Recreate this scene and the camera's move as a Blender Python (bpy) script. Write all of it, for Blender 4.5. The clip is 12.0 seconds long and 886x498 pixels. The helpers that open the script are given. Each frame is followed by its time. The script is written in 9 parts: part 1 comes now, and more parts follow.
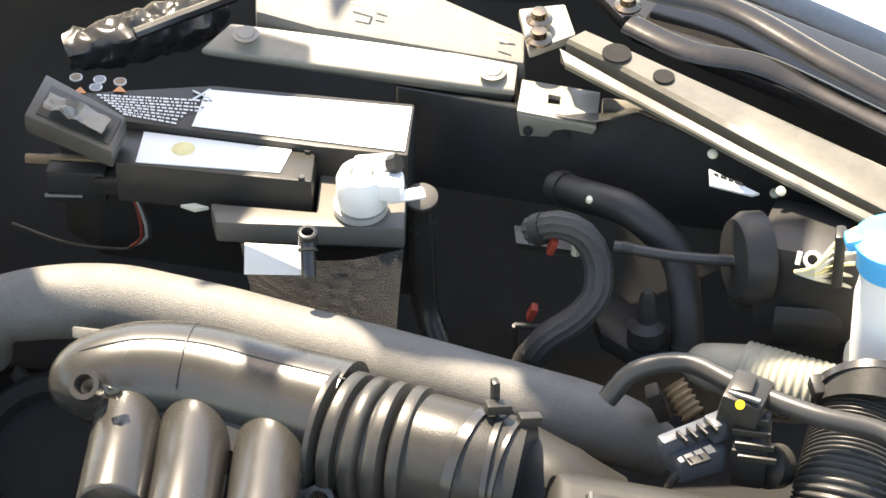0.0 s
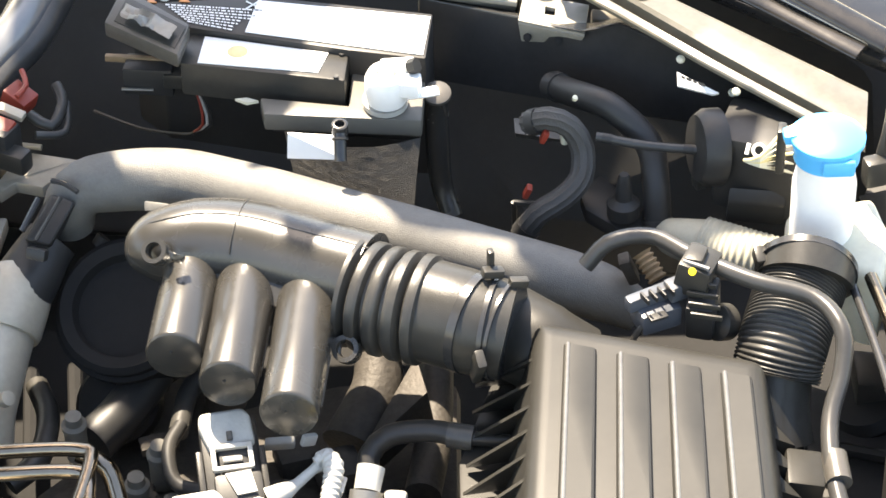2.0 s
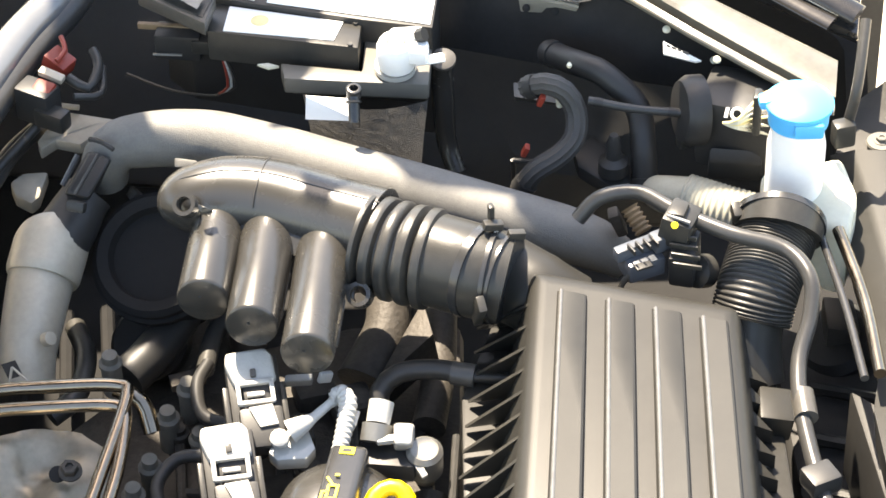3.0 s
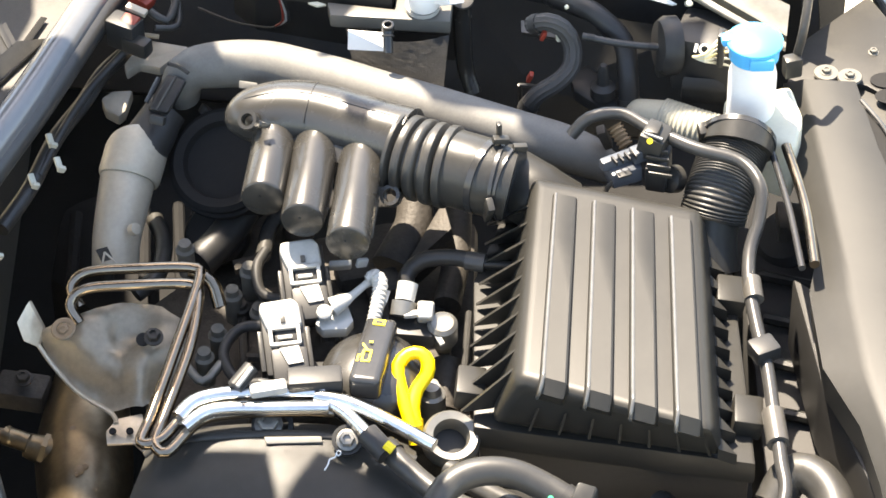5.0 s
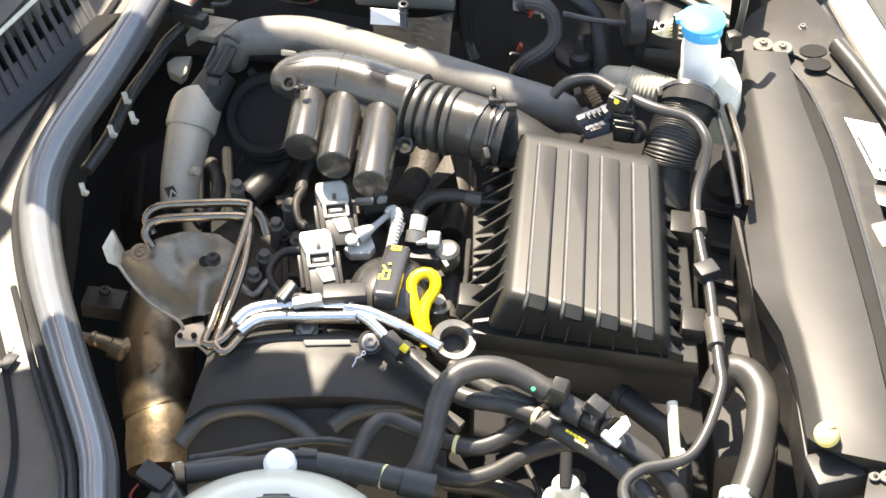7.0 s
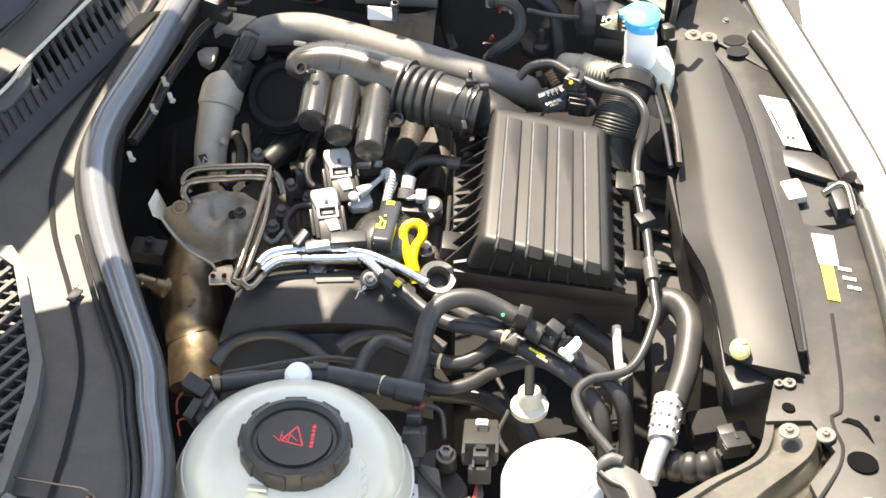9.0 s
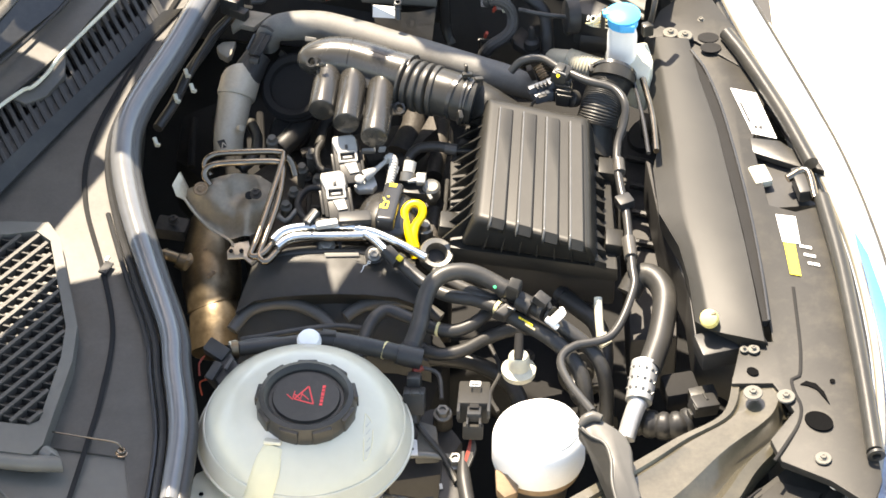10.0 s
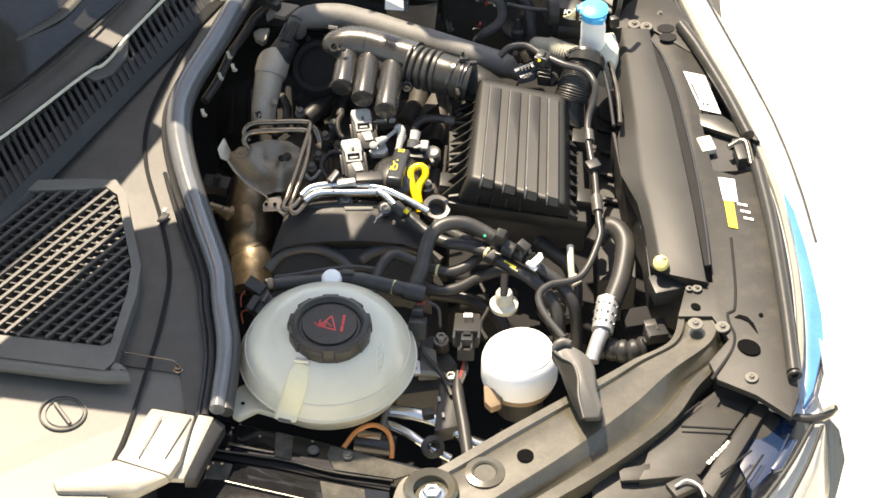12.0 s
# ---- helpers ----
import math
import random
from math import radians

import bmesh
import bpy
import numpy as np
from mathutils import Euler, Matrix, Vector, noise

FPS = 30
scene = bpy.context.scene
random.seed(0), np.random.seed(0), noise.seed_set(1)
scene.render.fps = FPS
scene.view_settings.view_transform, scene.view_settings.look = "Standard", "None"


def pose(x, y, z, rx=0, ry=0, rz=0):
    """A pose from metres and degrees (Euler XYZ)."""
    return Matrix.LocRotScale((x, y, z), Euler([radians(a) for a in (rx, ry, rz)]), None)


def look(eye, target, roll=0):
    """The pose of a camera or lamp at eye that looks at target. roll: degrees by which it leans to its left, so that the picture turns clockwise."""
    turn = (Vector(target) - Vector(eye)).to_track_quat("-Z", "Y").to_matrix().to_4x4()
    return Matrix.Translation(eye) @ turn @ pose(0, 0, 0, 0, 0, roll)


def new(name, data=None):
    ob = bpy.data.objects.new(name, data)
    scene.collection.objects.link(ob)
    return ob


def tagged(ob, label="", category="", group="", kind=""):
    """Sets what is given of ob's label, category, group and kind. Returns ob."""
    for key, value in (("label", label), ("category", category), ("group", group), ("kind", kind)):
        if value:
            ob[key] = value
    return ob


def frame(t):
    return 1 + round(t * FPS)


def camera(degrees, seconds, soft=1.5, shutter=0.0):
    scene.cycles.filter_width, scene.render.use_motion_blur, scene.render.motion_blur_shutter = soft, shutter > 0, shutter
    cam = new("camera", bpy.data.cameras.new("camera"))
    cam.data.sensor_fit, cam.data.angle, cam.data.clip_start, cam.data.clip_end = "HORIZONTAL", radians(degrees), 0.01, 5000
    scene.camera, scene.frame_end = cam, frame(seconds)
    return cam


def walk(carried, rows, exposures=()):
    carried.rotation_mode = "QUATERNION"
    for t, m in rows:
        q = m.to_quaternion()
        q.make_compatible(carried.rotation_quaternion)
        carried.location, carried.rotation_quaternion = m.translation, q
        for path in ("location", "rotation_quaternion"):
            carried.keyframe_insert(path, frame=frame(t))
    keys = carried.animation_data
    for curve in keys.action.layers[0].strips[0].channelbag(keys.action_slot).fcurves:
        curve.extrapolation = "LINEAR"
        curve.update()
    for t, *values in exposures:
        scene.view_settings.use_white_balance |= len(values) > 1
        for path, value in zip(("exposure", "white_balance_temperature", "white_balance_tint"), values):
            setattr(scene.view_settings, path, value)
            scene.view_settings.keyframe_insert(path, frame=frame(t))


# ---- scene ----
cam = camera(16.00, 12.0, soft=1.6)
PATH = [
    (0, (-0.162, -1.048, 1.926), (-0.0233, 2.1567, -0.4635), -0.34),
    (0.5, (-0.150, -1.106, 1.981), (-0.0507, 2.0535, -0.4698), -0.66),
    (1, (-0.147, -1.171, 2.037), (-0.0611, 1.9605, -0.4500), -0.79),
    (1.5, (-0.141, -1.237, 2.095), (-0.0755, 1.8715, -0.4216), -0.90),
    (2, (-0.128, -1.306, 2.160), (-0.0939, 1.7746, -0.3912), -1.13),
    (2.5, (-0.129, -1.371, 2.222), (-0.0978, 1.6842, -0.3603), -1.05),
    (3, (-0.127, -1.447, 2.291), (-0.1051, 1.5839, -0.3197), -1.09),
    (5, (-0.111, -1.799, 2.607), (-0.1400, 1.1459, -0.0997), -1.15),
    (5.5, (-0.112, -1.899, 2.700), (-0.1444, 1.0291, -0.0248), -1.12),
    (6, (-0.110, -2.002, 2.799), (-0.1453, 0.9085, 0.0556), -1.10),
    (6.5, (-0.107, -2.115, 2.908), (-0.1456, 0.7816, 0.1493), -1.11),
    (7, (-0.108, -2.235, 3.027), (-0.1424, 0.6459, 0.2514), -1.03),
    (9, (-0.111, -2.773, 3.469), (-0.1189, 0.1069, 0.6927), -0.89),
    (9.5, (-0.113, -2.915, 3.588), (-0.1168, -0.0360, 0.8110), -0.67),
    (10, (-0.108, -3.051, 3.727), (-0.1155, -0.1855, 0.9357), -0.67),
    (10.5, (-0.094, -3.195, 3.866), (-0.1133, -0.3400, 1.0648), -0.75),
    (11, (-0.098, -3.349, 4.018), (-0.1127, -0.5052, 1.2051), -0.58),
    (11.5, (-0.096, -3.510, 4.176), (-0.1119, -0.6768, 1.3523), -0.49),
    (12, (-0.103, -3.668, 4.336), (-0.1125, -0.8459, 1.5010), -0.29),
]
walk(cam, [(t, look(eye, target, roll)) for t, eye, target, roll in PATH],
     exposures=[(0, 2.0, 8500, 12), (1.5, 2.27, 8400, 12), (6, 2.2, 8050, 12), (9.5, 1.95, 8150, 12), (11, 1.71, 8400, 12), (12, 1.42, 8500, 12)])

# ---- light ----
SUN_AZ, SUN_EL = -26.0, 62.0       # compass from +y, clockwise
world = bpy.data.worlds.new("sky")
scene.world = world
world.use_nodes = True
wn = world.node_tree
sky = wn.nodes.new("ShaderNodeTexSky")
sky.sky_type = "NISHITA"
sky.sun_disc = False
sky.sun_elevation = radians(SUN_EL)
sky.sun_rotation = radians(SUN_AZ)
wn.links.new(sky.outputs[0], wn.nodes["Background"].inputs[0])
wn.nodes["Background"].inputs[1].default_value = 0.15
sun_data = bpy.data.lights.new("sun", "SUN")
sun_data.energy, sun_data.angle, sun_data.color = 4.7, radians(0.5), (1.0, 0.975, 0.93)
sun = new("sun", sun_data)
a, e = radians(SUN_AZ), radians(SUN_EL)
sun_way = Vector((math.sin(a) * math.cos(e), math.cos(a) * math.cos(e), math.sin(e)))
sun.matrix_world = look(sun_way * 6 + Vector((0, 0, 0.8)), (0, 0, 0.8))


# ---- materials ----
def material(name, color, rough=0.5, metal=0.0, vary=0.15, scale=30.0, bump=0.0, bump_scale=400.0, spec=0.5, coat=0.0,
             dirt=None, dirt_amount=0.0, trans=0.0, sss=0.0):
    m = bpy.data.materials.new(name)
    m.use_nodes = True
    nt = m.node_tree
    b = nt.nodes["Principled BSDF"]
    tc = nt.nodes.new("ShaderNodeTexCoord")
    n1 = nt.nodes.new("ShaderNodeTexNoise")
    n1.inputs["Scale"].default_value, n1.inputs["Detail"].default_value = scale, 6
    n2 = nt.nodes.new("ShaderNodeTexNoise")
    n2.inputs["Scale"].default_value, n2.inputs["Detail"].default_value = scale * 7, 3
    for n in (n1, n2):
        nt.links.new(tc.outputs["Object"], n.inputs["Vector"])
    mix = nt.nodes.new("ShaderNodeMix")
    mix.data_type = "FLOAT"
    mix.inputs[0].default_value = 0.4
    nt.links.new(n1.outputs[0], mix.inputs[2])
    nt.links.new(n2.outputs[0], mix.inputs[3])
    ramp = nt.nodes.new("ShaderNodeValToRGB")
    ramp.color_ramp.elements[0].position, ramp.color_ramp.elements[1].position = 0.3, 0.7
    ramp.color_ramp.elements[0].color = (*[c * (1 - vary) for c in color], 1)
    ramp.color_ramp.elements[1].color = (*[min(1, c * (1 + vary)) for c in color], 1)
    nt.links.new(mix.outputs[0], ramp.inputs[0])
    col = ramp.outputs[0]
    if dirt:
        n3 = nt.nodes.new("ShaderNodeTexNoise")
        n3.inputs["Scale"].default_value, n3.inputs["Detail"].default_value = scale * 0.6, 8
        n3.inputs["Roughness"].default_value = 0.7
        nt.links.new(tc.outputs["Object"], n3.inputs["Vector"])
        r3 = nt.nodes.new("ShaderNodeValToRGB")
        r3.color_ramp.elements[0].position, r3.color_ramp.elements[1].position = 0.5, 0.72
        r3.color_ramp.elements[1].color = (dirt_amount, dirt_amount, dirt_amount, 1)
        nt.links.new(n3.outputs[0], r3.inputs[0])
        mx = nt.nodes.new("ShaderNodeMix")
        mx.data_type = "RGBA"
        nt.links.new(r3.outputs[0], mx.inputs[0])
        nt.links.new(col, mx.inputs[6])
        mx.inputs[7].default_value = (*dirt, 1)
        col = mx.outputs[2]
    nt.links.new(col, b.inputs["Base Color"])
    rr = nt.nodes.new("ShaderNodeMapRange")
    rr.inputs["To Min"].default_value, rr.inputs["To Max"].default_value = max(0.03, rough - 0.06), min(1, rough + 0.06)
    nt.links.new(mix.outputs[0], rr.inputs["Value"])
    nt.links.new(rr.outputs[0], b.inputs["Roughness"])
    b.inputs["Metallic"].default_value = metal
    b.inputs["Specular IOR Level"].default_value = spec
    b.inputs["Coat Weight"].default_value = coat
    b.inputs["Transmission Weight"].default_value = trans
    if sss:
        b.inputs["Subsurface Weight"].default_value = sss
        b.inputs["Subsurface Radius"].default_value = (0.02, 0.02, 0.018)
    if bump:
        nb = nt.nodes.new("ShaderNodeTexNoise")
        nb.inputs["Scale"].default_value, nb.inputs["Detail"].default_value = bump_scale, 2
        nt.links.new(tc.outputs["Object"], nb.inputs["Vector"])
        bp = nt.nodes.new("ShaderNodeBump")
        bp.inputs["Strength"].default_value, bp.inputs["Distance"].default_value = bump, 0.002
        nt.links.new(nb.outputs[0], bp.inputs["Height"])
        nt.links.new(bp.outputs[0], b.inputs["Normal"])
    return m


PLASTIC = material("black_plastic", (0.032, 0.031, 0.028), 0.34, bump=0.08, bump_scale=1200, spec=0.32, dirt=(0.1, 0.09, 0.072), dirt_amount=0.28)
PLASTIC_GREY = material("dusty_plastic", (0.072, 0.067, 0.059), 0.33, bump=0.08, bump_scale=1100, vary=0.14, spec=0.4, dirt=(0.14, 0.127, 0.105), dirt_amount=0.2)
PLASTIC_GRAIN = material("grained_plastic", (0.145, 0.141, 0.129), 0.55, bump=0.3, bump_scale=1500, vary=0.18, scale=70, spec=0.45, dirt=(0.2, 0.188, 0.16), dirt_amount=0.3)
TIMING = material("dull_cover_plastic", (0.075, 0.072, 0.065), 0.42, bump=0.05, bump_scale=1300, vary=0.12, scale=14, spec=0.4, dirt=(0.12, 0.11, 0.094), dirt_amount=0.25)
PLASTIC_GLOSS = material("glossy_plastic", (0.03, 0.03, 0.03), 0.25)
PLASTIC_DARK = material("dark_plastic", (0.027, 0.0265, 0.0255), 0.45, spec=0.35, bump=0.05, bump_scale=1200, dirt=(0.06, 0.055, 0.048), dirt_amount=0.2)
RUBBER = material("black_rubber", (0.034, 0.033, 0.0305), 0.4, spec=0.4, bump=0.06, bump_scale=900, dirt=(0.12, 0.11, 0.09), dirt_amount=0.3)
SEAL = material("seal_rubber", (0.12, 0.123, 0.126), 0.2, vary=0.1, scale=9, spec=1.0)
BRAID = material("braided_sleeve", (0.045, 0.043, 0.04), 0.6, bump=0.4, bump_scale=900)
PAINT = material("dark_body_paint", (0.016, 0.0155, 0.015), 0.12, spec=0.5, dirt=(0.14, 0.12, 0.09), dirt_amount=0.12)
GLOSS_PAINT = material("gloss_black_paint", (0.009, 0.009, 0.0095), 0.06, vary=0.2, spec=0.45)
NAVY = material("dark_navy_paint", (0.008, 0.02, 0.05), 0.15, coat=1.0)
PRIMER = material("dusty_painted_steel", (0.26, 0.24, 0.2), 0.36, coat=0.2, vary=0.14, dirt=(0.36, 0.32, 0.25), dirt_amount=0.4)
BRACE = material("olive_painted_steel", (0.064, 0.057, 0.04), 0.22, coat=0.3, vary=0.18, dirt=(0.13, 0.112, 0.074), dirt_amount=0.35)
PAINT_BLUE = material("pale_body_paint", (0.5, 0.56, 0.64), 0.15, coat=1.0)
TANK = material("milky_plastic", (0.52, 0.505, 0.415), 0.22, vary=0.06, sss=0.12, scale=7, spec=0.65, dirt=(0.42, 0.4, 0.3), dirt_amount=0.3)
TANK_STRAP = material("yellowed_milky_plastic", (0.6, 0.56, 0.39), 0.3, vary=0.06, scale=12)
# near-black discs and patches of it stand in for the shade inside holes
CAVITY = material("unlit_cavity", (0.004, 0.004, 0.004), 0.95, spec=0.05)
DUSTY = material("dust_on_gloss_paint", (0.075, 0.07, 0.058), 0.85, spec=0.1, vary=0.35, scale=55, dirt=(0.025, 0.025, 0.025), dirt_amount=0.7)
ZINC = material("dull_zinc_washer", (0.13, 0.123, 0.105), 0.6, vary=0.2, spec=0.3)
ALU_PALE = material("pale_cast_alloy", (0.4, 0.355, 0.28), 0.45, metal=0.25, bump=0.06, bump_scale=900, vary=0.12, dirt=(0.3, 0.27, 0.21), dirt_amount=0.35)
# lighter than the other cowl plastic, with sun glare put into the colour
COWL_PALE = material("glare_pale_plastic", (0.115, 0.109, 0.094), 0.42, bump=0.08, bump_scale=1100, vary=0.12, scale=9, spec=0.4, dirt=(0.17, 0.155, 0.125), dirt_amount=0.4)
WHITE = material("white_plastic", (0.8, 0.8, 0.78), 0.45, vary=0.04)
PALE_PLASTIC = material("pale_grey_plastic", (0.39, 0.38, 0.35), 0.5, vary=0.12, scale=60, bump=0.1, bump_scale=700)
CREAM = material("cream_plastic", (0.6, 0.58, 0.46), 0.5, vary=0.1, dirt=(0.35, 0.3, 0.2), dirt_amount=0.4)
ALU = material("cast_aluminium", (0.21, 0.204, 0.185), 0.48, metal=0.7, bump=0.08, bump_scale=900, dirt=(0.13, 0.115, 0.09), dirt_amount=0.4)
ALU_DULL = material("grimy_aluminium", (0.052, 0.046, 0.039), 0.6, metal=0.2, bump=0.3, bump_scale=300, vary=0.4, spec=0.3, dirt=(0.022, 0.019, 0.016), dirt_amount=0.8)
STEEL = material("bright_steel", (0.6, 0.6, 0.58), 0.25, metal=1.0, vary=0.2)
CRIMP = material("silvery_sleeve", (0.55, 0.55, 0.53), 0.4, metal=0.6, vary=0.15)
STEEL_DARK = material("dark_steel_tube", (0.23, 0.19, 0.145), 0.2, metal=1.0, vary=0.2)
TUBE = material("satin_black_tube", (0.04, 0.039, 0.037), 0.32, vary=0.2, spec=0.4)
SHIELD = material("heat_shield_metal", (0.52, 0.45, 0.345), 0.33, metal=0.5, bump=0.12, bump_scale=150, vary=0.18, dirt=(0.33, 0.25, 0.16), dirt_amount=0.45)
BRASS = material("heat_tinted_steel", (0.2, 0.155, 0.1), 0.38, metal=0.9, vary=0.35, scale=18, bump=0.1, bump_scale=200, dirt=(0.05, 0.028, 0.016), dirt_amount=0.7)
PALE_YELLOW = material("pale_yellow_plastic", (0.8, 0.68, 0.25), 0.45, vary=0.15)
YELLOW = material("yellow_plastic", (0.85, 0.6, 0.01), 0.4, vary=0.05)
BLUE = material("blue_plastic", (0.05, 0.42, 0.8), 0.35, vary=0.05)
RED = material("red_plastic", (0.26, 0.035, 0.02), 0.45)
RED_PRINT = material("red_print", (0.75, 0.06, 0.06), 0.6, vary=0.03)
WHITE_PRINT = material("white_print", (0.75, 0.75, 0.72), 0.6, vary=0.05)
YELLOW_PRINT = material("yellow_print", (0.8, 0.62, 0.02), 0.55, vary=0.05)
COPPER = material("orange_tube", (0.6, 0.22, 0.06), 0.4)
BRONZE = material("brown_plastic", (0.21, 0.14, 0.078), 0.55, vary=0.3)
FELT = material("felt", (0.1, 0.096, 0.09), 0.95, bump=0.9, bump_scale=1500, vary=0.22, scale=900, spec=0.1)
LABEL = material("white_label", (0.82, 0.82, 0.8), 0.4, vary=0.03)
CONCRETE = material("pale_concrete", (0.62, 0.555, 0.43), 0.9, vary=0.12, scale=2.5, bump=0.4, bump_scale=60, dirt=(0.45, 0.4, 0.3), dirt_amount=0.4)
# dark colour in place of the shade deep in the bay
SHADE = material("shade_darkened_parts", (0.05, 0.048, 0.046), 0.7, spec=0.3)
DUCT = material("duct_plastic", (0.036, 0.0345, 0.0312), 0.27, bump=0.04, bump_scale=1400, vary=0.1, scale=10, spec=0.6, dirt=(0.075, 0.07, 0.06), dirt_amount=0.25)
PLUG_GREY = material("blue_grey_plastic", (0.07, 0.078, 0.09), 0.3, vary=0.15)
PLASTIC_COVER = material("satin_cover_plastic", (0.025, 0.024, 0.0212), 0.42, bump=0.05, bump_scale=1500, vary=0.08, spec=0.26, dirt=(0.05, 0.047, 0.039), dirt_amount=0.15)
# paler, glossier cover plastic that draws the sun glint along the lid bands
COVER_GLINT = material("glint_line_plastic", (0.09, 0.087, 0.08), 0.2, vary=0.2, scale=40, spec=1.0)
# near black for shaded gaps and the floor, also for some dark parts
DEEP = material("dark_part_and_gap_shade", (0.02, 0.0195, 0.019), 0.85, spec=0.15)
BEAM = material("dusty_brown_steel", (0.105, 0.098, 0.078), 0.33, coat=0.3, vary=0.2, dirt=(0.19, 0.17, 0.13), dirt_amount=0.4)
CREAM_DUCT = material("cream_fabric_duct", (0.36, 0.345, 0.275), 0.7, vary=0.12, scale=60)
BUMPER_BLUE = material("bright_blue_paint", (0.05, 0.2, 0.5), 0.12, coat=1.0)
LENS = material("grey_clear_plastic", (0.42, 0.415, 0.38), 0.2, vary=0.08, coat=0.5)
RESONATOR = material("satin_tube_plastic", (0.031, 0.0295, 0.0265), 0.27, bump=0.03, bump_scale=1400, vary=0.1, scale=9, spec=0.65, dirt=(0.09, 0.084, 0.073), dirt_amount=0.2)
STAIN = material("yellowed_paper", (0.7, 0.6, 0.3), 0.6, vary=0.2)
CARRIER = material("matt_carrier_plastic", (0.03, 0.0283, 0.025), 0.48, bump=0.1, bump_scale=1100, spec=0.22, dirt=(0.1, 0.09, 0.07), dirt_amount=0.3)
GREEN_PRINT = material("green_print", (0.02, 0.4, 0.18), 0.5, vary=0.05)
GLASS = material("tinted_glass", (0.03, 0.03, 0.028), 0.1, vary=0.3, scale=14, coat=0.4, spec=0.4)


# ---- builders ----
def part(name, bm, mat, parent=None, label="", smooth=40):
    me = bpy.data.meshes.new(name)
    bmesh.ops.recalc_face_normals(bm, faces=bm.faces)
    root = parent
    while root is not None and root.parent is not None:
        root = root.parent
    if root is not None:
        bmesh.ops.translate(bm, verts=bm.verts, vec=-root.location)
    if smooth:
        for f in bm.faces:
            f.smooth = True
        for ed in bm.edges:
            ed.smooth = not (len(ed.link_faces) == 2 and ed.calc_face_angle(0) > radians(smooth))
    bm.to_mesh(me)
    bm.free()
    me.materials.append(mat)
    ob = new(name, me)
    if parent is not None:
        ob.parent = parent
    if label:
        ob["label"] = label
    return ob


def thing(name, label, category, at=(0, 0, 0), group="", kind=""):
    ob = new(name)
    ob.location = at
    ob.empty_display_size = 0.02
    return tagged(ob, label, category, group, kind)


def single(name, bm, mat, label, category, group="", kind="", smooth=40):
    """A thing that is one mesh; its origin goes to its base."""
    lo = min((v.co.z for v in bm.verts), default=0)
    mid = sum((v.co for v in bm.verts), Vector()) / max(1, len(bm.verts))
    at = Vector((mid.x, mid.y, lo))
    bmesh.ops.translate(bm, verts=bm.verts, vec=-at)
    ob = part(name, bm, mat, None, "", smooth)
    ob.location = at
    return tagged(ob, label, category, group, kind)


def spline(pts, step=0.006):
    """Evenly placed points on a smooth curve through pts, with the share of the way along at each."""
    p = [Vector(q) for q in pts]
    if len(p) == 2:
        n = max(1, int((p[1] - p[0]).length / step))
        return [p[0].lerp(p[1], k / n) for k in range(n + 1)], [k / n for k in range(n + 1)]
    q = [2 * p[0] - p[1], *p, 2 * p[-1] - p[-2]]
    out, us = [], []
    for i in range(len(p) - 1):
        n = max(2, int((p[i + 1] - p[i]).length / step))
        for k in range(n + (i == len(p) - 2)):
            t = k / n
            a0, a1, a2, a3 = q[i:i + 4]
            out.append(0.5 * ((2 * a1) + (a2 - a0) * t + (2 * a0 - 5 * a1 + 4 * a2 - a3) * t * t + (3 * a1 - a0 - 3 * a2 + a3) * t ** 3))
            us.append((i + t) / (len(p) - 1))
    return out, us


def lerp_list(values, u):
    if not isinstance(values, (list, tuple)):
        return values
    x = u * (len(values) - 1)
    i = min(int(x), len(values) - 2)
    return values[i] + (values[i + 1] - values[i]) * (x - i)


def tube(pts, r, seg=14, step=0.006, flat=1.0, ribs=None, caps=True, bm=None, up=None, flute=0.0):
    """A swept round tube. r: one radius or one per point; ribs: (pitch, depth) of corrugation; flat: height against width."""
    bm = bm or bmesh.new()
    c, us = spline(pts, min(step, ribs[0] / 8) if ribs else step)
    n = None
    rings, run = [], 0.0
    for i, p in enumerate(c):
        t = (c[min(i + 1, len(c) - 1)] - c[max(i - 1, 0)]).normalized()
        if up is not None:
            n = Vector(up)
        elif n is None:
            n = Vector((0, 0, 1)) if abs(t.z) < 0.9 else Vector((1, 0, 0))
        n = (n - t * n.dot(t)).normalized()
        s = t.cross(n)
        if i:
            run += (c[i] - c[i - 1]).length
        rad = lerp_list(r, us[i])
        if ribs:
            rad -= ribs[1] * (0.5 - 0.5 * math.cos(2 * math.pi * run / ribs[0])) ** ribs[2]
        rings.append([bm.verts.new(p + (s * math.cos(2 * math.pi * k / seg) + n * flat * math.sin(2 * math.pi * k / seg)) * rad * (1 - flute * (k % 2))) for k in range(seg)])
    for a, b in zip(rings, rings[1:]):
        for k in range(seg):
            bm.faces.new((a[k], a[(k + 1) % seg], b[(k + 1) % seg], b[k]))
    if caps:
        bm.faces.new(rings[0][::-1])
        bm.faces.new(rings[-1])
    return bm


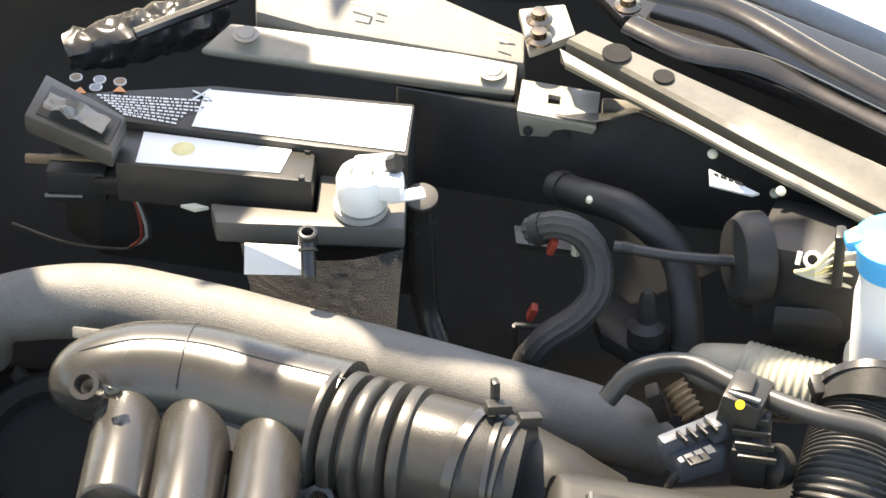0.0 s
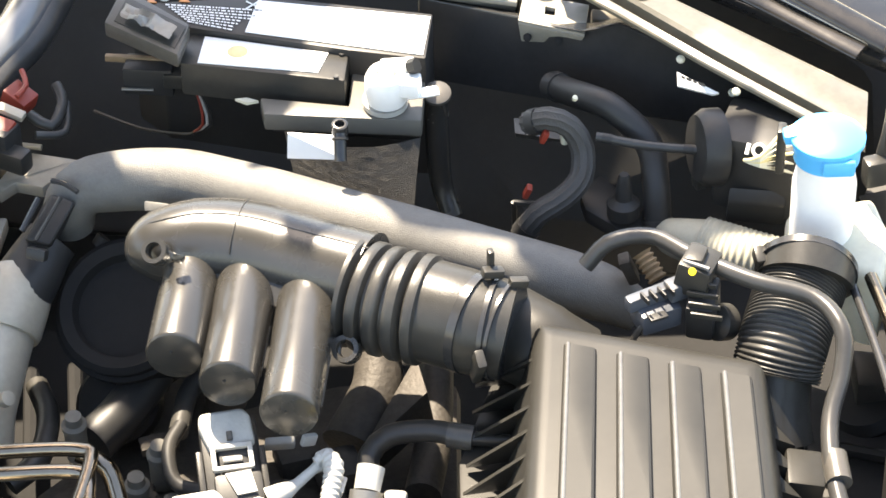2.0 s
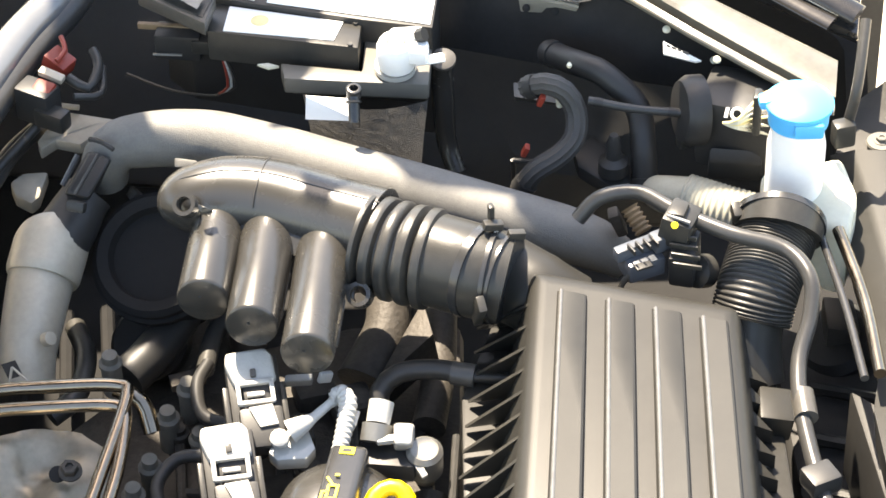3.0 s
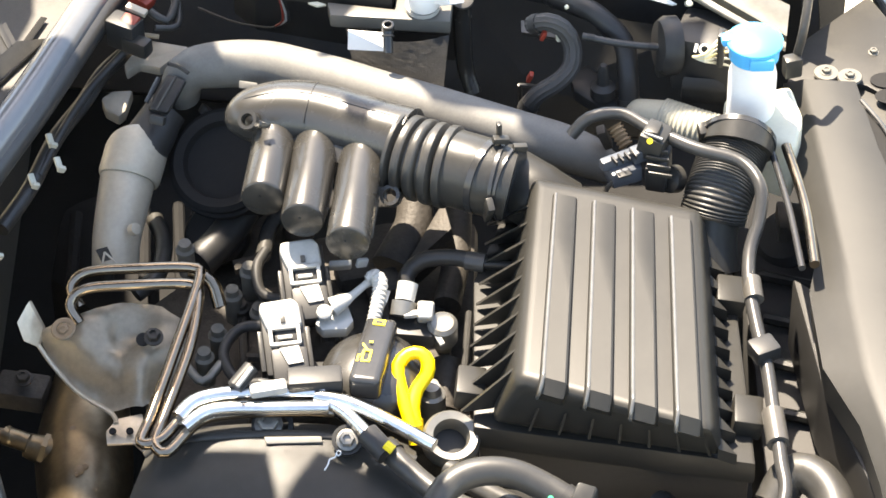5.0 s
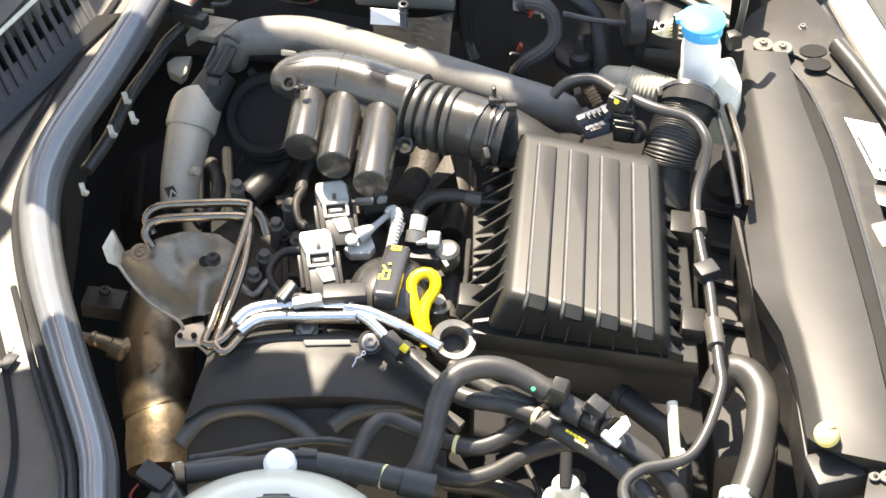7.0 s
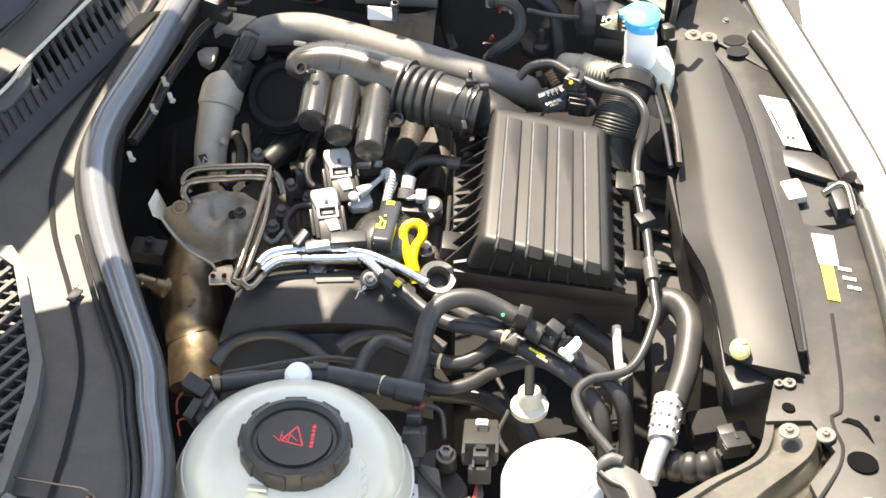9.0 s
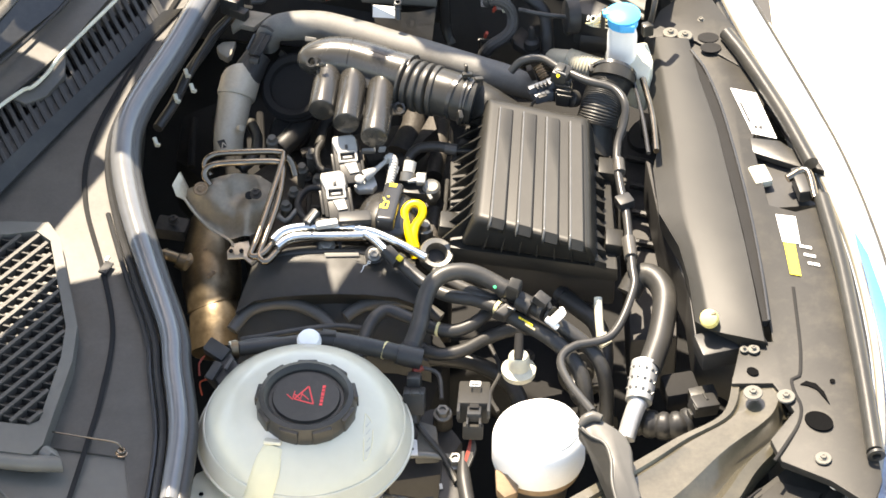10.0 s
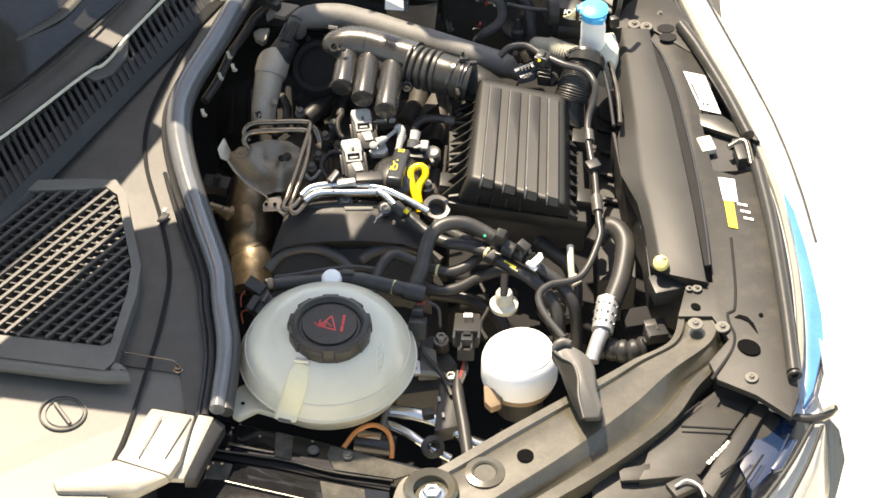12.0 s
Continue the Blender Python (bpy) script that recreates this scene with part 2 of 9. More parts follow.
def lathe(profile, m=None, seg=32, bm=None):
    """A turned shape: profile of (radius, height) pairs round the z axis, laid by m."""
    bm = bm or bmesh.new()
    m = m or Matrix()
    rings = []
    for r, z in profile:
        if r < 1e-5:
            rings.append([bm.verts.new(m @ Vector((0, 0, z)))])
        else:
            rings.append([bm.verts.new(m @ Vector((r * math.cos(2 * math.pi * k / seg), r * math.sin(2 * math.pi * k / seg), z))) for k in range(seg)])
    for a, b in zip(rings, rings[1:]):
        for k in range(seg):
            j = (k + 1) % seg
            if len(a) == 1 and len(b) > 1:
                bm.faces.new((a[0], b[k], b[j]))
            elif len(b) == 1 and len(a) > 1:
                bm.faces.new((a[k], a[j], b[0]))
            elif len(a) > 1:
                bm.faces.new((a[k], a[j], b[j], b[k]))
    if len(rings[0]) > 2 and len(rings[-1]) > 2:
        a, b = rings[-1], rings[0]
        for k in range(seg):
            j = (k + 1) % seg
            bm.faces.new((a[k], a[j], b[j], b[k]))
    else:
        for ring in (rings[0], rings[-1]):
            if len(ring) > 2:
                bm.faces.new(ring)
    return bm


def toward(at, axis, spin=0.0):
    """A frame at a place whose z axis points along axis."""
    z = Vector(axis).normalized()
    return Matrix.Translation(at) @ z.to_track_quat("Z", "Y").to_matrix().to_4x4() @ Matrix.Rotation(spin, 4, "Z")


def prism(top, down, bevel=0.0, segs=2, bm=None, only_top=False):
    """A plate: the polygon top (points in space), made thick by the vector down."""
    own = bmesh.new()
    d = Vector(down)
    a = [own.verts.new(Vector(p)) for p in top]
    b = [own.verts.new(Vector(p) + d) for p in top]
    n = len(a)
    face = own.faces.new(a)
    own.faces.new(b[::-1])
    for k in range(n):
        own.faces.new((a[k], b[k], b[(k + 1) % n], a[(k + 1) % n]))
    bmesh.ops.recalc_face_normals(own, faces=own.faces)
    if bevel:
        edges = list(face.edges) if only_top else own.edges[:]
        bmesh.ops.bevel(own, geom=edges, offset=bevel, segments=segs, affect="EDGES", profile=0.6, clamp_overlap=True)
    return merge(bm, own)


def merge(bm, own):
    if bm is None:
        return own
    me = bpy.data.meshes.new("tmp")
    own.to_mesh(me)
    own.free()
    bm.from_mesh(me)
    bpy.data.meshes.remove(me)
    return bm


def block(at, size, m=None, bevel=0.002, bm=None, segs=2, taper=1.0):
    """A bevelled box centred at a place; taper narrows its top."""
    own = bmesh.new()
    bmesh.ops.create_cube(own, size=1.0)
    for v in own.verts:
        k = taper if v.co.z > 0 else 1.0
        v.co = Vector((v.co.x * size[0] * k, v.co.y * size[1] * k, v.co.z * size[2]))
    if bevel:
        bmesh.ops.bevel(own, geom=own.edges[:], offset=bevel, segments=segs, affect="EDGES", profile=0.6, clamp_overlap=True)
    own.transform(Matrix.Translation(at) @ (m or Matrix()))
    return merge(bm, own)


def turn(rx=0, ry=0, rz=0):
    return pose(0, 0, 0, rx, ry, rz)


def frustum(bottom, top, bevel=0.006, segs=3, bm=None):
    """A four-sided body between two quads in space."""
    own = bmesh.new()
    a = [own.verts.new(Vector(p)) for p in bottom]
    b = [own.verts.new(Vector(p)) for p in top]
    n = len(a)
    own.faces.new(b)
    own.faces.new(a[::-1])
    for k in range(n):
        own.faces.new((a[k], a[(k + 1) % n], b[(k + 1) % n], b[k]))
    bmesh.ops.recalc_face_normals(own, faces=own.faces)
    if bevel:
        bmesh.ops.bevel(own, geom=own.edges[:], offset=bevel, segments=segs, affect="EDGES", profile=0.6, clamp_overlap=True)
    return merge(bm, own)


def bolt(at, r, h, axis, mat, parent=None, name="bolt", label="", category="bolt", group="bolts"):
    """A flanged hexagon bolt head."""
    m = toward(at, axis)
    bm = lathe([(0, 0), (r * 1.35, 0), (r * 1.35, h * 0.2), (r * 1.0, h * 0.3)], m, 18)
    lathe([(0, h * 0.2), (r, h * 0.2), (r, h * 0.9), (r * 0.86, h), (r * 0.5, h), (r * 0.45, h * 0.75), (0, h * 0.75)], m, 6, bm)
    if parent is not None:
        return part(name, bm, mat, parent, label, 30)
    return single(name, bm, mat, label or "small dull steel flanged bolt head", category, group, smooth=30)


def mid(a, b, t=0.5):
    return Vector(a).lerp(Vector(b), t)


# ---- ground and bay ----
def ground():
    bm = bmesh.new()
    v = [bm.verts.new((x, y, 0)) for x, y in ((-60, -60), (60, -60), (60, 60), (-60, 60))]
    bm.faces.new(v)
    part("ground", bm, CONCRETE)


ground()
tagged(bpy.data.objects["ground"], "pale sunlit concrete yard", "ground", kind="structure")


def bay_shell():
    """Inner sheet metal, coloured dark for shade, that closes the bay below and behind the engine."""
    bay = thing("engine_bay", "engine bay sheet metal walls, coloured dark for shade", "engine bay", (0, 0, 0.35), kind="structure")
    part("bay_floor", block((-0.12, 0.15, 0.3), (0.95, 1.7, 0.03), bevel=0), DEEP, bay)
    part("firewall", block((-0.61, 0.15, 0.54), (0.03, 1.7, 0.46), bevel=0), SHADE, bay)
    part("far_wall", block((-0.14, 1.01, 0.52), (0.92, 0.02, 0.46), bevel=0), SHADE, bay)
    part("front_panel", block((0.36, 0.05, 0.52), (0.02, 1.3, 0.42), bevel=0), SHADE, bay)


bay_shell()


# ---- added shade sheets ----
def shade_sheets():
    """Unseen sheets on two posts over the windscreen, added and cut to shade the bay."""
    t = thing("shade_sheets", "unseen dark sheets on two posts, added to shade the bay", "bonnet", (-1.3, 0.6, 0.82))
    high, rise = 1.6, 0.3

    def up(p):
        p = Vector(p)
        return p + sun_way * ((high + rise * (p.x + 0.7) - p.z) / (sun_way.z - rise * sun_way.x))

    # outlines of the wanted shade, carried up towards the sun
    sheets = (
        ((-1.112, -0.654, 0.820), (-0.790, -0.374, 0.835), (-0.689, -0.242, 0.835), (-0.616, -0.117, 0.820), (-0.527, -0.089, 0.830), (-0.373, -0.049, 0.790), (-0.272, -0.060, 0.798), (-0.261, -0.113, 0.785), (-0.232, -0.059, 0.798), (-0.155, -0.096, 0.800), (-0.119, -0.159, 0.800), (-0.101, -0.286, 0.790), (-0.142, -0.501, 0.800), (-0.306, -0.538, 0.760), (-0.496, -0.500, 0.810), (-0.786, -0.453, 0.800), (-1.111, -0.681, 0.800)),
        ((-1.141, -0.464, 0.820), (-0.805, -0.236, 0.830), (-0.652, -0.037, 0.830), (-0.571, 0.109, 0.830), (-0.593, 0.132, 0.830), (-0.506, 0.470, 0.840), (-0.547, 0.879, 0.840), (-0.750, 0.818, 0.888), (-0.711, 0.324, 0.888), (-0.634, 0.273, 0.885), (-0.649, 0.248, 0.882), (-0.751, 0.310, 0.888), (-0.805, 0.818, 0.888), (-1.326, 0.821, 0.888)),
        ((-0.429, 0.651, 0.950), (-0.180, 0.544, 0.950), (-0.239, 0.395, 0.945), (-0.253, 0.374, 0.930), (-0.242, 0.378, 0.890), (-0.310, 0.407, 0.850), (-0.333, 0.383, 0.860), (-0.324, 0.352, 0.860), (-0.305, 0.328, 0.850), (-0.327, 0.294, 0.850), (-0.407, 0.291, 0.840)),
        ((-0.166, 0.330, 0.860), (-0.133, 0.317, 0.850), (-0.104, 0.315, 0.840), (-0.104, 0.356, 0.900), (-0.097, 0.371, 0.940), (-0.027, 0.363, 0.930), (0.040, 0.370, 0.950), (0.104, 0.344, 0.890), (0.102, 0.294, 0.860), (0.037, 0.293, 0.860), (-0.008, 0.283, 0.860), (-0.018, 0.249, 0.860), (0.012, 0.251, 0.840), (-0.006, 0.258, 0.840), (-0.068, 0.275, 0.860), (-0.119, 0.285, 0.870), (-0.141, 0.293, 0.870)),
        ((-0.212, 0.259, 0.900), (-0.187, 0.245, 0.900), (-0.173, 0.243, 0.880), (-0.191, 0.216, 0.875), (-0.211, 0.232, 0.890)),
        ((-0.535, 0.330, 0.770), (-0.440, 0.345, 0.790), (-0.385, 0.300, 0.795), (-0.345, 0.235, 0.770), (-0.300, 0.195, 0.770), (-0.286, 0.140, 0.790), (-0.280, 0.040, 0.760), (-0.320, -0.012, 0.790), (-0.354, -0.024, 0.800), (-0.411, 0.000, 0.760), (-0.535, 0.040, 0.770)),
        ((-0.112, 0.818, 0.600), (0.004, 0.773, 0.600), (0.016, 0.439, 0.787), (0.028, 0.489, 0.674), (-0.065, 0.487, 0.679), (-0.120, 0.457, 0.752)),
        ((-0.411, 0.330, 0.830), (-0.406, 0.354, 0.840), (-0.375, 0.373, 0.850), (-0.347, 0.370, 0.865), (-0.331, 0.361, 0.868), (-0.323, 0.337, 0.868), (-0.312, 0.330, 0.858), (-0.294, 0.329, 0.835), (-0.334, 0.336, 0.820), (-0.352, 0.296, 0.830), (-0.389, 0.297, 0.830)),
        ((-0.069, 0.388, 0.885), (-0.041, 0.434, 0.885), (-0.017, 0.429, 0.885), (0.025, 0.397, 0.885), (0.053, 0.347, 0.885), (0.052, 0.270, 0.885), (0.025, 0.238, 0.885), (-0.027, 0.244, 0.885), (-0.071, 0.275, 0.885)),
        ((-0.75, 0.5, 0.315), (-0.3, 0.5, 0.315), (-0.3, 1.1, 0.315), (-0.75, 1.1, 0.315)),
    )
    for pts in sheets:
        part("shade_sheet", prism([up(p) for p in pts], (0, 0, 0.006)), PAINT, t, smooth=0)
    for y in (0.25, 1.2):
        a, b = Vector((-1.45, y, high + rise * -0.75)), Vector((-0.9, y, high + rise * -0.2))
        part("sheet_post", tube([(-1.25, y - 0.2, 0.82), (-1.45, y - 0.05, 1.1), a], 0.016, 10), PAINT, t)
        part("sheet_rail", tube([a, b], 0.016, 10), PAINT, t)
    part("sheet_rail", tube([(-1.45, 0.25, high - 0.225), (-1.45, 1.5, high - 0.225)], 0.016, 10), PAINT, t)


shade_sheets()


# ---- coolant reservoir ----
def text_bars(parent, mat, at, along, up, widths, h, gap=0.35, name="print_bar"):
    """A row of plain bars that stands for unreadable print."""
    a, u = Vector(along).normalized(), Vector(up).normalized()
    p = Vector(at)
    n = a.cross(u).normalized()
    for w in widths:
        q = [p, p + a * w, p + a * w + u * h, p + u * h]
        part(name, prism(q, -n * 0.0004), mat, parent, smooth=0)
        p = p + a * (w + h * gap)


def reservoir():
    c = Vector((-0.291, -0.375, 0.800))
    t = thing("coolant_reservoir", "milky white round plastic coolant tank with black cap", "coolant tank", (c.x, c.y, c.z - 0.085))
    m = Matrix.Translation(c)
    prof = [(0.0, -0.085), (0.055, -0.083), (0.09, -0.068), (0.118, -0.042), (0.131, -0.014), (0.1345, -0.008), (0.1345, -0.001), (0.1315, 0.004),
            (0.128, 0.016), (0.117, 0.04), (0.098, 0.06), (0.078, 0.07), (0.06, 0.076), (0.0, 0.078)]
    tank = part("tank", lathe(prof, m, 72), TANK, t)
    cc = c + Vector((0.0055, -0.02, 0.059))
    mc = Matrix.Translation(cc)
    part("neck", lathe([(0.0, 0.0), (0.06, 0.0), (0.058, 0.01), (0.0, 0.01)], mc, 40), TANK, t)
    cap = part("cap", lathe([(0.0, 0.006), (0.06, 0.006), (0.0622, 0.009), (0.0622, 0.022), (0.0585, 0.032), (0.0525, 0.0345), (0.0475, 0.03),
                             (0.0465, 0.026), (0.0425, 0.026), (0.041, 0.0295), (0.0, 0.0295)], mc, 64), PLASTIC, t, "black screw cap with red warning print")
    for k in range(9):
        a = 2 * math.pi * (k + 0.25) / 9
        part("grip", block(cc + Vector((math.cos(a) * 0.0592, math.sin(a) * 0.0592, 0.0195)), (0.0085, 0.026, 0.021), turn(0, 0, math.degrees(a)), 0.003), PLASTIC, cap)
    # warning triangle with steam strokes, drawn flat, turned a quarter
    top = cc + Vector((0.0, 0.0, 0.0299))
    tri = [Vector((0.003, 0.017, 0)), Vector((0.009, -0.013, 0)), Vector((-0.015, -0.004, 0))]
    for i in range(3):
        p, q = tri[i], tri[(i + 1) % 3]
        d = (q - p).normalized()
        s = Vector((-d.y, d.x, 0)) * 0.0009
        part("warning_triangle", prism([top + p - s, top + q - s, top + q + s, top + p + s], (0, 0, -0.0006)), RED_PRINT, cap, smooth=0)
    for k in range(5):
        p = top + Vector((-0.02 + 0.0048 * k, -0.001 + 0.004 * (k % 2), 0.0001))
        part("steam_stroke", block(p, (0.0012, 0.012, 0.0004), turn(0, 0, 40 - 50 * (k % 2)), 0), RED_PRINT, cap, smooth=0)
    text_bars(cap, RED_PRINT, top + Vector((0.02, -0.016, 0.0002)), (0.12, 1, 0), (-1, 0.12, 0), (0.004, 0.005, 0.003, 0.006, 0.004, 0.005), 0.004)
    # strap moulded over the shoulder
    strap = [(-0.3250, -0.4560, 0.8650), (-0.3300, -0.4670, 0.8570), (-0.3350, -0.4790, 0.8440), (-0.3420, -0.4880, 0.8230), (-0.3490, -0.4950, 0.8010), (-0.3530, -0.5060, 0.7950)]
    part("strap", tube(strap, [0.0115, 0.0155, 0.018, 0.0185, 0.0185, 0.017], 18, flat=0.24, up=(-0.3, -0.7, 0.7)), TANK_STRAP, t)
    part("strap_tab", block(Vector(strap[0]) + Vector((-0.001, 0.004, 0.004)), (0.022, 0.01, 0.005), turn(-20, 0, -8), 0.002), TANK, t)
    part("strap_ridge", tube([Vector(p) + Vector((0.0165, 0.001, 0.003)) for p in strap[1:]], 0.0018, 8), TANK_STRAP, t)
    part("strap_clip", block(Vector(strap[-1]) + Vector((0, -0.001, 0.001)), (0.02, 0.006, 0.005), turn(50, 0, -15), 0.001), PLASTIC_GREY, t)
    part("rib_ring", lathe([(0.1255, 0.0185), (0.1275, 0.0205), (0.1262, 0.0225), (0.1225, 0.0215)], m, 72), TANK, t)
    part("seam", lathe([(0.1335, -0.007), (0.137, -0.006), (0.137, -0.003), (0.1335, -0.002)], m, 72), TANK, t)
    lug = [(-0.436, -0.440, 0.776), (-0.427, -0.421, 0.778), (-0.409, -0.410, 0.778), (-0.373, -0.446, 0.772), (-0.359, -0.474, 0.770), (-0.397, -0.462, 0.772), (-0.424, -0.482, 0.774), (-0.434, -0.476, 0.775)]
    part("mounting_lug", prism(lug, (0, 0, -0.012), 0.003), TANK, t)
    part("lug_hole", lathe([(0, 0), (0.0032, 0), (0.003, 0.0006), (0, 0.0006)], Matrix.Translation((-0.419, -0.455, 0.777)), 14), CAVITY, t)
    part("level_window", tube([(-0.2130, -0.4050, 0.8670), (-0.2060, -0.4130, 0.8620), (-0.2040, -0.4320, 0.8540), (-0.2080, -0.4510, 0.8440), (-0.2150, -0.4610, 0.8420), (-0.2150, -0.4430, 0.8560), (-0.2150, -0.4250, 0.8630), (-0.2130, -0.4050, 0.8670)], 0.0008, 6), TANK_STRAP, t)
    part("level_mark", tube([(-0.2120, -0.4230, 0.8630), (-0.2070, -0.4140, 0.8620)], 0.0007, 6), LENS, t)
    part("level_mark", tube([(-0.2120, -0.4330, 0.8600), (-0.2070, -0.4250, 0.8600)], 0.0007, 6), LENS, t)
    part("level_mark", tube([(-0.2120, -0.4410, 0.8540), (-0.2070, -0.4340, 0.8550)], 0.0007, 6), LENS, t)
    part("level_mark", tube([(-0.2120, -0.4510, 0.8480), (-0.2070, -0.4440, 0.8490)], 0.0007, 6), LENS, t)
    n0 = Vector((-0.287, -0.255, 0.838))
    part("outlet", lathe([(0, -0.03), (0.02, -0.03), (0.0165, -0.02), (0.0148, -0.008), (0.0158, 0.0), (0.0158, 0.008), (0.013, 0.0135), (0.006, 0.016), (0, 0.0165)], Matrix.Translation(n0) @ turn(8, 0, 0), 28), WHITE, t, "white outlet nub")
    part("outlet_spout", tube([n0 + Vector((0, 0, -0.006)), n0 + Vector((0.028, -0.003, -0.008))], 0.009, 16), WHITE, t)


reservoir()


def level_sensor():
    t = thing("level_sensor", "black coolant level sensor plug with thin wires", "sensor plug", (-0.401, -0.266, 0.770))
    part("plug_body", frustum([(-0.425, -0.267, 0.790), (-0.402, -0.295, 0.785), (-0.369, -0.267, 0.790), (-0.388, -0.234, 0.800)], [(-0.416, -0.286, 0.822), (-0.397, -0.314, 0.818), (-0.372, -0.288, 0.822), (-0.390, -0.258, 0.828)], 0.003), PLASTIC_DARK, t)
    part("plug_neck", block((-0.405, -0.255, 0.825), (0.032, 0.02, 0.02), turn(20, 10, -35), 0.003), PLASTIC, t)
    for p in ((-0.389, -0.281, 0.829), (-0.380, -0.292, 0.828)):
        part("plug_window", block(p, (0.005, 0.017, 0.004), turn(20, 10, -28), 0.001), PLASTIC_GREY, t)
    part("hose_clamp", tube([(-0.388, -0.243, 0.815), (-0.379, -0.242, 0.815)], 0.0115, 16), BRASS, t)
    part("stub_hose", tube([(-0.379, -0.239, 0.812), (-0.339, -0.231, 0.810), (-0.302, -0.225, 0.810)], 0.0095, 14), RUBBER, t)
    part("plug_latch", block((-0.408, -0.291, 0.826), (0.012, 0.026, 0.008), turn(20, 10, -28), 0.002), PLASTIC, t)
    part("red_loop", tube([(-0.422, -0.254, 0.815), (-0.429, -0.264, 0.812), (-0.428, -0.279, 0.806)], 0.0014, 8), RED, t)
    part("wire", tube([(-0.408, -0.280, 0.800), (-0.428, -0.275, 0.790), (-0.427, -0.280, 0.770)], 0.0012, 8), RED, t)


level_sensor()


# ---- air filter box ----
BOX_TOP = [Vector((-0.054, 0.179, 0.870)), Vector((0.083, 0.136, 0.870)), Vector((0.077, -0.113, 0.862)), Vector((-0.074, -0.051, 0.862))]
BOX_LOW = [Vector((-0.063, 0.234, 0.805)), Vector((0.096, 0.184, 0.805)), Vector((0.090, -0.086, 0.805)), Vector((-0.094, -0.047, 0.805))]


def on_box(u, v, lift=0.0):
    a, b, c, d = BOX_TOP
    return a.lerp(b, u).lerp(d.lerp(c, u), v) + Vector((0, 0, lift))


def on_side(edge, u, v, lift=0.0):
    """A place on one of the sloping sides: u along the edge, v from top to bottom."""
    i, j = edge
    p = BOX_TOP[i].lerp(BOX_TOP[j], u)
    q = BOX_LOW[i].lerp(BOX_LOW[j], u)
    n = (BOX_TOP[j] - BOX_TOP[i]).cross(q - p).normalized()
    return p.lerp(q, v) + n * lift


def airbox():
    t = thing("air_filter_box", "grey black ribbed plastic air filter box on the engine", "air filter box", (0.02, 0.1, 0.70))
    lid = part("lid", frustum(BOX_LOW, BOX_TOP, 0.011, 4), PLASTIC_COVER, t)
    # raised bands that run along the lid and down its front
    for u0, u1, v0, name in ((0.12, 0.27, 0.07, "band"), (0.35, 0.5, 0.07, "band"), (0.575, 0.725, 0.07, "band"), (0.8, 0.945, 0.07, "band")):
        bm = bmesh.new()
        prof = [(v0, 0.0), (v0 + 0.015, 0.0045), (0.3, 0.0055), (0.6, 0.006), (0.9, 0.0065), (0.985, 0.0065)]
        rows = []
        for v, h in prof:
            rows.append([on_box(u, v, k) for u, k in ((u0, -0.001), (u0 + 0.02, h * 0.8), (u0 + 0.03, h), (u1 - 0.016, h), (u1 - 0.006, h * 0.85), (u1 - 0.002, h * 0.3), (u1, -0.001))])
        for v, h in ((0.05, 0.0055), (0.14, 0.0042), (0.24, 0.002), (0.32, -0.001)):
            rows.append([on_side((2, 3), 1 - u, v, k) for u, k in ((u0, -0.001), (u0 + 0.02, h * 0.8), (u0 + 0.03, h), (u1 - 0.016, h), (u1 - 0.006, h * 0.85), (u1 - 0.002, h * 0.3), (u1, -0.001))])
        vs = [[bm.verts.new(p) for p in r] for r in rows]
        for a, b in zip(vs, vs[1:]):
            for k in range(6):
                bm.faces.new((a[k], a[k + 1], b[k + 1], b[k]))
        bm.faces.new(vs[0])
        part(name, bm, PLASTIC_COVER, lid, smooth=28)
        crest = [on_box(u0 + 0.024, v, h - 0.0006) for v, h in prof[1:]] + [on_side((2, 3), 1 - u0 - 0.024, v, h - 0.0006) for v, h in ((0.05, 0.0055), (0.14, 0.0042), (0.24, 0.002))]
        # thin bright tube added as the highlight on the band's left edge
        part("band_glint", tube(crest, 0.0017, 10), COVER_GLINT, lid)
    # thin stiffening fins on the front slope
    for k in range(7):
        u = 0.16 + 0.128 * k
        a, b = on_side((2, 3), 1 - u, 0.5, -0.001), on_side((2, 3), 1 - u, 0.98, -0.001)
        n = Vector((0, -0.7, 0.7))
        part("front_fin", prism([a, b, b + n * 0.012 + Vector((0, 0, -0.002)), a + n * 0.002], (0.0022, 0, 0)), PLASTIC_COVER, lid, smooth=0)
    # triangular fins along both sides
    for k in range(11):
        v = (k + 0.6) / 11.4
        a, b = on_side((3, 0), 1 - v, 0.12, -0.001), on_side((3, 0), 1 - v, 1.0, -0.001)
        c = b + Vector((-0.026, -0.004, 0.0))
        part("side_fin", prism([a, b, c], (0, 0.0028, 0)), PLASTIC, lid, smooth=0)
        a, b = on_side((1, 2), v, 0.7, -0.002), on_side((1, 2), v + 0.062, 0.7, -0.002)
        part("side_fin", prism([a, b, b.lerp(a, 0.3) + Vector((0.0155, 0, -0.012))], (0, 0, -0.012)), PLASTIC_COVER, lid, smooth=0)
    rim = [(-0.105, 0.127, 0.800), (-0.071, 0.236, 0.800), (0.094, 0.199, 0.800), (0.112, 0.189, 0.800), (0.115, -0.088, 0.800), (-0.107, -0.043, 0.800)]
    part("tray", prism(rim, (0, 0, -0.024), 0.003), PLASTIC_COVER, t)
    low = [(-0.085, 0.155, 0.766), (0.105, 0.223, 0.766), (0.115, -0.064, 0.766), (-0.103, -0.023, 0.766)]
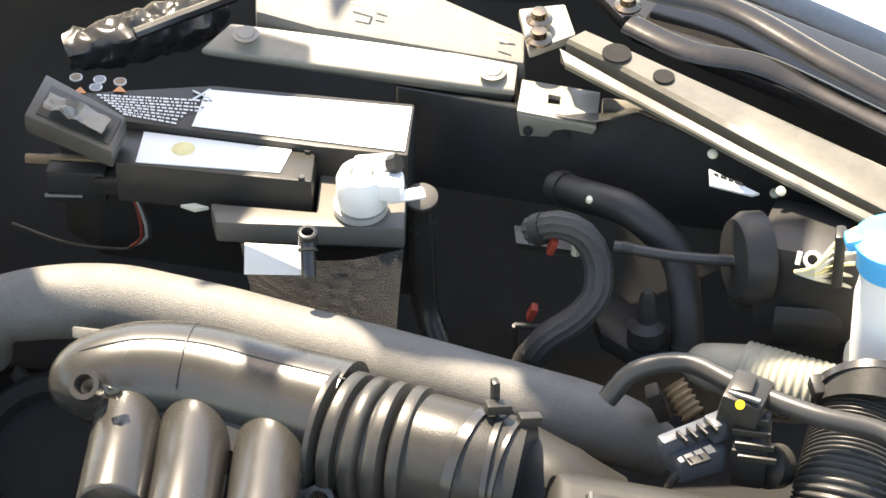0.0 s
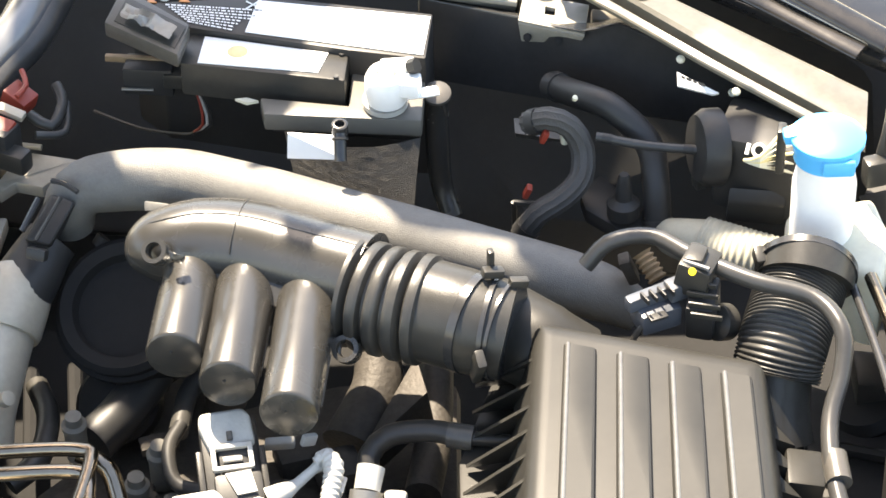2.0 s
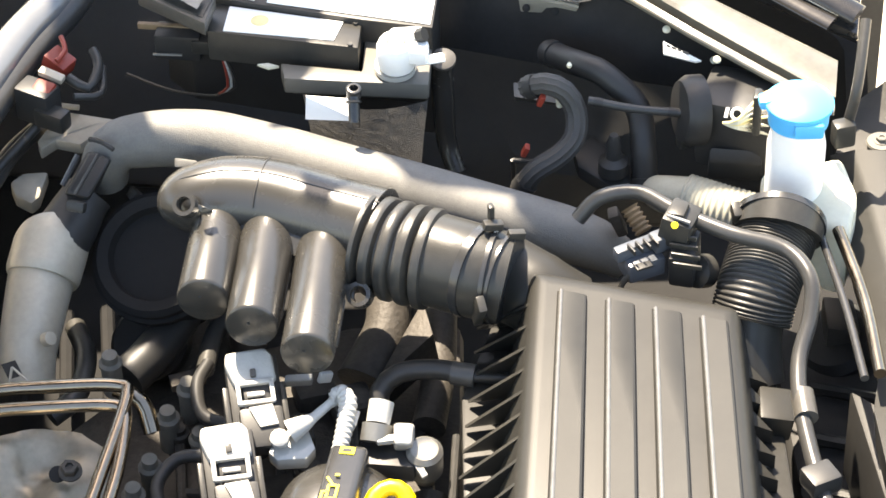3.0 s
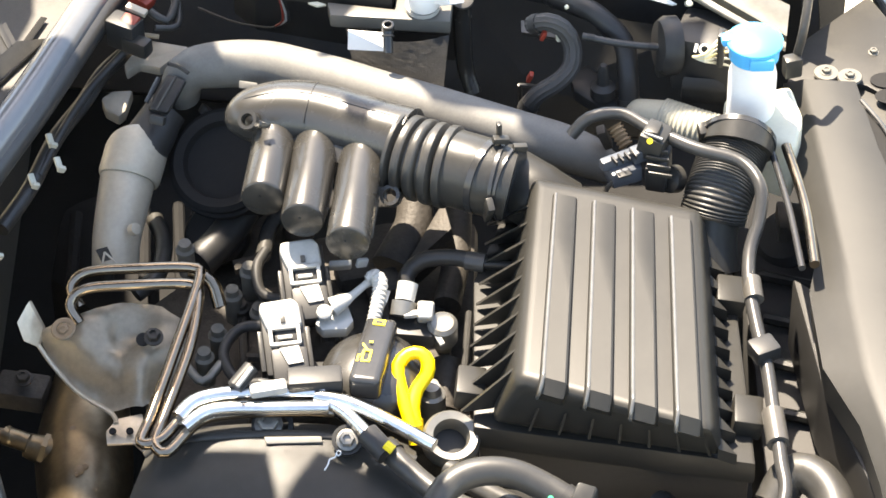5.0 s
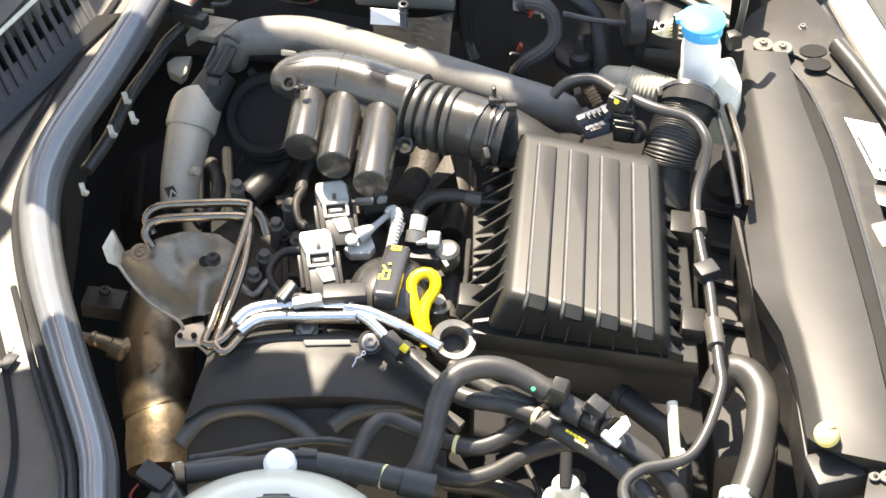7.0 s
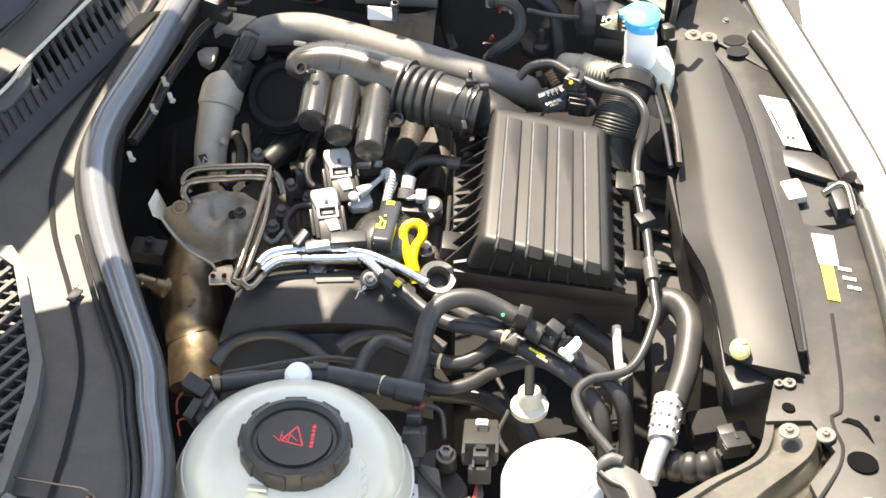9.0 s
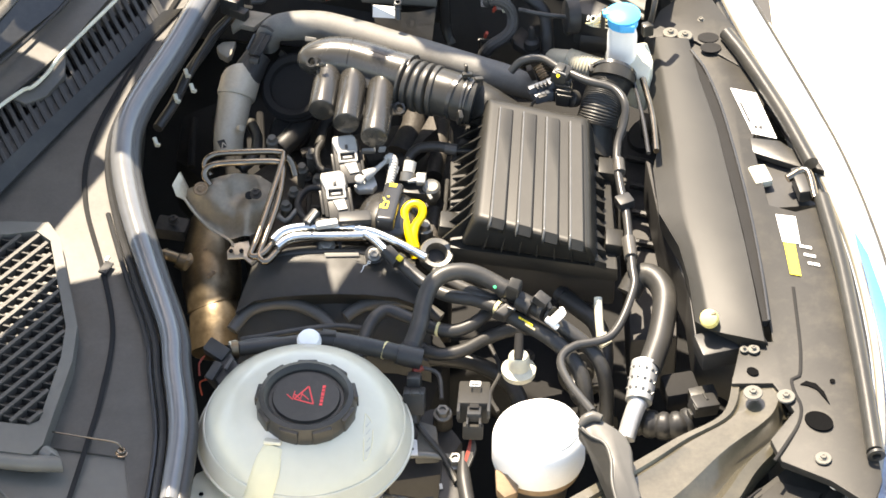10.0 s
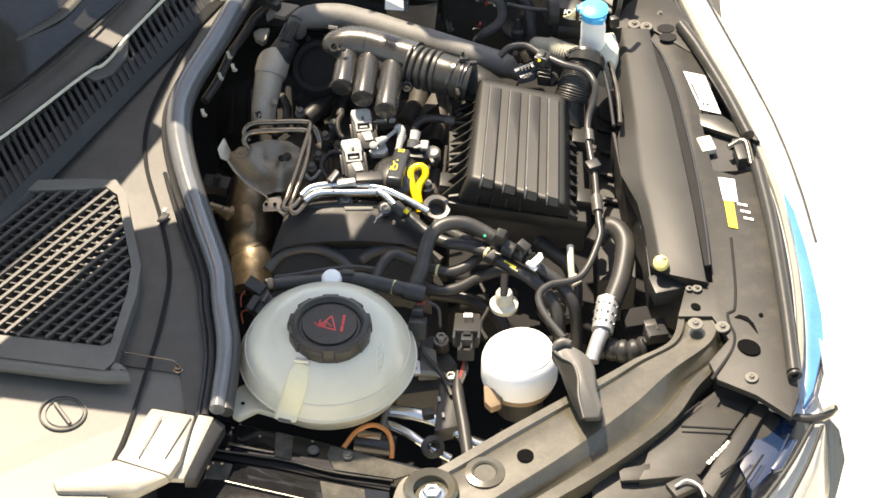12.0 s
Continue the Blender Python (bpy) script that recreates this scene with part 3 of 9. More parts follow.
    part("tray_bowl", prism(low, (0, 0.01, -0.07), 0.008), SHADE, t)
    for p in ((0.107, 0.098, 0.806), (0.111, -0.042, 0.806), (-0.109, -0.002, 0.803)):
        part("corner_clip", block(p, (0.024, 0.032, 0.02), turn(0, 8, -4), 0.003), PLASTIC_COVER, t)
    # inlet collar at the back corner that meets the bellows clamp
    part("inlet_collar", tube([(-0.071, 0.208, 0.838), (-0.048, 0.192, 0.835), (-0.021, 0.188, 0.825)], [0.0297, 0.0292, 0.0230], 32), PLASTIC_COVER, t)
    for a, b in (((-0.109, 0.099, 0.790), (-0.115, 0.016, 0.785)),):
        part("tray_rail", tube([a, b], 0.003, 8), PLASTIC, t)


airbox()


# ---- long intake pipe, charge duct ----
def long_pipe():
    pts = [(-0.363, 0.362, 0.812), (-0.360, 0.358, 0.832), (-0.349, 0.361, 0.842), (-0.331, 0.361, 0.846), (-0.308, 0.360, 0.848), (-0.281, 0.357, 0.848), (-0.254, 0.348, 0.847), (-0.216, 0.333, 0.846), (-0.179, 0.316, 0.845), (-0.141, 0.300, 0.844), (-0.105, 0.285, 0.842), (-0.068, 0.272, 0.838), (-0.031, 0.262, 0.832), (-0.006, 0.257, 0.824), (0.016, 0.252, 0.812)]
    t = thing("intake_pipe", "long grey black grained plastic intake pipe", "intake pipe", (-0.1, 0.3, 0.76))
    part("pipe", tube(pts, [0.0175, 0.018, 0.0192, 0.0205, 0.0212, 0.0214, 0.0214, 0.0214, 0.0214, 0.0212, 0.0212, 0.021, 0.0205, 0.019, 0.014], 40), PLASTIC_GRAIN, t)
    part("flange_tab", prism([(-0.307, 0.325, 0.857), (-0.291, 0.321, 0.857), (-0.290, 0.318, 0.853), (-0.307, 0.320, 0.853)], (0, 0.006, -0.004), 0.001), PLASTIC_GRAIN, t)
    box = part("coupling", frustum([(-0.394, 0.339, 0.812), (-0.373, 0.330, 0.812), (-0.354, 0.359, 0.830), (-0.375, 0.369, 0.832)], [(-0.387, 0.314, 0.836), (-0.370, 0.307, 0.836), (-0.354, 0.335, 0.850), (-0.370, 0.342, 0.852)], 0.003), PLASTIC_DARK, t, "black square hose coupling")
    part("coupling_lip", tube([(-0.370, 0.351, 0.856), (-0.361, 0.345, 0.858), (-0.352, 0.338, 0.856)], 0.0018, 8), PLASTIC_GLOSS, box)
    part("coupling_rib", tube([(-0.378, 0.300, 0.846), (-0.362, 0.328, 0.860)], 0.0015, 8), PLASTIC, box)
    part("coupling_arm", tube([(-0.388, 0.312, 0.845), (-0.377, 0.330, 0.858)], 0.0022, 8), PLASTIC_GLOSS, box)
    part("coupling_tab", block((-0.378, 0.300, 0.835), (0.014, 0.008, 0.008), turn(-30, 0, -20), 0.002), PLASTIC, box)
    part("elbow", tube([(-0.372, 0.336, 0.818), (-0.379, 0.328, 0.812), (-0.386, 0.315, 0.806), (-0.397, 0.296, 0.798)], [0.018, 0.0192, 0.0212, 0.0228], 36), PLASTIC_DARK, t)
    part("vacuum_spigot", tube([(-0.344, 0.349, 0.800), (-0.339, 0.352, 0.805)], [0.005, 0.0062], 14), ALU_DULL, t)


long_pipe()


def alu_pipe():
    t = thing("aluminium_charge_pipe", "dull cast aluminium pipe elbow with thick collar", "metal pipe", (-0.416, 0.262, 0.700))
    pts = [(-0.404, 0.289, 0.790), (-0.407, 0.276, 0.785), (-0.411, 0.250, 0.774), (-0.415, 0.228, 0.760), (-0.416, 0.209, 0.742)]
    part("pipe", tube(pts, [0.0242, 0.0242, 0.0228, 0.0212, 0.0205], 36), ALU_PALE, t)
    part("collar", tube([(-0.400, 0.308, 0.798), (-0.400, 0.301, 0.797), (-0.405, 0.281, 0.788), (-0.406, 0.277, 0.786)], [0.0262, 0.0278, 0.0276, 0.0258], 40, step=0.002), ALU_PALE, t)
    for a, b in (((-0.420, 0.185, 0.785), (-0.409, 0.177, 0.779)), ((-0.420, 0.185, 0.785), (-0.422, 0.172, 0.778)), ((-0.422, 0.172, 0.778), (-0.409, 0.177, 0.779))):
        part("cast_mark", tube([a, b], 0.001, 6), ALU_PALE, t)
    part("cast_boss", lathe([(0, -0.004), (0.0055, -0.004), (0.005, 0.002), (0, 0.003)], toward((-0.396, 0.214, 0.785), (0.6, -0.4, 0.6)), 14), ALU_PALE, t)
    text_bars(t, ALU_DULL, (-0.423, 0.183, 0.775), (0.6, 0.5, -0.2), (-0.3, 0.4, 0.5), (0.012,), 0.012)


alu_pipe()


def duct():
    t = thing("intake_duct", "black moulded intake duct with three resonator tubes", "intake duct", (-0.246, 0.229, 0.780))
    body = [(-0.314, 0.268, 0.866), (-0.312, 0.268, 0.866), (-0.307, 0.266, 0.867), (-0.298, 0.265, 0.868), (-0.285, 0.265, 0.868), (-0.269, 0.266, 0.868), (-0.250, 0.264, 0.868), (-0.229, 0.258, 0.868), (-0.207, 0.248, 0.868), (-0.183, 0.237, 0.868), (-0.158, 0.225, 0.868)]
    part("duct_body", tube(body, [0.002, 0.009, 0.0165, 0.0225, 0.0268, 0.0294, 0.0305, 0.0308, 0.0306, 0.0304, 0.0312], 48), DUCT, t)
    part("front_shoulder", prism([(-0.278, 0.252, 0.876), (-0.249, 0.242, 0.878), (-0.217, 0.224, 0.876), (-0.192, 0.212, 0.874), (-0.178, 0.201, 0.866), (-0.177, 0.188, 0.856), (-0.206, 0.199, 0.862), (-0.239, 0.220, 0.864), (-0.270, 0.238, 0.866)], (0, 0.03, -0.012), 0.004, 3), DUCT, t)
    hose = [(-0.168, 0.216, 0.866), (-0.142, 0.204, 0.866), (-0.119, 0.195, 0.866)]
    bellows = part("bellows", tube(hose, 0.0358, 40, ribs=(0.0118, 0.0072, 5.0)), RUBBER, t)
    part("sleeve", tube([(-0.120, 0.196, 0.866), (-0.103, 0.188, 0.866), (-0.085, 0.182, 0.864), (-0.072, 0.179, 0.862)], [0.0328, 0.0328, 0.0323, 0.0317], 40), PLASTIC, t)
    for a, b, w in (((-0.096, 0.185, 0.866), (-0.091, 0.182, 0.866), 67), ((-0.083, 0.181, 0.864), (-0.080, 0.180, 0.864), 68), ((-0.075, 0.178, 0.864), (-0.073, 0.177, 0.864), 66)):
        part("clamp_band", tube([a, b], w * 0.0005, 40, step=0.003), PLASTIC_GLOSS, t)
    part("clamp_tab", block((-0.082, 0.195, 0.905), (0.004, 0.006, 0.02), turn(0, 0, 15), 0.0012), PLASTIC, t)
    part("clamp_tab", block((-0.081, 0.189, 0.902), (0.014, 0.007, 0.006), turn(0, 12, 15), 0.0015), PLASTIC, t)
    part("clamp_tab", block((-0.065, 0.187, 0.895), (0.012, 0.006, 0.006), turn(0, 12, 15), 0.001), PLASTIC, t)
    part("clamp_tab", block((-0.092, 0.149, 0.860), (0.006, 0.012, 0.03), turn(30, 0, 15), 0.0015), PLASTIC, t)
    for b in ((-0.280, 0.164, 0.862), (-0.246, 0.136, 0.862), (-0.208, 0.107, 0.862)):
        b, d = Vector(b), Vector((-0.1, -1.0, 0.02)).normalized()
        n, r = 0.108, 0.0187
        p = lathe([(0, 0), (r * 1.06, 0.0), (r * 1.04, 0.03), (r, 0.05), (r * 0.985, n - 0.0025), (r * 0.95, n - 0.0006), (r * 0.9, n), (0, n)], toward(b - d * n, d), 40)
        tube_ob = part("resonator", p, RESONATOR, t)
        part("gate_mark", lathe([(0, 0), (0.0012, 0), (0.001, 0.0012), (0, 0.0014)], toward(b + Vector((-0.002, 0.0, 0.003)), d), 10), DUCT, tube_ob)
        part("weld_flash", tube([b - d * 0.06 + Vector((0.0185, 0, -0.004)), b - d * 0.012 + Vector((0.0182, 0, -0.004))], 0.0009, 6), PLASTIC_GREY, tube_ob)
    for p, r in (((-0.293, 0.237, 0.886), 0.0083), ((-0.173, 0.177, 0.852), 0.0088)):
        part("ear", lathe([(r * 0.6, -0.005), (r, -0.005), (r * 1.04, 0.0), (r, 0.005), (r * 0.66, 0.005), (r * 0.6, 0.003)], toward(p, (-0.25, -0.6, 0.75)), 28), DUCT, t)
    part("ear_web", prism([(-0.284, 0.223, 0.900), (-0.279, 0.221, 0.898), (-0.273, 0.222, 0.895), (-0.276, 0.220, 0.892), (-0.282, 0.219, 0.895)], (0, 0.004, -0.006), 0.0012), DUCT, t)
    part("ear_web", prism([(-0.182, 0.185, 0.858), (-0.176, 0.184, 0.856), (-0.177, 0.174, 0.850), (-0.182, 0.173, 0.852)], (0, 0.004, -0.004), 0.001), DUCT, t)
    ring, radii = spline(body, 0.004), [0.002, 0.009, 0.0165, 0.0225, 0.0268, 0.0294, 0.0305, 0.0308, 0.0306, 0.0304, 0.0312]
    seam = [c + Vector((0, -0.17, 0.985)) * lerp_list(radii, u) for c, u in zip(*ring) if u > 0.12]
    part("mould_seam", tube(seam, 0.0007, 8), DUCT, t)
    hub = (Vector(body[6]) + Vector(body[7])) / 2
    axis = (Vector(body[7]) - Vector(body[6])).normalized()
    out = [Vector((0, 0.64, 0.77)), Vector((0, -0.77, 0.64))]
    arc = [(math.sin(math.radians(k)), math.cos(math.radians(k))) for k in range(-10, 91, 10)]
    part("cross_seam", tube([hub + (d - axis * d.dot(axis)).normalized() * 0.0307 for d in (out[0] * a + out[1] * b for a, b in arc)], 0.0006, 6), PLASTIC_DARK, t)


duct()


# ---- battery and its surroundings ----
def battery():
    t = thing("car_battery", "black car battery with glaring label and covered terminal", "battery", (-0.209, 0.519, 0.775))
    part("case", prism([(-0.322, 0.492, 0.900), (-0.228, 0.496, 0.900), (-0.112, 0.470, 0.900), (-0.118, 0.418, 0.900), (-0.170, 0.430, 0.900), (-0.300, 0.467, 0.900)], (0, 0, -0.1), 0.002), PLASTIC_DARK, t)
    part("top_label", prism([(-0.233, 0.490, 0.901), (-0.114, 0.465, 0.901), (-0.120, 0.421, 0.901), (-0.241, 0.453, 0.901)], (0, 0, -0.0006)), LABEL, t, "glaring white paper label")
    rng = random.Random(5)
    c0, c1, c2, c3 = (Vector(p) for p in ((-0.297, 0.487, 0.901), (-0.224, 0.476, 0.901), (-0.248, 0.452, 0.901), (-0.280, 0.465, 0.901)))
    for line in range(8):
        a, b = c0.lerp(c3, line / 7.5), c1.lerp(c2, line / 7.5)
        d = (b - a).normalized()
        up = Vector((0, 1, 0)) * 0.0016
        bm, run, long = bmesh.new(), 0.0, (b - a).length * rng.uniform(0.8, 1.0)
        while run < long:
            w = rng.uniform(0.0007, 0.0036)
            q = a + d * run
            bm.faces.new([bm.verts.new(p) for p in (q, q + d * w, q + d * w + up, q + up)])
            run += w + rng.uniform(0.0006, 0.0012)
        part("print_line", bm, WHITE_PRINT, t, smooth=0)
    for q in ((-0.307, 0.491, 0.901), (-0.284, 0.491, 0.901)):
        q = Vector(q)
        part("warning_sign", prism([q + Vector((-0.004, 0, 0)), q + Vector((0.004, -0.001, 0)), q + Vector((0, 0.006, 0))], (0, 0, -0.0005)), COPPER, t)
    for k, p in enumerate(((-0.310, 0.507, 0.901), (-0.296, 0.504, 0.901), (-0.284, 0.501, 0.901), (-0.298, 0.496, 0.901))):
        part("warning_sign", lathe([(0, -0.0006), (0.0038, -0.0006), (0.0038, 0.0004), (0, 0.0004)], Matrix.Translation(p), 18), WHITE_PRINT, t)
        part("warning_sign", lathe([(0, -0.0006), (0.0032, -0.0006), (0.0032, 0.0006), (0, 0.0006)], Matrix.Translation(p), 18), (BRONZE, NAVY, BRONZE, NAVY)[k], t)
    part("warning_sign", tube([(-0.241, 0.489, 0.901), (-0.231, 0.480, 0.901)], 0.0006, 6), WHITE_PRINT, t)
    part("warning_sign", tube([(-0.231, 0.490, 0.901), (-0.241, 0.480, 0.901)], 0.0006, 6), WHITE_PRINT, t)
    part("vent_cover", prism([(-0.280, 0.464, 0.895), (-0.170, 0.435, 0.895), (-0.173, 0.402, 0.895), (-0.285, 0.427, 0.895)], (0, 0, -0.027), 0.002), PLASTIC, t)
    part("vent_label", prism([(-0.269, 0.456, 0.896), (-0.184, 0.433, 0.896), (-0.191, 0.411, 0.896), (-0.273, 0.426, 0.896)], (0, 0, -0.001), 0.0004), LABEL, t, "blistered white sticker")
    part("stain", lathe([(0, 0), (0.007, 0), (0.006, 0.0006), (0, 0.0008)], Matrix.Translation((-0.246, 0.437, 0.896)), 18), STAIN, t)
    for p in ((-0.175, 0.431, 0.896), (-0.179, 0.405, 0.896)):
        part("pin_hole", lathe([(0, 0), (0.002, 0), (0.0018, 0.0008), (0, 0.0006)], Matrix.Translation(p), 12), PLASTIC_DARK, t)
    shelf = [(-0.231, 0.406, 0.880), (-0.171, 0.394, 0.880), (-0.167, 0.455, 0.880), (-0.117, 0.445, 0.880), (-0.122, 0.375, 0.880), (-0.228, 0.387, 0.880)]
    # the pale plastic gives the shelf its glare
    part("shelf", prism(shelf, (0, 0, -0.014), 0.002), COWL_PALE, t)
    part("front_wall", prism([(-0.227, 0.406, 0.865), (-0.122, 0.392, 0.865), (-0.123, 0.390, 0.855), (-0.225, 0.406, 0.855)], (0, 0.01, -0.012), 0.002), PLASTIC, t)
    part("tag", prism([(-0.248, 0.409, 0.877), (-0.240, 0.410, 0.877), (-0.232, 0.406, 0.877), (-0.240, 0.404, 0.877)], (0, 0, -0.002)), CREAM, t)
    # terminal and its clamp, bleached by the sun
    cl = part("terminal_clamp", lathe([(0.006, -0.012), (0.0135, -0.012), (0.0145, -0.004), (0.0145, 0.006), (0.0125, 0.0105), (0.0075, 0.0115), (0.006, 0.006)], toward((-0.145, 0.389, 0.900), (0, -0.1, 1)), 30), WHITE, t, "pale plastic terminal cover")
    part("terminal_post", lathe([(0, -0.012), (0.0066, -0.012), (0.006, 0.009), (0.005, 0.0105), (0, 0.0105)], toward((-0.145, 0.389, 0.900), (0, -0.1, 1)), 24), LENS, cl)
    part("clamp_block", block((-0.137, 0.396, 0.908), (0.024, 0.012, 0.012), turn(0, 0, 4), 0.003), WHITE, cl)
    part("clamp_block", block((-0.129, 0.384, 0.903), (0.014, 0.016, 0.012), turn(0, 0, -10), 0.003), WHITE, cl)
    part("clamp_nut", lathe([(0, 0), (0.0055, 0), (0.0055, 0.006), (0, 0.006)], toward((-0.129, 0.392, 0.912), (0.8, -0.3, 0.5)), 6), PLASTIC_DARK, cl)
    part("clamp_foot", lathe([(0.0, -0.003), (0.0155, -0.003), (0.0155, 0.001), (0, 0.001)], toward((-0.146, 0.393, 0.885), (0, -0.1, 1)), 28), LENS, cl)
    part("clamp_arm", tube([(-0.130, 0.383, 0.896), (-0.120, 0.382, 0.898), (-0.111, 0.384, 0.898)], 0.0052, 14, flat=0.5), WHITE, cl)


battery()


def cable(name, label, pts, r, mat, category="cable", group="", ribs=None, seg=14, flute=0.0):
    a, b = Vector(pts[0]), Vector(pts[-1])
    t = thing(name, label, category, (a.x, a.y, min(a.z, b.z) - 0.02), group)
    part("hose", tube(pts, r, seg, ribs=ribs, flute=flute), mat, t, smooth=60)
    r0 = r if isinstance(r, float) else r[0]
    for p, q in ((a, Vector(pts[1])), (b, Vector(pts[-2]))):
        d = (q - p).normalized()
        part("end_collar", tube([p + d * 0.004, p + d * 0.011], r0 * 1.12, 18, step=0.003), PLASTIC_DARK, t)
    return t


def battery_cable():
    t = thing("battery_cable_duct", "thick grey battery cable in a round sleeve", "cable", (-0.106, 0.433, 0.755))
    part("sleeve", tube([(-0.112, 0.418, 0.870), (-0.112, 0.422, 0.855), (-0.111, 0.419, 0.825), (-0.109, 0.414, 0.795), (-0.102, 0.402, 0.775)], [0.0088, 0.0088, 0.0085, 0.0078, 0.0072], 24), DUCT, t)
    part("sleeve_top", lathe([(0, -0.002), (0.0098, -0.002), (0.0098, 0.0004), (0.009, 0.001), (0, 0.001)], toward((-0.111, 0.415, 0.873), (0, -0.3, 1)), 24), PLASTIC_GREY, t)


battery_cable()


def felt_cover():
    t = thing("battery_felt_cover", "dark grey felt heat cover round the battery", "felt cover", (-0.160, 0.458, 0.755))
    bm = bmesh.new()
    top, low = [], []
    rows = []
    for k in range(25):
        u = k / 24
        a = Vector((-0.214, 0.375, 0.874)).lerp(Vector((-0.123, 0.364, 0.874)), u)
        b = Vector((-0.209, 0.356, 0.850)).lerp(Vector((-0.129, 0.331, 0.838)), u)
        bulge = math.sin(math.pi * u) * 0.014
        rows.append([a.lerp(b, v / 10) + Vector((0, -bulge * (1 - v / 14), 0)) + 0.0006 * noise.noise_vector(Vector((u * 9, v * 0.7, 1))) for v in range(11)])
    vs = [[bm.verts.new(p) for p in r] for r in rows]
    for a, b in zip(vs, vs[1:]):
        for k in range(10):
            bm.faces.new((a[k], a[k + 1], b[k + 1], b[k]))
    bmesh.ops.solidify(bm, geom=bm.faces[:], thickness=0.004)
    part("felt", bm, FELT, t)
    part("label", prism([(-0.211, 0.353, 0.889), (-0.172, 0.342, 0.893), (-0.173, 0.333, 0.881), (-0.212, 0.348, 0.872)], (0, 0.004, -0.002)), LABEL, t, "white sticker on felt")
    b = thing("clamp_screw", "black socket head clamp screw beside the battery", "screw", (-0.222, 0.440, 0.805))
    part("shank", tube([(-0.176, 0.340, 0.900), (-0.176, 0.328, 0.884)], 0.0042, 16), PLASTIC_GLOSS, b)
    part("shank_ring", tube([(-0.176, 0.335, 0.898), (-0.176, 0.334, 0.897)], 0.0055, 16, step=0.001), PLASTIC_DARK, b)
    part("head", lathe([(0, 0), (0.0055, 0), (0.0055, 0.008), (0.0048, 0.0085), (0.0034, 0.0085), (0.0032, 0.004), (0, 0.004)], toward((-0.176, 0.342, 0.897), (0, -0.15, 1)), 24), PLASTIC_GLOSS, b)


felt_cover()


def fuse_flap():
    t = thing("terminal_flap", "grey plastic terminal flap with peeled foil", "flap", (-0.311, 0.481, 0.885))
    part("plate", prism([(-0.326, 0.494, 0.913), (-0.278, 0.447, 0.913), (-0.285, 0.416, 0.910), (-0.337, 0.456, 0.910)], (0, 0, -0.012), 0.002), PLASTIC_GREY, t)
    part("recess", prism([(-0.322, 0.480, 0.914), (-0.280, 0.443, 0.914), (-0.287, 0.422, 0.911), (-0.330, 0.456, 0.911)], (0, 0, -0.001), 0.0004), PLASTIC, t)
    foil = bmesh.new()
    q = [Vector((-0.322, 0.466, 0.916)), Vector((-0.286, 0.438, 0.916)), Vector((-0.291, 0.425, 0.915)), Vector((-0.325, 0.454, 0.915))]
    grid = []
    for i in range(15):
        row = []
        for k in range(9):
            u, v = i / 14, k / 8
            p = q[0].lerp(q[1], u).lerp(q[3].lerp(q[2], u), v)
            n1 = noise.noise_vector(p * 90)
            crumple = max(0.0, 1 - abs(u - 0.35) * 2.2)
            row.append(foil.verts.new(p + Vector((0.002 * n1.x, 0.003 * n1.y, 0.001 + 0.011 * crumple * abs(n1.z) + 0.002 * abs(n1.x)))))
        grid.append(row)
    for a, b in zip(grid, grid[1:]):
        for k in range(8):
            foil.faces.new((a[k], a[k + 1], b[k + 1], b[k]))
    part("foil", foil, ALU, t, "crumpled silvery foil", smooth=15)
    c = thing("wire_connector", "small black connector with red and white wires", "connector", (-0.291, 0.474, 0.845))
    part("body", block((-0.309, 0.462, 0.860), (0.035, 0.02, 0.022), turn(0, 0, -8), 0.002), PLASTIC_DARK, c)
    part("body", block((-0.287, 0.453, 0.863), (0.024, 0.012, 0.012), turn(0, 0, -8), 0.002), PLASTIC, c)
    part("rail", tube([(-0.329, 0.453, 0.855), (-0.307, 0.451, 0.855)], 0.0012, 8), ALU, c)
    part("bracket", block((-0.318, 0.467, 0.870), (0.045, 0.004, 0.005), turn(0, 0, -8), 0.001), BRONZE, c)
    for k, m in enumerate((RED, PALE_PLASTIC, RUBBER)):
        part("wire", tube([(-0.280, 0.451, 0.863), Vector((-0.275, 0.447, 0.845)) + Vector((0.0018 * k, 0, 0)), Vector((-0.274, 0.443, 0.830)) + Vector((0.003 * k, 0, 0)), (-0.281, 0.448, 0.820)] + ([(-0.287, 0.452, 0.815), (-0.320, 0.473, 0.805), (-0.355, 0.495, 0.805)] if k == 2 else []), 0.0011, 8), m, c)


fuse_flap()


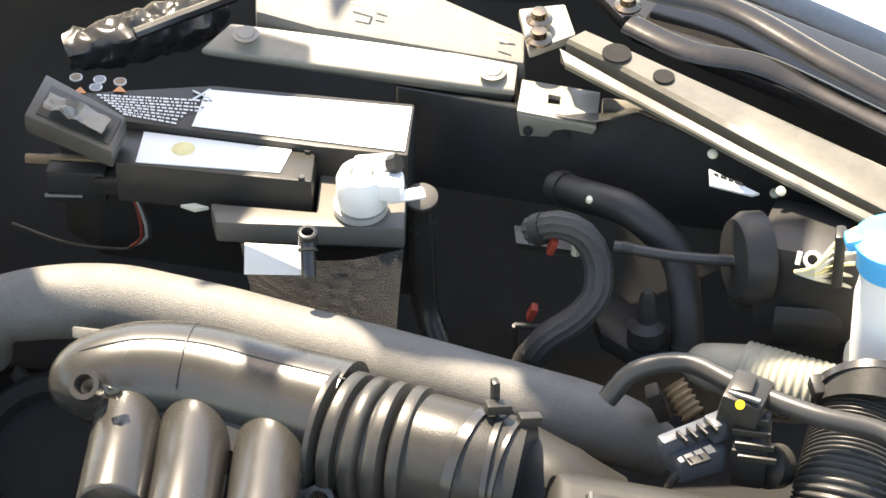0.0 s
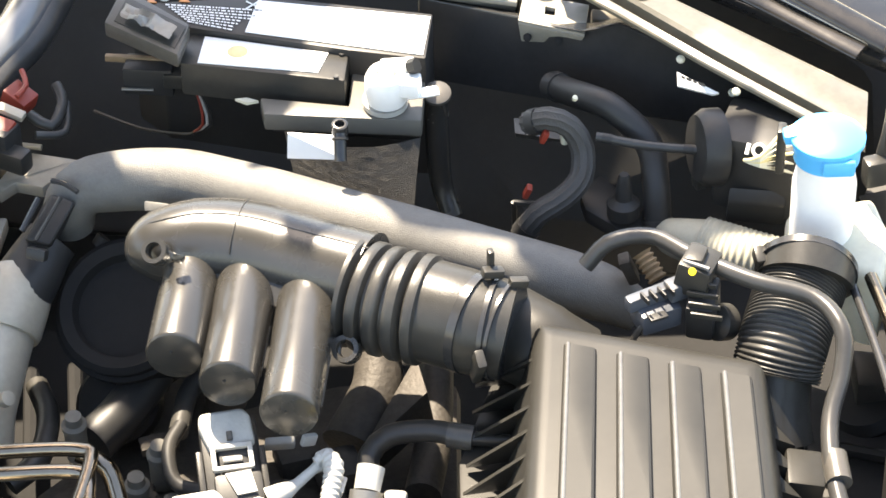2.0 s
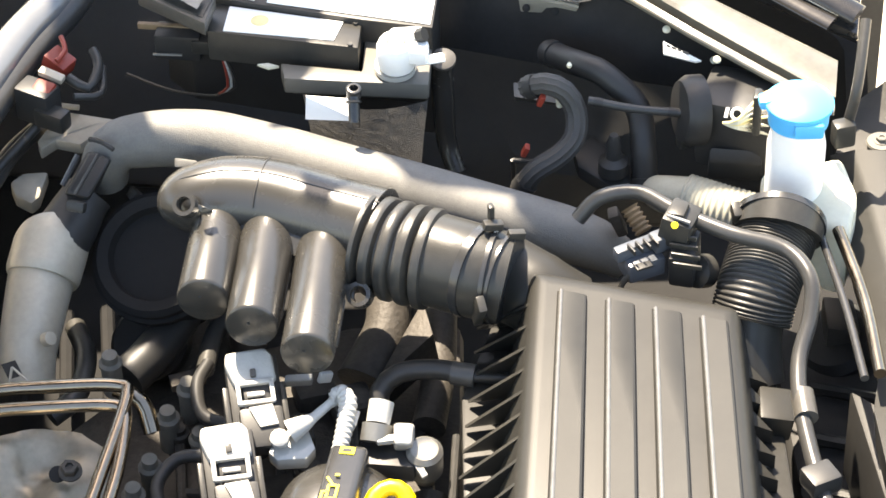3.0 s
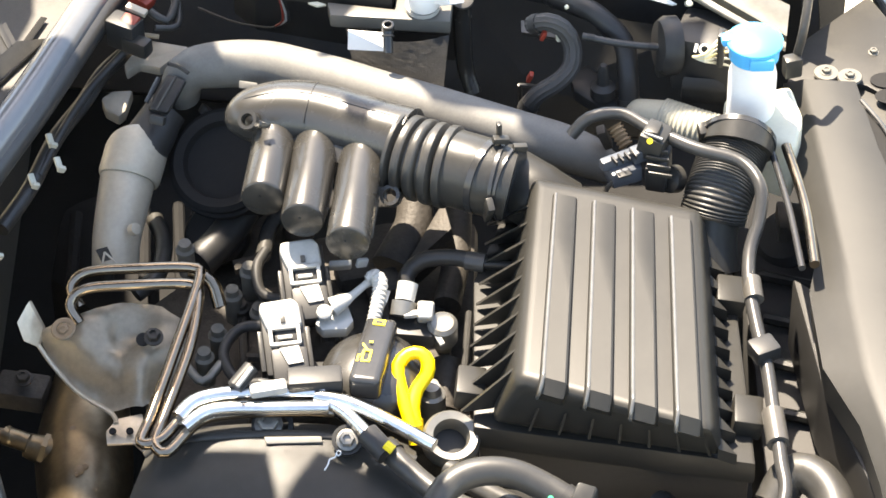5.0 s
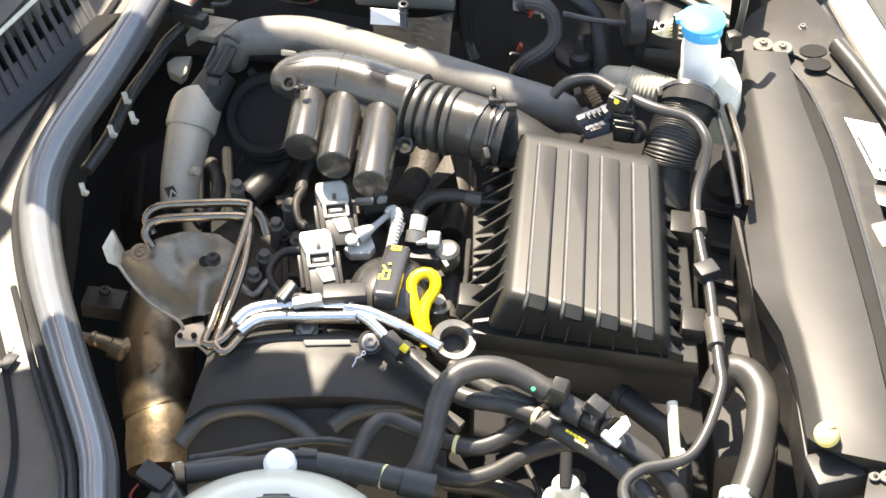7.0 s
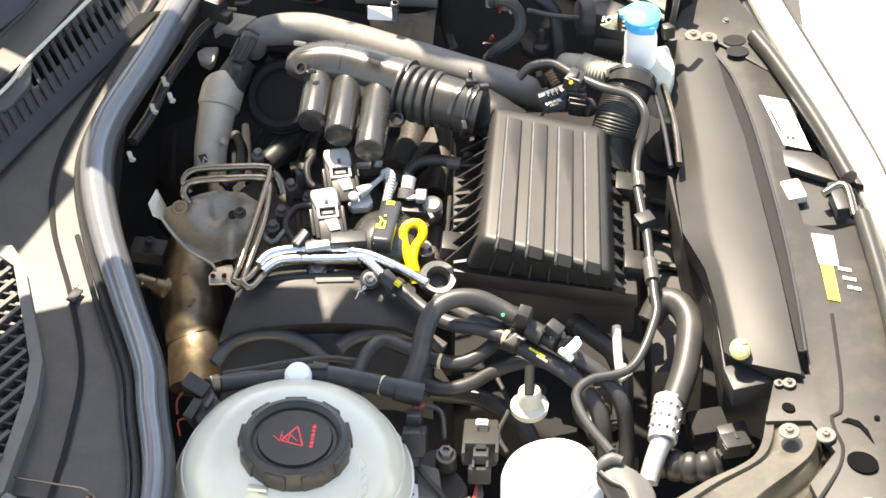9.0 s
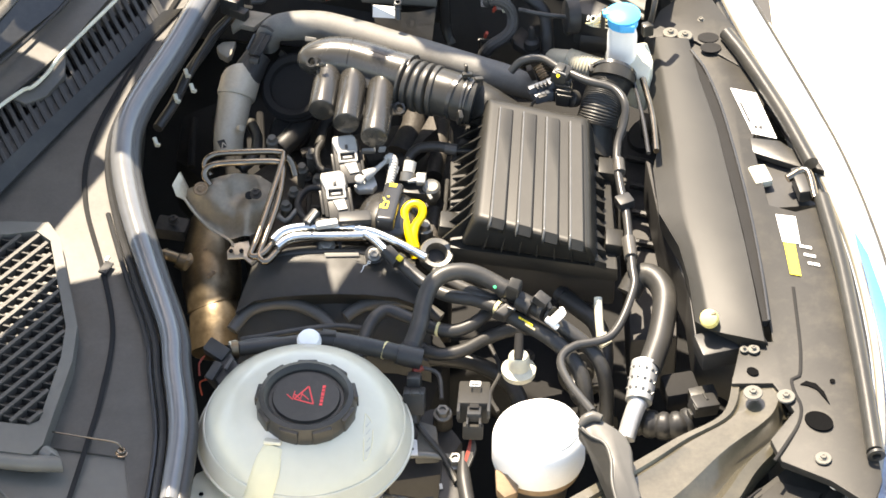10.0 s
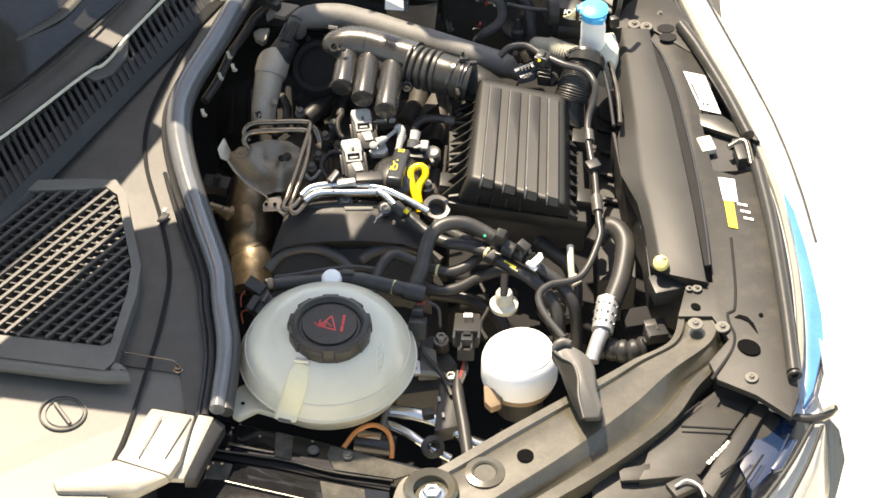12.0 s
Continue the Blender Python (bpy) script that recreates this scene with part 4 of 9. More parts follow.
# ---- far wing: brackets, beam, hoses ----
def far_wing():
    wall = thing("inner_wing", "black painted inner wing panel with pale rivets", "inner wing", (0, 0.7, 0.6), kind="structure")
    part("back_panel", prism([(-0.536, 0.846, 0.840), (0.043, 0.707, 0.860), (0.213, 0.471, 0.840), (0.237, 0.492, 0.620), (-0.124, 0.545, 0.620), (-0.530, 0.589, 0.640)], (0, 0.02, -0.02), 0.002), PLASTIC_DARK, wall)
    part("panel", prism([(-0.122, 0.505, 0.890), (-0.049, 0.455, 0.905), (-0.012, 0.432, 0.910), (0.015, 0.440, 0.910), (0.133, 0.354, 0.900), (0.137, 0.363, 0.865), (0.037, 0.410, 0.850), (-0.124, 0.485, 0.835)], (0, 0.02, -0.01), 0.002), PLASTIC_GLOSS, wall, "gloss black panel")
    for p in ((0.052, 0.393, 0.912), (0.086, 0.358, 0.910), (0.086, 0.377, 0.895)):
        part("rivet", lathe([(0, 0), (0.003, 0), (0.0027, 0.001), (0.0014, 0.0017), (0, 0.0018)], toward(p, (0, -0.6, 0.8)), 18), CREAM, wall)
    part("panel_label", prism([(0.049, 0.383, 0.909), (0.076, 0.369, 0.901), (0.072, 0.369, 0.900), (0.049, 0.376, 0.903)], (0, 0.001, -0.002)), LABEL, wall, "small white sticker")
    text_bars(wall, PLASTIC_DARK, (0.051, 0.376, 0.909), (1, -0.35, -0.25), (0, 0.5, 0.6), (0.003, 0.004, 0.003, 0.005), 0.002)
    # small bracket with a square hole
    b = thing("square_hole_bracket", "sunlit folded steel bracket with square hole", "bracket", (-0.026, 0.482, 0.870))
    o = [Vector((-0.049, 0.480, 0.908)), Vector((-0.005, 0.464, 0.908)), Vector((-0.010, 0.433, 0.906)), Vector((-0.054, 0.451, 0.906))]
    h = [Vector((-0.035, 0.464, 0.908)), Vector((-0.028, 0.461, 0.908)), Vector((-0.029, 0.454, 0.907)), Vector((-0.036, 0.456, 0.907))]
    bm = bmesh.new()
    for i in range(4):
        j = (i + 1) % 4
        prism([o[i], o[j], h[j], h[i]], (0, 0, -0.003), bm=bm)
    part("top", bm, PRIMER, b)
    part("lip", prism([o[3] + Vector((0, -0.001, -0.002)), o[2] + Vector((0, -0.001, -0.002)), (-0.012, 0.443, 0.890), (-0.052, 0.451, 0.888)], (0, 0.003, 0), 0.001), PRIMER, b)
    for p in ((-0.048, 0.446, 0.895), (-0.027, 0.441, 0.895)):
        part("slot", lathe([(0, 0), (0.003, 0), (0.002, 0.0008), (0, 0.0008)], toward(p, (0, -0.8, 0.5)), 12), DEEP, b)
    part("side_plate", prism([(-0.003, 0.472, 0.900), (0.020, 0.465, 0.900), (0.020, 0.461, 0.895), (-0.003, 0.465, 0.895)], (0, 0.004, -0.02), 0.002), PRIMER, b)
    part("mount", lathe([(0, 0), (0.0055, 0), (0.005, 0.002), (0.003, 0.004), (0, 0.004)], toward((0.005, 0.452, 0.888), (0, -0.8, 0.6)), 20), CREAM, b)
    # long bridge bracket over the battery
    g = thing("battery_bridge", "sunlit painted steel bridge with two bolts", "bracket", (-0.141, 0.549, 0.870))
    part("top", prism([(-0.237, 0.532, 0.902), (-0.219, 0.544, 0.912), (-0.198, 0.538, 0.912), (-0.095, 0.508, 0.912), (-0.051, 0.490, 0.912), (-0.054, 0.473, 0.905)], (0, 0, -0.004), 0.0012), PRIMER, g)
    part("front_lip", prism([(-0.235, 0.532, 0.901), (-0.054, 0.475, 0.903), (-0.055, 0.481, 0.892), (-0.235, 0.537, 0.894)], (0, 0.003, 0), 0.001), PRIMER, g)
    for p in ((-0.210, 0.530, 0.912), (-0.066, 0.485, 0.910)):
        part("bolt", lathe([(0, 0), (0.008, 0), (0.008, 0.001), (0.0055, 0.0014), (0.005, 0.0022), (0, 0.0024)], toward(p, (0, -0.1, 1)), 20), ALU, g)
    part("end_plate", prism([(-0.052, 0.498, 0.908), (-0.051, 0.464, 0.895), (-0.052, 0.481, 0.880), (-0.054, 0.496, 0.890)], (0, 0.012, 0), 0.001), PRIMER, g)
    # fuse box lid behind
    f = thing("fuse_box_lid", "grey plastic fuse box lid with moulded marks", "fuse box", (-0.119, 0.595, 0.880))
    part("lid", prism([(-0.204, 0.572, 0.922), (-0.119, 0.574, 0.922), (-0.045, 0.514, 0.918), (-0.047, 0.491, 0.912), (-0.168, 0.530, 0.916), (-0.204, 0.547, 0.918)], (0, 0, -0.03), 0.003), PLASTIC_GRAIN, f)
    for a, b2 in (((-0.147, 0.545, 0.923), (-0.136, 0.540, 0.923)), ((-0.136, 0.540, 0.923), (-0.138, 0.534, 0.923)), ((-0.146, 0.537, 0.923), (-0.138, 0.534, 0.923)), ((-0.133, 0.543, 0.923), (-0.127, 0.540, 0.923)), ((-0.134, 0.537, 0.923), (-0.129, 0.535, 0.923)), ((-0.062, 0.512, 0.921), (-0.053, 0.509, 0.921)), ((-0.063, 0.505, 0.920), (-0.056, 0.501, 0.920))):
        part("moulded_mark", tube([a, b2], 0.0007, 6), CREAM, f)
    for k in range(2):
        part("strip", tube([Vector((-0.278, 0.569, 0.890)) + Vector((0.03 * k, 0.02 * k, 0)), Vector((-0.247, 0.582, 0.895)) + Vector((0.03 * k, 0.02 * k, 0.0))], 0.004, 8), PLASTIC_GLOSS, f)


far_wing()


def crinkled_film():
    t = thing("wrapped_hose", "black hose wrapped in crinkled shiny film", "hose", (-0.255, 0.659, 0.840))
    bm = tube([(-0.324, 0.615, 0.850), (-0.288, 0.618, 0.855), (-0.253, 0.628, 0.860), (-0.230, 0.643, 0.862)], [0.012, 0.016, 0.017, 0.014], 40, step=0.0015)
    for v in bm.verts:
        v.co += noise.noise_vector(v.co * 120) * 0.0035
    part("film", bm, PLASTIC_GLOSS, t, smooth=25)


crinkled_film()


def wing_beam():
    t = thing("wing_beam", "long sunlit painted steel wing beam with holes", "wing beam", (0.074, 0.461, 0.885))
    low = [(-0.026, 0.462, 0.930), (0.014, 0.424, 0.927), (0.069, 0.374, 0.920), (0.116, 0.338, 0.912), (0.165, 0.304, 0.902)]
    lip = [(-0.028, 0.475, 0.932), (-0.004, 0.450, 0.930), (0.070, 0.380, 0.922), (0.122, 0.340, 0.913), (0.166, 0.310, 0.904)]
    step = [(-0.024, 0.479, 0.933), (-0.004, 0.462, 0.931), (0.071, 0.390, 0.923), (0.123, 0.349, 0.914), (0.167, 0.317, 0.905)]
    top = [(-0.011, 0.488, 0.934), (0.011, 0.471, 0.932), (0.077, 0.422, 0.924), (0.147, 0.373, 0.913), (0.173, 0.356, 0.908)]
    bm = bmesh.new()
    rows = []
    for k in range(25):
        u = k / 24 * 4
        i = min(int(u), 3)
        L, P, S, U = (Vector(r[i]).lerp(Vector(r[i + 1]), u - i) for r in (low, lip, step, top))
        z = Vector((0, 0, 1))
        rows.append([bm.verts.new(p) for p in (L - z * 0.0035, L - z * 0.001, L + (P - L) * 0.15, P, P.lerp(S, 0.2) - z * 0.011, P.lerp(S, 0.8) - z * 0.011, S, S.lerp(U, 0.12) + z * 0.002, S.lerp(U, 0.9) + z * 0.002, U, U - z * 0.01)])
    for a, b in zip(rows, rows[1:]):
        for k in range(len(a) - 1):
            bm.faces.new((a[k], a[k + 1], b[k + 1], b[k]))
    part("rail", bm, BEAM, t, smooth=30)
    for p, a in (((0.029, 0.443, 0.932), 0.0062), ((0.004, 0.464, 0.935), 0.0085)):
        part("hole", lathe([(0, -0.001), (a, -0.001), (a, 0.0002), (0, 0.0002)], toward(p, (0.05, -0.1, 1)), 20), DEEP, t)
    for p in ((-0.038, 0.501, 0.935), (-0.039, 0.488, 0.930), (0.014, 0.505, 0.940)):
        part("bolt", lathe([(0, 0), (0.008, 0), (0.008, 0.0015), (0.005, 0.003), (0.0045, 0.007), (0, 0.0075)], toward(p, (0, -0.1, 1)), 18), STEEL_DARK, t)
    part("hinge_plate", prism([(-0.049, 0.521, 0.931), (-0.021, 0.522, 0.933), (-0.017, 0.493, 0.930), (-0.045, 0.484, 0.925)], (0, 0, -0.006), 0.002), PRIMER, t)
    part("outer_lip", prism([(-0.006, 0.540, 0.935), (0.042, 0.553, 0.937), (0.202, 0.450, 0.915), (0.191, 0.384, 0.910), (0.016, 0.492, 0.933)], (0, 0, -0.01), 0.003), PAINT, t)
    part("lip_roll", tube([(0.013, 0.492, 0.937), (0.046, 0.467, 0.933), (0.082, 0.459, 0.929), (0.112, 0.443, 0.923), (0.173, 0.392, 0.915)], 0.008, 14, flat=0.3, up=(0, -0.3, 1)), PAINT, t)
    part("lip_roll", tube([(0.028, 0.516, 0.945), (0.076, 0.495, 0.941), (0.128, 0.445, 0.933), (0.192, 0.395, 0.920)], 0.009, 14, flat=0.4, up=(0, -0.3, 1)), PAINT, t)
    w = thing("front_wing", "glossy pale blue painted front wing panel", "wing panel", (0.204, 0.825, 0.765))
    # unseen extension of the wing, added to keep sun off the bay floor
    part("unseen_shade_top", prism([(-0.75, 0.70, 0.955), (-0.05, 0.66, 0.945), (-0.033, 0.852, 0.895), (-0.05, 1.02, 0.86), (-0.75, 1.02, 0.86)], (0, 0, -0.015), 0.004), PAINT_BLUE, w)
    part("skin", prism([(-0.048, 0.628, 0.935), (0.083, 0.555, 0.935), (0.212, 0.467, 0.915), (0.280, 0.479, 0.865), (0.204, 0.849, 0.815), (-0.033, 0.852, 0.865)], (0, 0, -0.02), 0.004), PAINT_BLUE, w)


wing_beam()


def rear_hoses():
    cable("coolant_hose", "thick dull black rubber hose", [(-0.033, 0.422, 0.872), (-0.020, 0.402, 0.880), (-0.007, 0.383, 0.888), (0.007, 0.371, 0.888), (0.029, 0.356, 0.870), (0.033, 0.335, 0.850), (0.034, 0.322, 0.820)], 0.0094, PLASTIC_DARK, "hose", seg=20)
    single("hose_clip", lathe([(0, 0), (0.002, 0), (0.0016, 0.003), (0, 0.003)], toward((-0.021, 0.351, 0.913), (0, -0.5, 0.8)), 12), CREAM, "small cream plastic hose clip", "clip")
    cable("braided_loom", "grey braided wiring loom with ridges", [(-0.052, 0.362, 0.885), (-0.038, 0.354, 0.895), (-0.024, 0.351, 0.890), (-0.016, 0.347, 0.875), (-0.017, 0.335, 0.860), (-0.029, 0.326, 0.850), (-0.046, 0.322, 0.840), (-0.058, 0.322, 0.820)], 0.0082, BRAID, "wiring loom", seg=22, flute=0.13)
    t = thing("relay_tray", "black plastic relay tray with red plugs", "relay tray", (-0.043, 0.384, 0.860))
    part("tray", prism([(-0.060, 0.365, 0.875), (-0.024, 0.355, 0.875), (-0.023, 0.361, 0.868), (-0.059, 0.369, 0.868)], (0, 0.02, -0.002), 0.001), PLASTIC, t)
    part("tray_post", tube([(-0.028, 0.354, 0.890), (-0.027, 0.356, 0.873)], 0.0028, 8), CREAM, t)
    for p in ((-0.041, 0.349, 0.884), (-0.053, 0.331, 0.852)):
        part("red_plug", block(p, (0.004, 0.006, 0.01), turn(10, 20, 0), 0.001), RED, t)
    part("brace", tube([(-0.062, 0.335, 0.840), (-0.045, 0.332, 0.840)], 0.002, 8), PLASTIC, t)
    part("brace", tube([(-0.062, 0.335, 0.840), (-0.061, 0.340, 0.810)], 0.002, 8), PLASTIC, t)
    b = thing("gearbox_bracket", "dull grey plate with black rubber bush", "bracket", (0.010, 0.382, 0.790))
    part("plate", prism([(-0.017, 0.350, 0.835), (-0.002, 0.370, 0.835), (0.010, 0.357, 0.832), (0.027, 0.338, 0.828), (0.024, 0.324, 0.825), (0.009, 0.320, 0.825), (-0.014, 0.338, 0.830)], (0, 0, -0.012), 0.003), PLASTIC_DARK, b)
    part("bush", lathe([(0, 0), (0.011, 0), (0.011, 0.01), (0.006, 0.014), (0.0045, 0.03), (0.003, 0.034), (0, 0.034)], Matrix.Translation((0.011, 0.329, 0.832)), 22), PLASTIC_DARK, b)
    cable("steel_rod", "thin bright steel rod in the dark corner", [(-0.007, 0.346, 0.885), (0.025, 0.339, 0.882), (0.061, 0.335, 0.880)], 0.0032, TUBE, "rod")
    h = thing("headlamp_housing", "black plastic back of the headlamp with wires", "headlamp", (0.102, 0.386, 0.800))
    part("ring", lathe([(0, 0), (0.026, 0), (0.026, 0.01), (0.022, 0.016), (0, 0.016)], toward((0.074, 0.338, 0.880), (-0.97, -0.2, 0.12)), 32), PLASTIC_DARK, h)
    part("housing", block((0.104, 0.337, 0.870), (0.06, 0.05, 0.06), turn(0, 0, -20), 0.008), PLASTIC_DARK, h)
    part("plate", prism([(0.079, 0.314, 0.865), (0.116, 0.308, 0.865), (0.116, 0.304, 0.855), (0.078, 0.310, 0.855)], (0, 0.005, -0.02), 0.002), PLASTIC_DARK, h)
    part("tab", block((0.066, 0.336, 0.860), (0.018, 0.01, 0.02), turn(0, 0, 20), 0.002), PLASTIC, h)
    part("moulded_digit", tube([(0.089, 0.302, 0.910), (0.087, 0.297, 0.905)], 0.0014, 8), WHITE_PRINT, h)
    part("moulded_digit", lathe([(0.003, -0.0012), (0.005, -0.0012), (0.005, 0.0012), (0.003, 0.0012)], toward((0.095, 0.297, 0.908), (0, -0.7, 0.7)), 16), WHITE_PRINT, h)
    for k in range(6):
        e = Vector((0.106, 0.303, 0.905)) + Vector((0.004, 0.0, 0.012 - 0.006 * k))
        part("wire", tube([(0.085, 0.291, 0.905), Vector((0.094, 0.284, 0.910)) + Vector((0, 0, 0.003 - 0.0015 * k)), e, e + Vector((0.01, 0.004, 0.004 - 0.002 * k))], 0.0012, 8), CREAM if k % 3 else STAIN, h)
    part("socket", block((0.109, 0.296, 0.910), (0.006, 0.012, 0.035), turn(0, 0, -10), 0.002), PLASTIC, h)


rear_hoses()


# ---- washer bottle, white duct, fine bellows ----
def washer():
    c = Vector((0.134, 0.267, 0.915))
    t = thing("washer_bottle", "white washer fluid bottle with blue cap", "washer bottle", (c.x, c.y, 0.78))
    r = 0.0235
    part("neck", lathe([(0, -0.09), (r * 0.86, -0.09), (r * 0.88, -0.01), (r * 0.8, 0.0), (r * 0.8, 0.02), (0, 0.02)], Matrix.Translation(c), 36), WHITE, t)
    cap = part("cap", lathe([(0, 0.01), (r * 0.9, 0.01), (r * 0.92, 0.022), (r * 1.02, 0.024), (r * 1.02, 0.027), (r * 0.75, 0.031), (0, 0.032)], Matrix.Translation(c), 36), BLUE, t, "sky blue snap cap")
    part("pull_tab", block(c + Vector((r * 0.2, -r * 0.95, 0.018)), (r * 0.9, r * 0.25, 0.012), None, 0.003), BLUE, cap)
    part("pull_tab", block(c + Vector((-r * 0.95, r * 0.1, 0.026)), (r * 0.5, r * 0.5, 0.008), turn(0, -10, 0), 0.003), BLUE, cap)
    body = [(0.111, 0.278, 0.872), (0.171, 0.293, 0.872), (0.178, 0.249, 0.872), (0.168, 0.219, 0.860), (0.113, 0.249, 0.860)]
    part("body", prism(body, (0, 0, -0.06), 0.008, 3), CREAM, t, "cream bottle shoulder")


washer()


def white_duct():
    t = thing("white_air_duct", "cream white corrugated air duct", "air duct", (0.078, 0.339, 0.780))
    part("boot", tube([(0.039, 0.322, 0.820), (0.046, 0.307, 0.828), (0.064, 0.298, 0.830)], [0.0104, 0.0137, 0.0163], 30), CREAM_DUCT, t)
    part("corrugation", tube([(0.062, 0.299, 0.830), (0.087, 0.286, 0.830), (0.111, 0.280, 0.825), (0.136, 0.274, 0.815)], 0.0182, 32, ribs=(0.0036, 0.0008, 1.0)), CREAM_DUCT, t)


white_duct()


def fine_bellows():
    t = thing("air_inlet_hose", "black finely corrugated air inlet hose", "corrugated hose", (0.107, 0.191, 0.800))
    part("corrugation", tube([(0.120, 0.229, 0.858), (0.111, 0.208, 0.850), (0.102, 0.184, 0.840), (0.097, 0.172, 0.825)], 0.0289, 40, ribs=(0.0024, 0.0015, 1.5)), RUBBER, t)
    part("collar", tube([(0.123, 0.235, 0.868), (0.119, 0.221, 0.860)], 0.0312, 36), PLASTIC, t)
    part("collar_ring", tube([(0.121, 0.231, 0.864), (0.120, 0.226, 0.863)], 0.0330, 36, step=0.002), PLASTIC_GLOSS, t)
    for p in ((0.090, 0.229, 0.875), (0.109, 0.225, 0.885), (0.128, 0.219, 0.885)):
        part("catch", block(p, (0.007, 0.012, 0.01), turn(20, 0, 10), 0.0015), PLASTIC, t)
    part("cuff", tube([(0.097, 0.172, 0.830), (0.095, 0.159, 0.810), (0.097, 0.144, 0.790)], 0.0230, 32), PLASTIC, t)
    part("side_lobe", lathe([(0, 0), (0.012, 0), (0.012, 0.01), (0.004, 0.014), (0, 0.014)], toward((0.068, 0.202, 0.845), (-0.7, -0.5, 0.4)), 20), PLASTIC, t)


fine_bellows()


def vapour_valve():
    t = thing("purge_valve", "black valve with blue grey plugs and yellow dot", "valve", (0.043, 0.260, 0.800))
    part("body", block((0.048, 0.205, 0.885), (0.022, 0.026, 0.024), turn(0, 10, -25), 0.003), PLASTIC, t)
    part("body_low", block((0.052, 0.199, 0.860), (0.018, 0.03, 0.03), turn(10, 0, -15), 0.003), PLASTIC_DARK, t)
    part("yellow_dot", lathe([(0, 0), (0.0026, 0), (0.0024, 0.0008), (0, 0.001)], toward((0.043, 0.188, 0.899), (-0.2, -0.7, 0.7)), 14), YELLOW_PRINT, t)
    part("plug", block((0.022, 0.195, 0.860), (0.028, 0.02, 0.016), turn(0, 0, 22), 0.003), PLUG_GREY, t)
    part("plug_frame", block((0.018, 0.197, 0.872), (0.034, 0.008, 0.01), turn(0, 0, 28), 0.002), PLUG_GREY, t)
    part("plug_frame", block((0.036, 0.201, 0.875), (0.016, 0.012, 0.012), turn(0, 0, 28), 0.002), PLUG_GREY, t)
    part("clip", block((0.047, 0.205, 0.897), (0.012, 0.016, 0.008), turn(0, 0, -20), 0.002), PLASTIC, t)
    part("spring", tube([(0.017, 0.252, 0.862), (0.027, 0.239, 0.850)], 0.0070, 18, ribs=(0.0038, 0.0018, 1.0)), BRONZE, t)
    part("spring_post", block((0.009, 0.251, 0.850), (0.008, 0.01, 0.024), turn(10, -20, 0), 0.002), ALU_DULL, t)

    for k in range(4):
        part("plug_rib", block(Vector((0.014, 0.187, 0.879)) + Vector((0.0055 * k, 0.0026 * k, 0)), (0.0014, 0.01, 0.004), turn(0, 0, 28), 0.0003), PLASTIC_DARK, t)
        part("body_rib", block(Vector((0.049, 0.193, 0.884)) + Vector((0.001 * k, -0.005 * k, -0.0045 * k)), (0.02, 0.0016, 0.004), turn(10, 0, -15), 0.0004), PLASTIC, t)
    part("plug_slot", block((0.022, 0.181, 0.869), (0.012, 0.006, 0.002), turn(0, 0, 22), 0.0004), PLASTIC_DARK, t)
    part("wire", tube([(0.014, 0.184, 0.860), (0.007, 0.182, 0.850), (0.010, 0.178, 0.835)], 0.0022, 8), RUBBER, t)
    part("clip", tube([(0.039, 0.200, 0.898), (0.054, 0.191, 0.898)], 0.0016, 8), PLUG_GREY, t)


vapour_valve()


